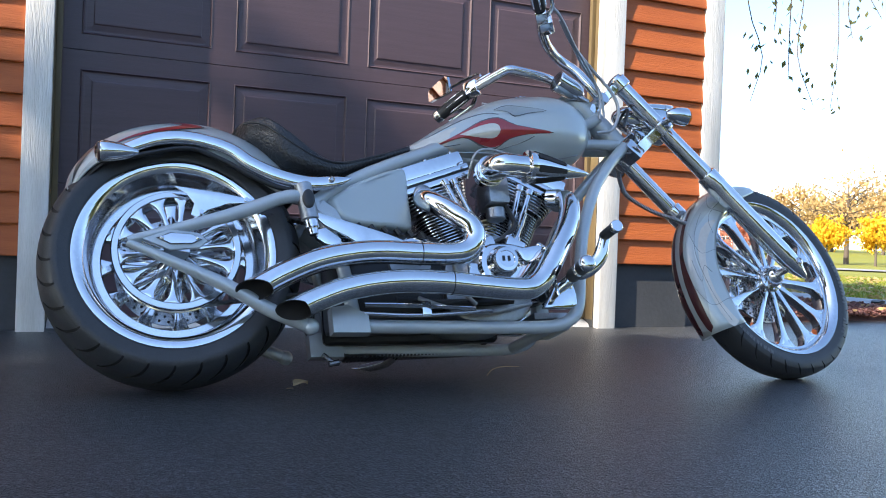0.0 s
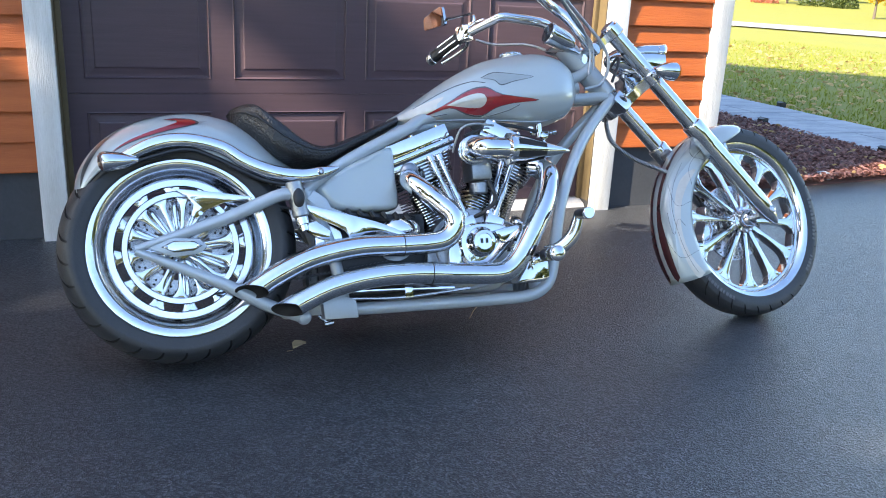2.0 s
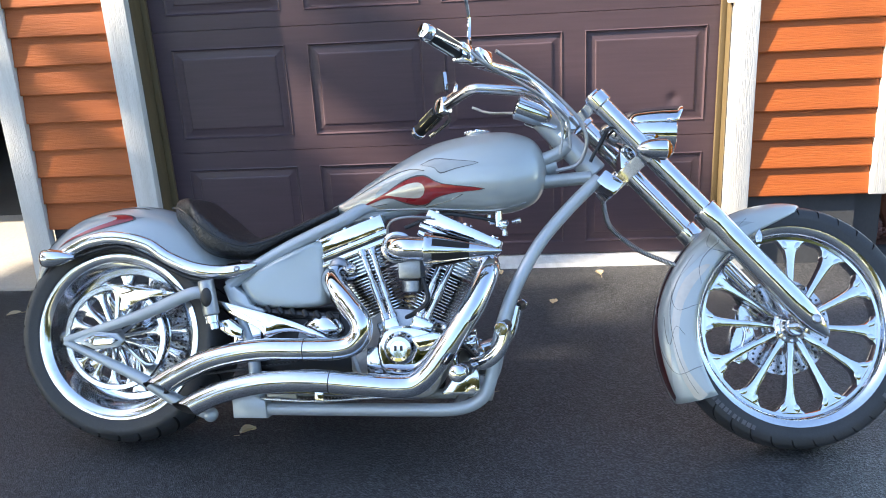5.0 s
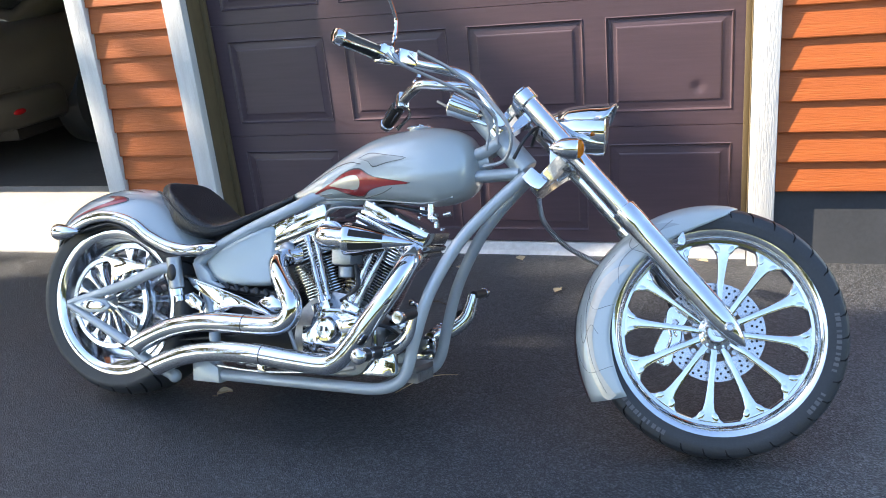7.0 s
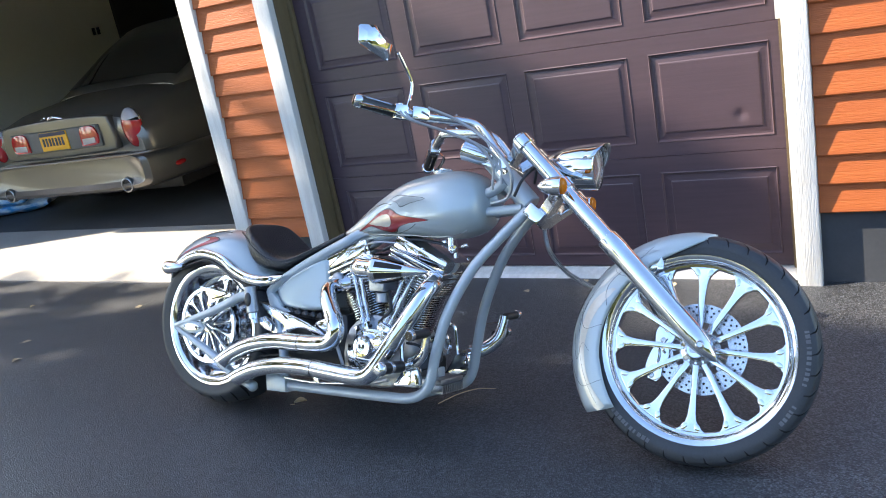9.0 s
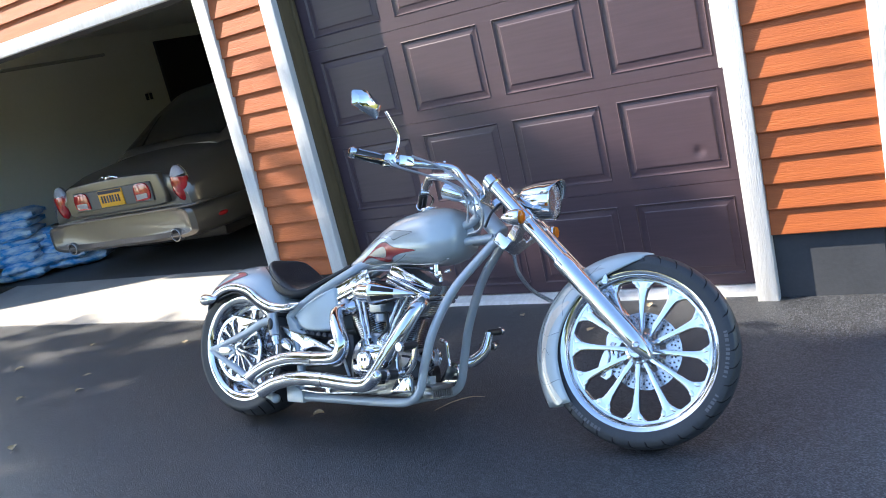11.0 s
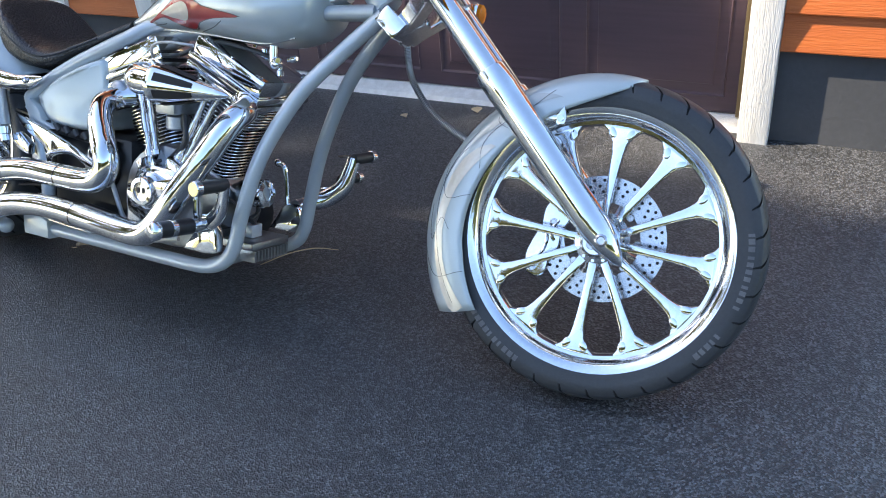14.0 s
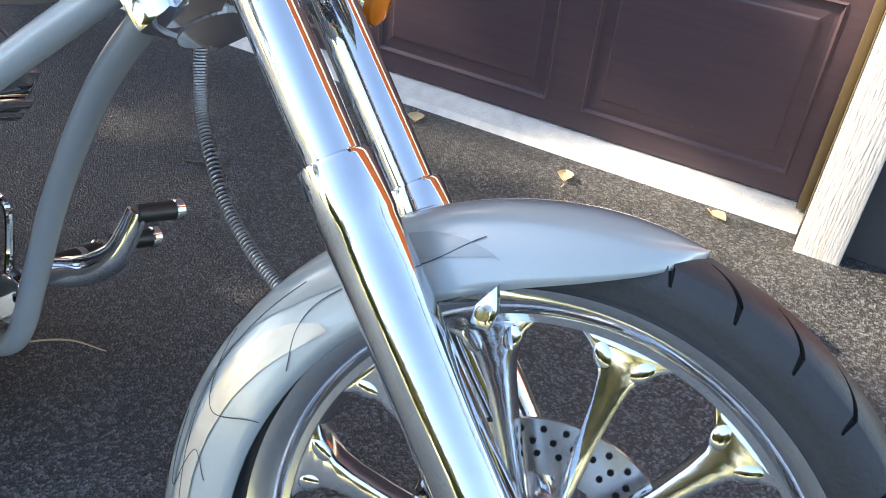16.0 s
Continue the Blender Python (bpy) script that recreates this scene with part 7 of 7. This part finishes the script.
# overhanging twigs from a tree beside the walk
hx, hy = 9.3, 1.6
over = tree(hx, hy, 6.5, 2.4, 3.6, 900, OLIVE, 61, "leafy tree beside the walkway with drooping twigs", 0.10)
rng = random.Random(62)
bm = bmesh.new()
V, Fc = [], []
for az, el0, el1, dist in ((39.6, 19, 10.0, 9.6), (40.4, 19, 14.2, 10.0), (41.6, 20, 11.2, 9.2), (42.6, 20, 9.6, 9.8), (44.0, 20, 9.4, 10.4), (45.0, 20, 13.5, 9.4), (46.4, 20, 14.5, 9.0), (47.6, 20, 11.6, 8.6), (48.6, 20, 13.0, 8.8), (49.8, 21, 10.5, 9.0)):
    pts = []
    for t in (0, 0.35, 0.7, 1.0):
        e = radians(el0 + (el1 - el0) * t)
        px, py = polar(az + rng.uniform(-0.5, 0.5) + 0.4 * t, dist)
        pts.append(Vector((px, py, 0.35 + dist * math.tan(e))))
    start = Vector((hx - 0.5, hy + 0.2, 4.3))
    tube(bm, [start - Vector((hx, hy, ground_z(hx, hy) - 0.05)), pts[0].lerp(start, 0.4) + Vector((0, 0, 0.7)) - Vector((hx, hy, ground_z(hx, hy) - 0.05)), *[p - Vector((hx, hy, ground_z(hx, hy) - 0.05)) for p in pts]], [0.02, 0.012, 0.007, 0.006, 0.005, 0.003], 5, 3)
    for _ in range(16):
        t = rng.uniform(0.25, 1.05) ** 0.6
        i = min(2, int(t * 3))
        p = pts[i].lerp(pts[i + 1], min(1, t * 3 - i)) + Vector((rng.gauss(0, 0.06), rng.gauss(0, 0.06), rng.gauss(0, 0.05)))
        m_ = Euler((rng.uniform(-0.8, 0.8), rng.uniform(0.4, 1.9), rng.uniform(0, 6.28))).to_matrix()
        k, s = len(V), rng.uniform(0.05, 0.085)
        for a, b in ((-0.5, 0), (0, -0.3), (0.6, 0), (0, 0.3)):
            V.append(p - Vector((hx, hy, ground_z(hx, hy) - 0.05)) + m_ @ Vector((a * s, b * s, 0)))
        Fc.append((k, k + 1, k + 2, k + 3))
part("hanging_branch", bm, BARK, over)
raw("twig_leaves", V, Fc, OLIVE, over)

# ---- far house and road ----
V, Fc = [], []
for k in range(91):
    for w in (0.0, 1.6, 3.2, 4.8):
        x, y = 20.05 + 0.44 * (2.0 * k - 120) + 0.90 * w, 19.05 - 0.90 * (2.0 * k - 120) + 0.44 * w
        V.append((x, y, ground_z(x, y) + 0.03))
    if k:
        Fc += [(4 * k - 4 + i, 4 * k - 3 + i, 4 * k + 1 + i, 4 * k + i) for i in range(3)]
tagged(raw("road", V, Fc, ROAD, label="pale asphalt road across the lawn", smooth=True), category="road", kind="structure")


def far_house():
    hx, hy = polar(40.3, 100)
    m = Matrix.Translation((hx, hy, ground_z(hx, hy))) @ Matrix.Rotation(radians(-40), 4, "Z")
    h = thing("house", "grey gabled house with white trim and a porch wing", "house", m=m)
    bm = bmesh.new()
    prism(bm, [(-4.6, 0), (2.3, 0), (2.3, 3.9), (-0.4, 7.0), (-4.6, 3.7)], 0, 8)
    wl = part("wall", bm, GREY_SIDE, h, smooth=False)
    bm = bmesh.new()
    prism(bm, [(-0.6, 0), (2.9, 0), (2.9, 2.2), (1.05, 4.1), (-0.6, 2.5)], -2.0, 2.0)
    part("gable_wing", bm, GREY_SIDE, h, smooth=False)
    bm = bmesh.new()
    prism(bm, [(2.7, 0), (5.4, 0), (5.4, 2.1), (2.7, 2.1)], 0.5, 5)
    part("porch_wing", bm, GREY_SIDE, h, smooth=False)
    for nm, poly, y0, y1 in (("roof", [(-5.1, 3.5), (-0.4, 7.35), (2.7, 3.65), (2.5, 3.5), (-0.4, 7.0), (-4.9, 3.3)], -0.4, 8.4), ("wing_roof", [(-0.9, 2.5), (1.05, 4.4), (3.2, 2.1), (3.05, 1.95), (1.05, 4.08), (-0.75, 2.35)], -2.3, 2.0),
                             ("porch_roof", [(2.6, 2.1), (5.7, 2.1), (5.5, 2.4), (4.6, 3.6), (2.6, 3.6)], 0.0, 5.2)):
        bm = bmesh.new()
        prism(bm, poly, y0, y1)
        part(nm, bm, ROOF, h, smooth=False)
    for poly, y in (([(-5.1, 3.4), (-0.4, 7.25), (2.7, 3.55), (2.55, 3.4), (-0.4, 6.9), (-4.9, 3.2)], -0.44), ([(-0.9, 2.4), (1.05, 4.3), (3.2, 2.0), (3.05, 1.85), (1.05, 4.0), (-0.75, 2.25)], -2.34)):
        bm = bmesh.new()
        prism(bm, poly, y - 0.08, y)
        part("rake_board", bm, WHITE, h, smooth=False)
    for x0, x1, z0, z1, y in ((-1.3, -0.3, 4.5, 5.7, -0.02), (-3.6, -2.4, 0.9, 2.4, -0.02), (-1.9, -0.9, 0.9, 2.4, -0.02), (0.6, 1.5, 2.5, 3.4, -2.02), (1.7, 2.5, 0.7, 2.0, -2.02), (0.0, 1.2, 0.8, 2.0, -2.02), (3.0, 3.5, 0.8, 1.7, 0.48)):
        bm = bmesh.new()
        box(bm, (x0 - 0.12, y - 0.06, z0 - 0.12), (x1 + 0.12, y, z1 + 0.12))
        wd = part("window", bm, WHITE, h, smooth=False)
        for a, b in ((x0, (x0 + x1) / 2 - 0.03), ((x0 + x1) / 2 + 0.03, x1)):
            for c, d_ in ((z0, (z0 + z1) / 2 - 0.03), ((z0 + z1) / 2 + 0.03, z1)):
                bm = bmesh.new()
                box(bm, (a, y - 0.075, c), (b, y - 0.055, d_))
                part("pane", bm, PANE, wd, smooth=False)
    for x in (3.0, 4.1, 5.2):
        bm = bmesh.new()
        rod(bm, (x, 0.1, 0), (x, 0.1, 2.1), 0.11, 10)
        part("porch_post", bm, WHITE, h)
    bm = bmesh.new()
    box(bm, (4.2, 0.44, 0.0), (5.0, 0.5, 1.9))
    part("door", bm, DARK, h, smooth=False)


far_house()

# ---- open bay: car, bags, wall fittings ----


def car():
    c = thing("car", "metallic grey-bronze luxury saloon parked in the open bay", "car", m=Matrix.Translation((-4.345, 0.66, 0.120)) @ Matrix.Rotation(radians(4.0), 4, "Z"))
    W = 1.0

    def ring(bm, y, hw, z0, z1, px=3.2, inset=0.0):
        out = []
        zc, hz = (z0 + z1) / 2, (z1 - z0) / 2
        for k in range(40):
            a = 2 * math.pi * k / 40
            ca, sa = math.cos(a), math.sin(a)
            out.append(bm.verts.new((math.copysign(abs(ca) ** (2 / px), ca) * hw, y, zc + math.copysign(abs(sa) ** (2 / px), sa) * hz)))
        return out
    bm = bmesh.new()
    st = [(0.10, 0.80, 0.42, 0.70), (0.07, 0.88, 0.40, 0.80), (0.10, 0.92, 0.36, 0.90), (0.16, 0.945, 0.32, 0.945), (0.35, 0.965, 0.28, 1.000), (0.9, 0.965, 0.24, 1.060), (1.4, 0.97, 0.22, 1.065), (3.2, 0.97, 0.22, 1.03), (4.4, 0.95, 0.24, 0.97), (5.2, 0.9, 0.3, 0.82), (5.35, 0.8, 0.36, 0.7)]
    bridge(bm, [ring(bm, *s) for s in st])
    part("body", bm, CARPAINT, c, "metallic grey-bronze bodywork")
    bm = bmesh.new()
    cab = [(0.76, 0.70, 0.90, 1.04), (0.90, 0.72, 0.90, 1.11), (1.05, 0.74, 0.90, 1.19), (1.40, 0.745, 0.9, 1.40), (1.72, 0.73, 0.9, 1.54), (2.2, 0.72, 0.9, 1.57), (3.0, 0.72, 0.9, 1.54), (3.5, 0.74, 0.9, 1.37), (4.1, 0.78, 0.88, 1.0)]
    bridge(bm, [ring(bm, *s, 3.4) for s in cab])
    part("roof", bm, CARPAINT, c)
    bm = bmesh.new()
    g = []
    for f in range(9):
        y = 0.88 + 0.80 * f / 8
        hw, z0, z1 = (float(np.interp(y, [q[0] for q in cab], [q[k] for q in cab])) for k in (1, 2, 3))
        row = []
        for k in range(17):
            a = radians(28 + 124 * k / 16)
            ca, sa = math.cos(a), math.sin(a)
            row.append(bm.verts.new((math.copysign(abs(ca) ** (2 / 3.4), ca) * hw * 0.98, y - 0.010, (z0 + z1) / 2 + abs(sa) ** (2 / 3.4) * (z1 - z0) / 2 + 0.010)))
        g.append(row)
    bridge(bm, g, closed=False)
    part("rear_window", bm, TINT, c, "dark tinted rear window")
    bm = bmesh.new()
    rows = []
    for y, z0, z1 in ((1.35, 1.08, 1.20), (1.8, 1.08, 1.44), (2.4, 1.08, 1.47), (3.2, 1.08, 1.43)):
        rows.append([bm.verts.new((0.775, y, z0)), bm.verts.new((0.760, y, z1))])
    bridge(bm, rows, closed=False)
    part("side_window", bm, TINT, c)
    bm = bmesh.new()
    bst = [(0.00, 0.82, 0.38, 0.575), (-0.03, 0.90, 0.34, 0.595), (-0.01, 0.955, 0.315, 0.600), (0.10, 0.998, 0.30, 0.600), (0.35, 1.01, 0.29, 0.595), (0.75, 1.012, 0.28, 0.585), (0.80, 0.98, 0.30, 0.56)]
    bridge(bm, [ring(bm, *s, 5.5) for s in bst])
    part("bumper", bm, CARPAINT, c, "wrap-round painted rear bumper")
    bm = bmesh.new()
    tube(bm, [(-0.985, 0.34, 0.585), (-0.93, 0.02, 0.590), (-0.5, -0.028, 0.592), (0, -0.036, 0.592), (0.5, -0.028, 0.592), (0.93, 0.02, 0.590), (0.985, 0.34, 0.585)], 0.011, 8)
    part("bumper_strip", bm, CARPAINT, c)
    bm = bmesh.new()
    prism(bm, smooth_poly([(-0.58, 0.625), (-0.2, 0.615), (0.2, 0.615), (0.58, 0.625), (0.63, 0.66), (0.635, 0.75), (0.61, 0.86), (0.56, 0.905), (0.2, 0.925), (-0.2, 0.925), (-0.56, 0.905), (-0.61, 0.86), (-0.635, 0.75), (-0.63, 0.66)], 4), 0.040, 0.12, 0.020, seg=4)
    part("boot_lid", bm, CARPAINT, c)
    bm = bmesh.new()
    box(bm, (-0.505, 0.022, 0.672), (0.505, 0.050, 0.845), 0.012, seg=3)
    part("plate_recess", bm, shader("recess_grey", (0.11, 0.108, 0.105), 0.45), c)
    bm = bmesh.new()
    box(bm, (-0.155, 0.012, 0.685), (0.155, 0.024, 0.835), 0.003)
    pl = part("number_plate", bm, PLATE, c, "yellow plate with plain dark bars")
    bm = bmesh.new()
    box(bm, (-0.150, 0.010, 0.803), (0.150, 0.0125, 0.832))
    part("plate_band", bm, NAVY, pl)
    for k in range(7):
        bm = bmesh.new()
        box(bm, (-0.125 + 0.036 * k, 0.0095, 0.722), (-0.104 + 0.036 * k, 0.0125, 0.786))
        part("plate_bar", bm, NAVY, pl)
    for s in (-1, 1):
        bm = bmesh.new()
        prism(bm, smooth_poly([(s * 0.30, 0.690), (s * 0.475, 0.700), (s * 0.47, 0.825), (s * 0.32, 0.830)], 4), 0.008, 0.03, 0.005)
        il = part("inner_lamp", bm, TAIL_RED, c, "red and clear reversing lamp")
        bm = bmesh.new()
        prism(bm, [(s * 0.325, 0.700), (s * 0.46, 0.708), (s * 0.462, 0.750), (s * 0.325, 0.748)], 0.003, 0.012, 0.002)
        part("clear_band", bm, TAIL_CLEAR, il)
        lens = []
        for upper in (False, True):
            bm = bmesh.new()
            ball(bm, (s * 0.775, 0.108, 0.775), 1.0, 18, (0.100, 0.050, 0.155))
            bmesh.ops.bisect_plane(bm, geom=bm.verts[:] + bm.edges[:] + bm.faces[:], plane_co=(s * 0.775, 0.1, 0.838), plane_no=(s * 0.12, 0, -1 if upper else 1), clear_outer=True)
            lens.append(bm)
        ol = part("tail_lamp", lens[0], TAIL_RED, c, "oval red tail lamp with clear top")
        part("clear_top", lens[1], TAIL_CLEAR, ol)
        bm = bmesh.new()
        lathe(bm, [(0.128, 0.0), (0.134, -0.006), (0.134, -0.02), (0.128, -0.02)], (0, 0, 0), (0, 0, 1), 40, closed=True)
        rm = part("lamp_rim", bm, CHROME, ol, pose_m=Matrix.Translation((s * 0.775, 0.112, 0.775)) @ Matrix.Rotation(radians(90), 4, "X") @ Matrix.Diagonal((0.70, 1.15, 1, 1)))
        bm = bmesh.new()
        lathe(bm, [(0.050, 0.0), (0.058, 0.004), (0.060, 0.05), (0.050, 0.05), (0.048, 0.002)], (s * 0.68, -0.03, 0.355), (0, 1, 0), 28, closed=True)
        ex = part("exhaust_tip", bm, ALLOY, c, "round dulled metal exhaust tip")
        bm = bmesh.new()
        lathe(bm, [(0.050, 0), (0.001, 0.001)], (s * 0.68, -0.015, 0.355), (0, 1, 0), 20)
        part("exhaust_bore", bm, GAP_DARK, ex)
        bm = bmesh.new()
        lathe(bm, [(0.20, -0.11), (0.33, -0.10), (0.345, -0.04), (0.345, 0.04), (0.33, 0.1), (0.20, 0.11)], (s * 0.87, 1.25, 0.345), (1, 0, 0), 40)
        wh = part("wheel", bm, RUBBER, c)
        bm = bmesh.new()
        lathe(bm, [(0.03, 0.10), (0.20, 0.105), (0.215, 0.08), (0.215, 0.0), (0.03, 0.02)], (s * 0.87, 1.25, 0.345), (s, 0, 0), 32)
        part("wheel_rim", bm, ALLOY, wh)
        bm = bmesh.new()
        lathe(bm, [(0.20, -0.11), (0.33, -0.10), (0.345, -0.04), (0.345, 0.04), (0.33, 0.1), (0.20, 0.11)], (s * 0.87, 4.35, 0.345), (1, 0, 0), 32)
        part("wheel", bm, RUBBER, c)
    bm = bmesh.new()
    ball(bm, (1.003, 0.27, 0.44), 0.05, 8, (0.25, 1.3, 0.42))
    part("side_marker", bm, TAIL_RED, c, "red side marker")
    bm = bmesh.new()
    tube(bm, [(-0.13, 0.045, 0.925), (-0.05, 0.03, 0.945), (0, 0.028, 0.937), (0.05, 0.03, 0.945), (0.13, 0.045, 0.925)], [0.004, 0.010, 0.013, 0.010, 0.004], 8)
    part("boot_emblem", bm, CHROME, c)
    bm = bmesh.new()
    box(bm, (-0.70, 0.55, 0.17), (0.70, 4.6, 0.35), 0.05)
    part("underbody", bm, DARK, c)


car()


od = thing("overhead_door", "raised dark sectional door under the bay's ceiling", "garage door")
for k in range(2):
    box_part("section", (-6.38, 0.20 + 0.42 * k, 2.30 + 0.03 * k), (-1.90, 0.60 + 0.42 * k, 2.345 + 0.03 * k), DOOR, od)
for x in (-6.36, -1.95):
    box_part("track", (x, 0.20, 2.26), (x + 0.04, 2.6, 2.295), STEEL, od, bevel=0.002)


def bag(x, y, z, turn, seed, label):
    rng = random.Random(seed)
    bm = bmesh.new()
    bmesh.ops.create_cube(bm, size=1)
    bmesh.ops.subdivide_edges(bm, edges=bm.edges, cuts=6, use_grid_fill=True)
    for v in bm.verts:
        p = v.co
        r = max(abs(p.x), abs(p.y)) * 2
        thick = 0.14 * (1 - 0.75 * r ** 4)
        p.z = p.z * max(0.02, thick) + 0.02 * noise.noise(Vector((p.x * 6 + seed, p.y * 6, p.z * 3)))
        p.x, p.y = p.x * 0.62, p.y * 0.42
    o = part("bag", bm, BLUEBAG, pose_m=Matrix.Translation((x, y, z)) @ Matrix.Rotation(turn, 4, "Z"), angle=80)
    return tagged(o, label, "bag", "stacked bags")


rng = random.Random(71)
for k in range(8):
    bag(-6.55 + rng.uniform(-0.10, 0.10), 0.98 + rng.uniform(-0.06, 0.06), 0.20 + 0.085 * k, radians(40) + rng.uniform(-0.25, 0.25), k, "slumped blue and white plastic sack in a stack")
for k in range(5):
    bag(-6.20 + rng.uniform(-0.06, 0.06), 1.35 + rng.uniform(-0.06, 0.06), 0.20 + 0.085 * k, radians(30) + rng.uniform(-0.25, 0.25), 20 + k, "slumped blue and white plastic sack in a stack")
o = box_part("inner_door", (-7.398, 4.25, 0.2), (-7.35, 5.8, 2.44), DARK, label="dark tall panel on the garage's side wall")
tagged(o, category="panel")
for dy in (0, 0.07):
    o = box_part("wall_switch", (-7.398, 3.86 + dy, 1.69), (-7.385, 3.90 + dy, 1.78), BLACK, label="small black switch on the drywall")
    tagged(o, category="switch", group="wall switches")
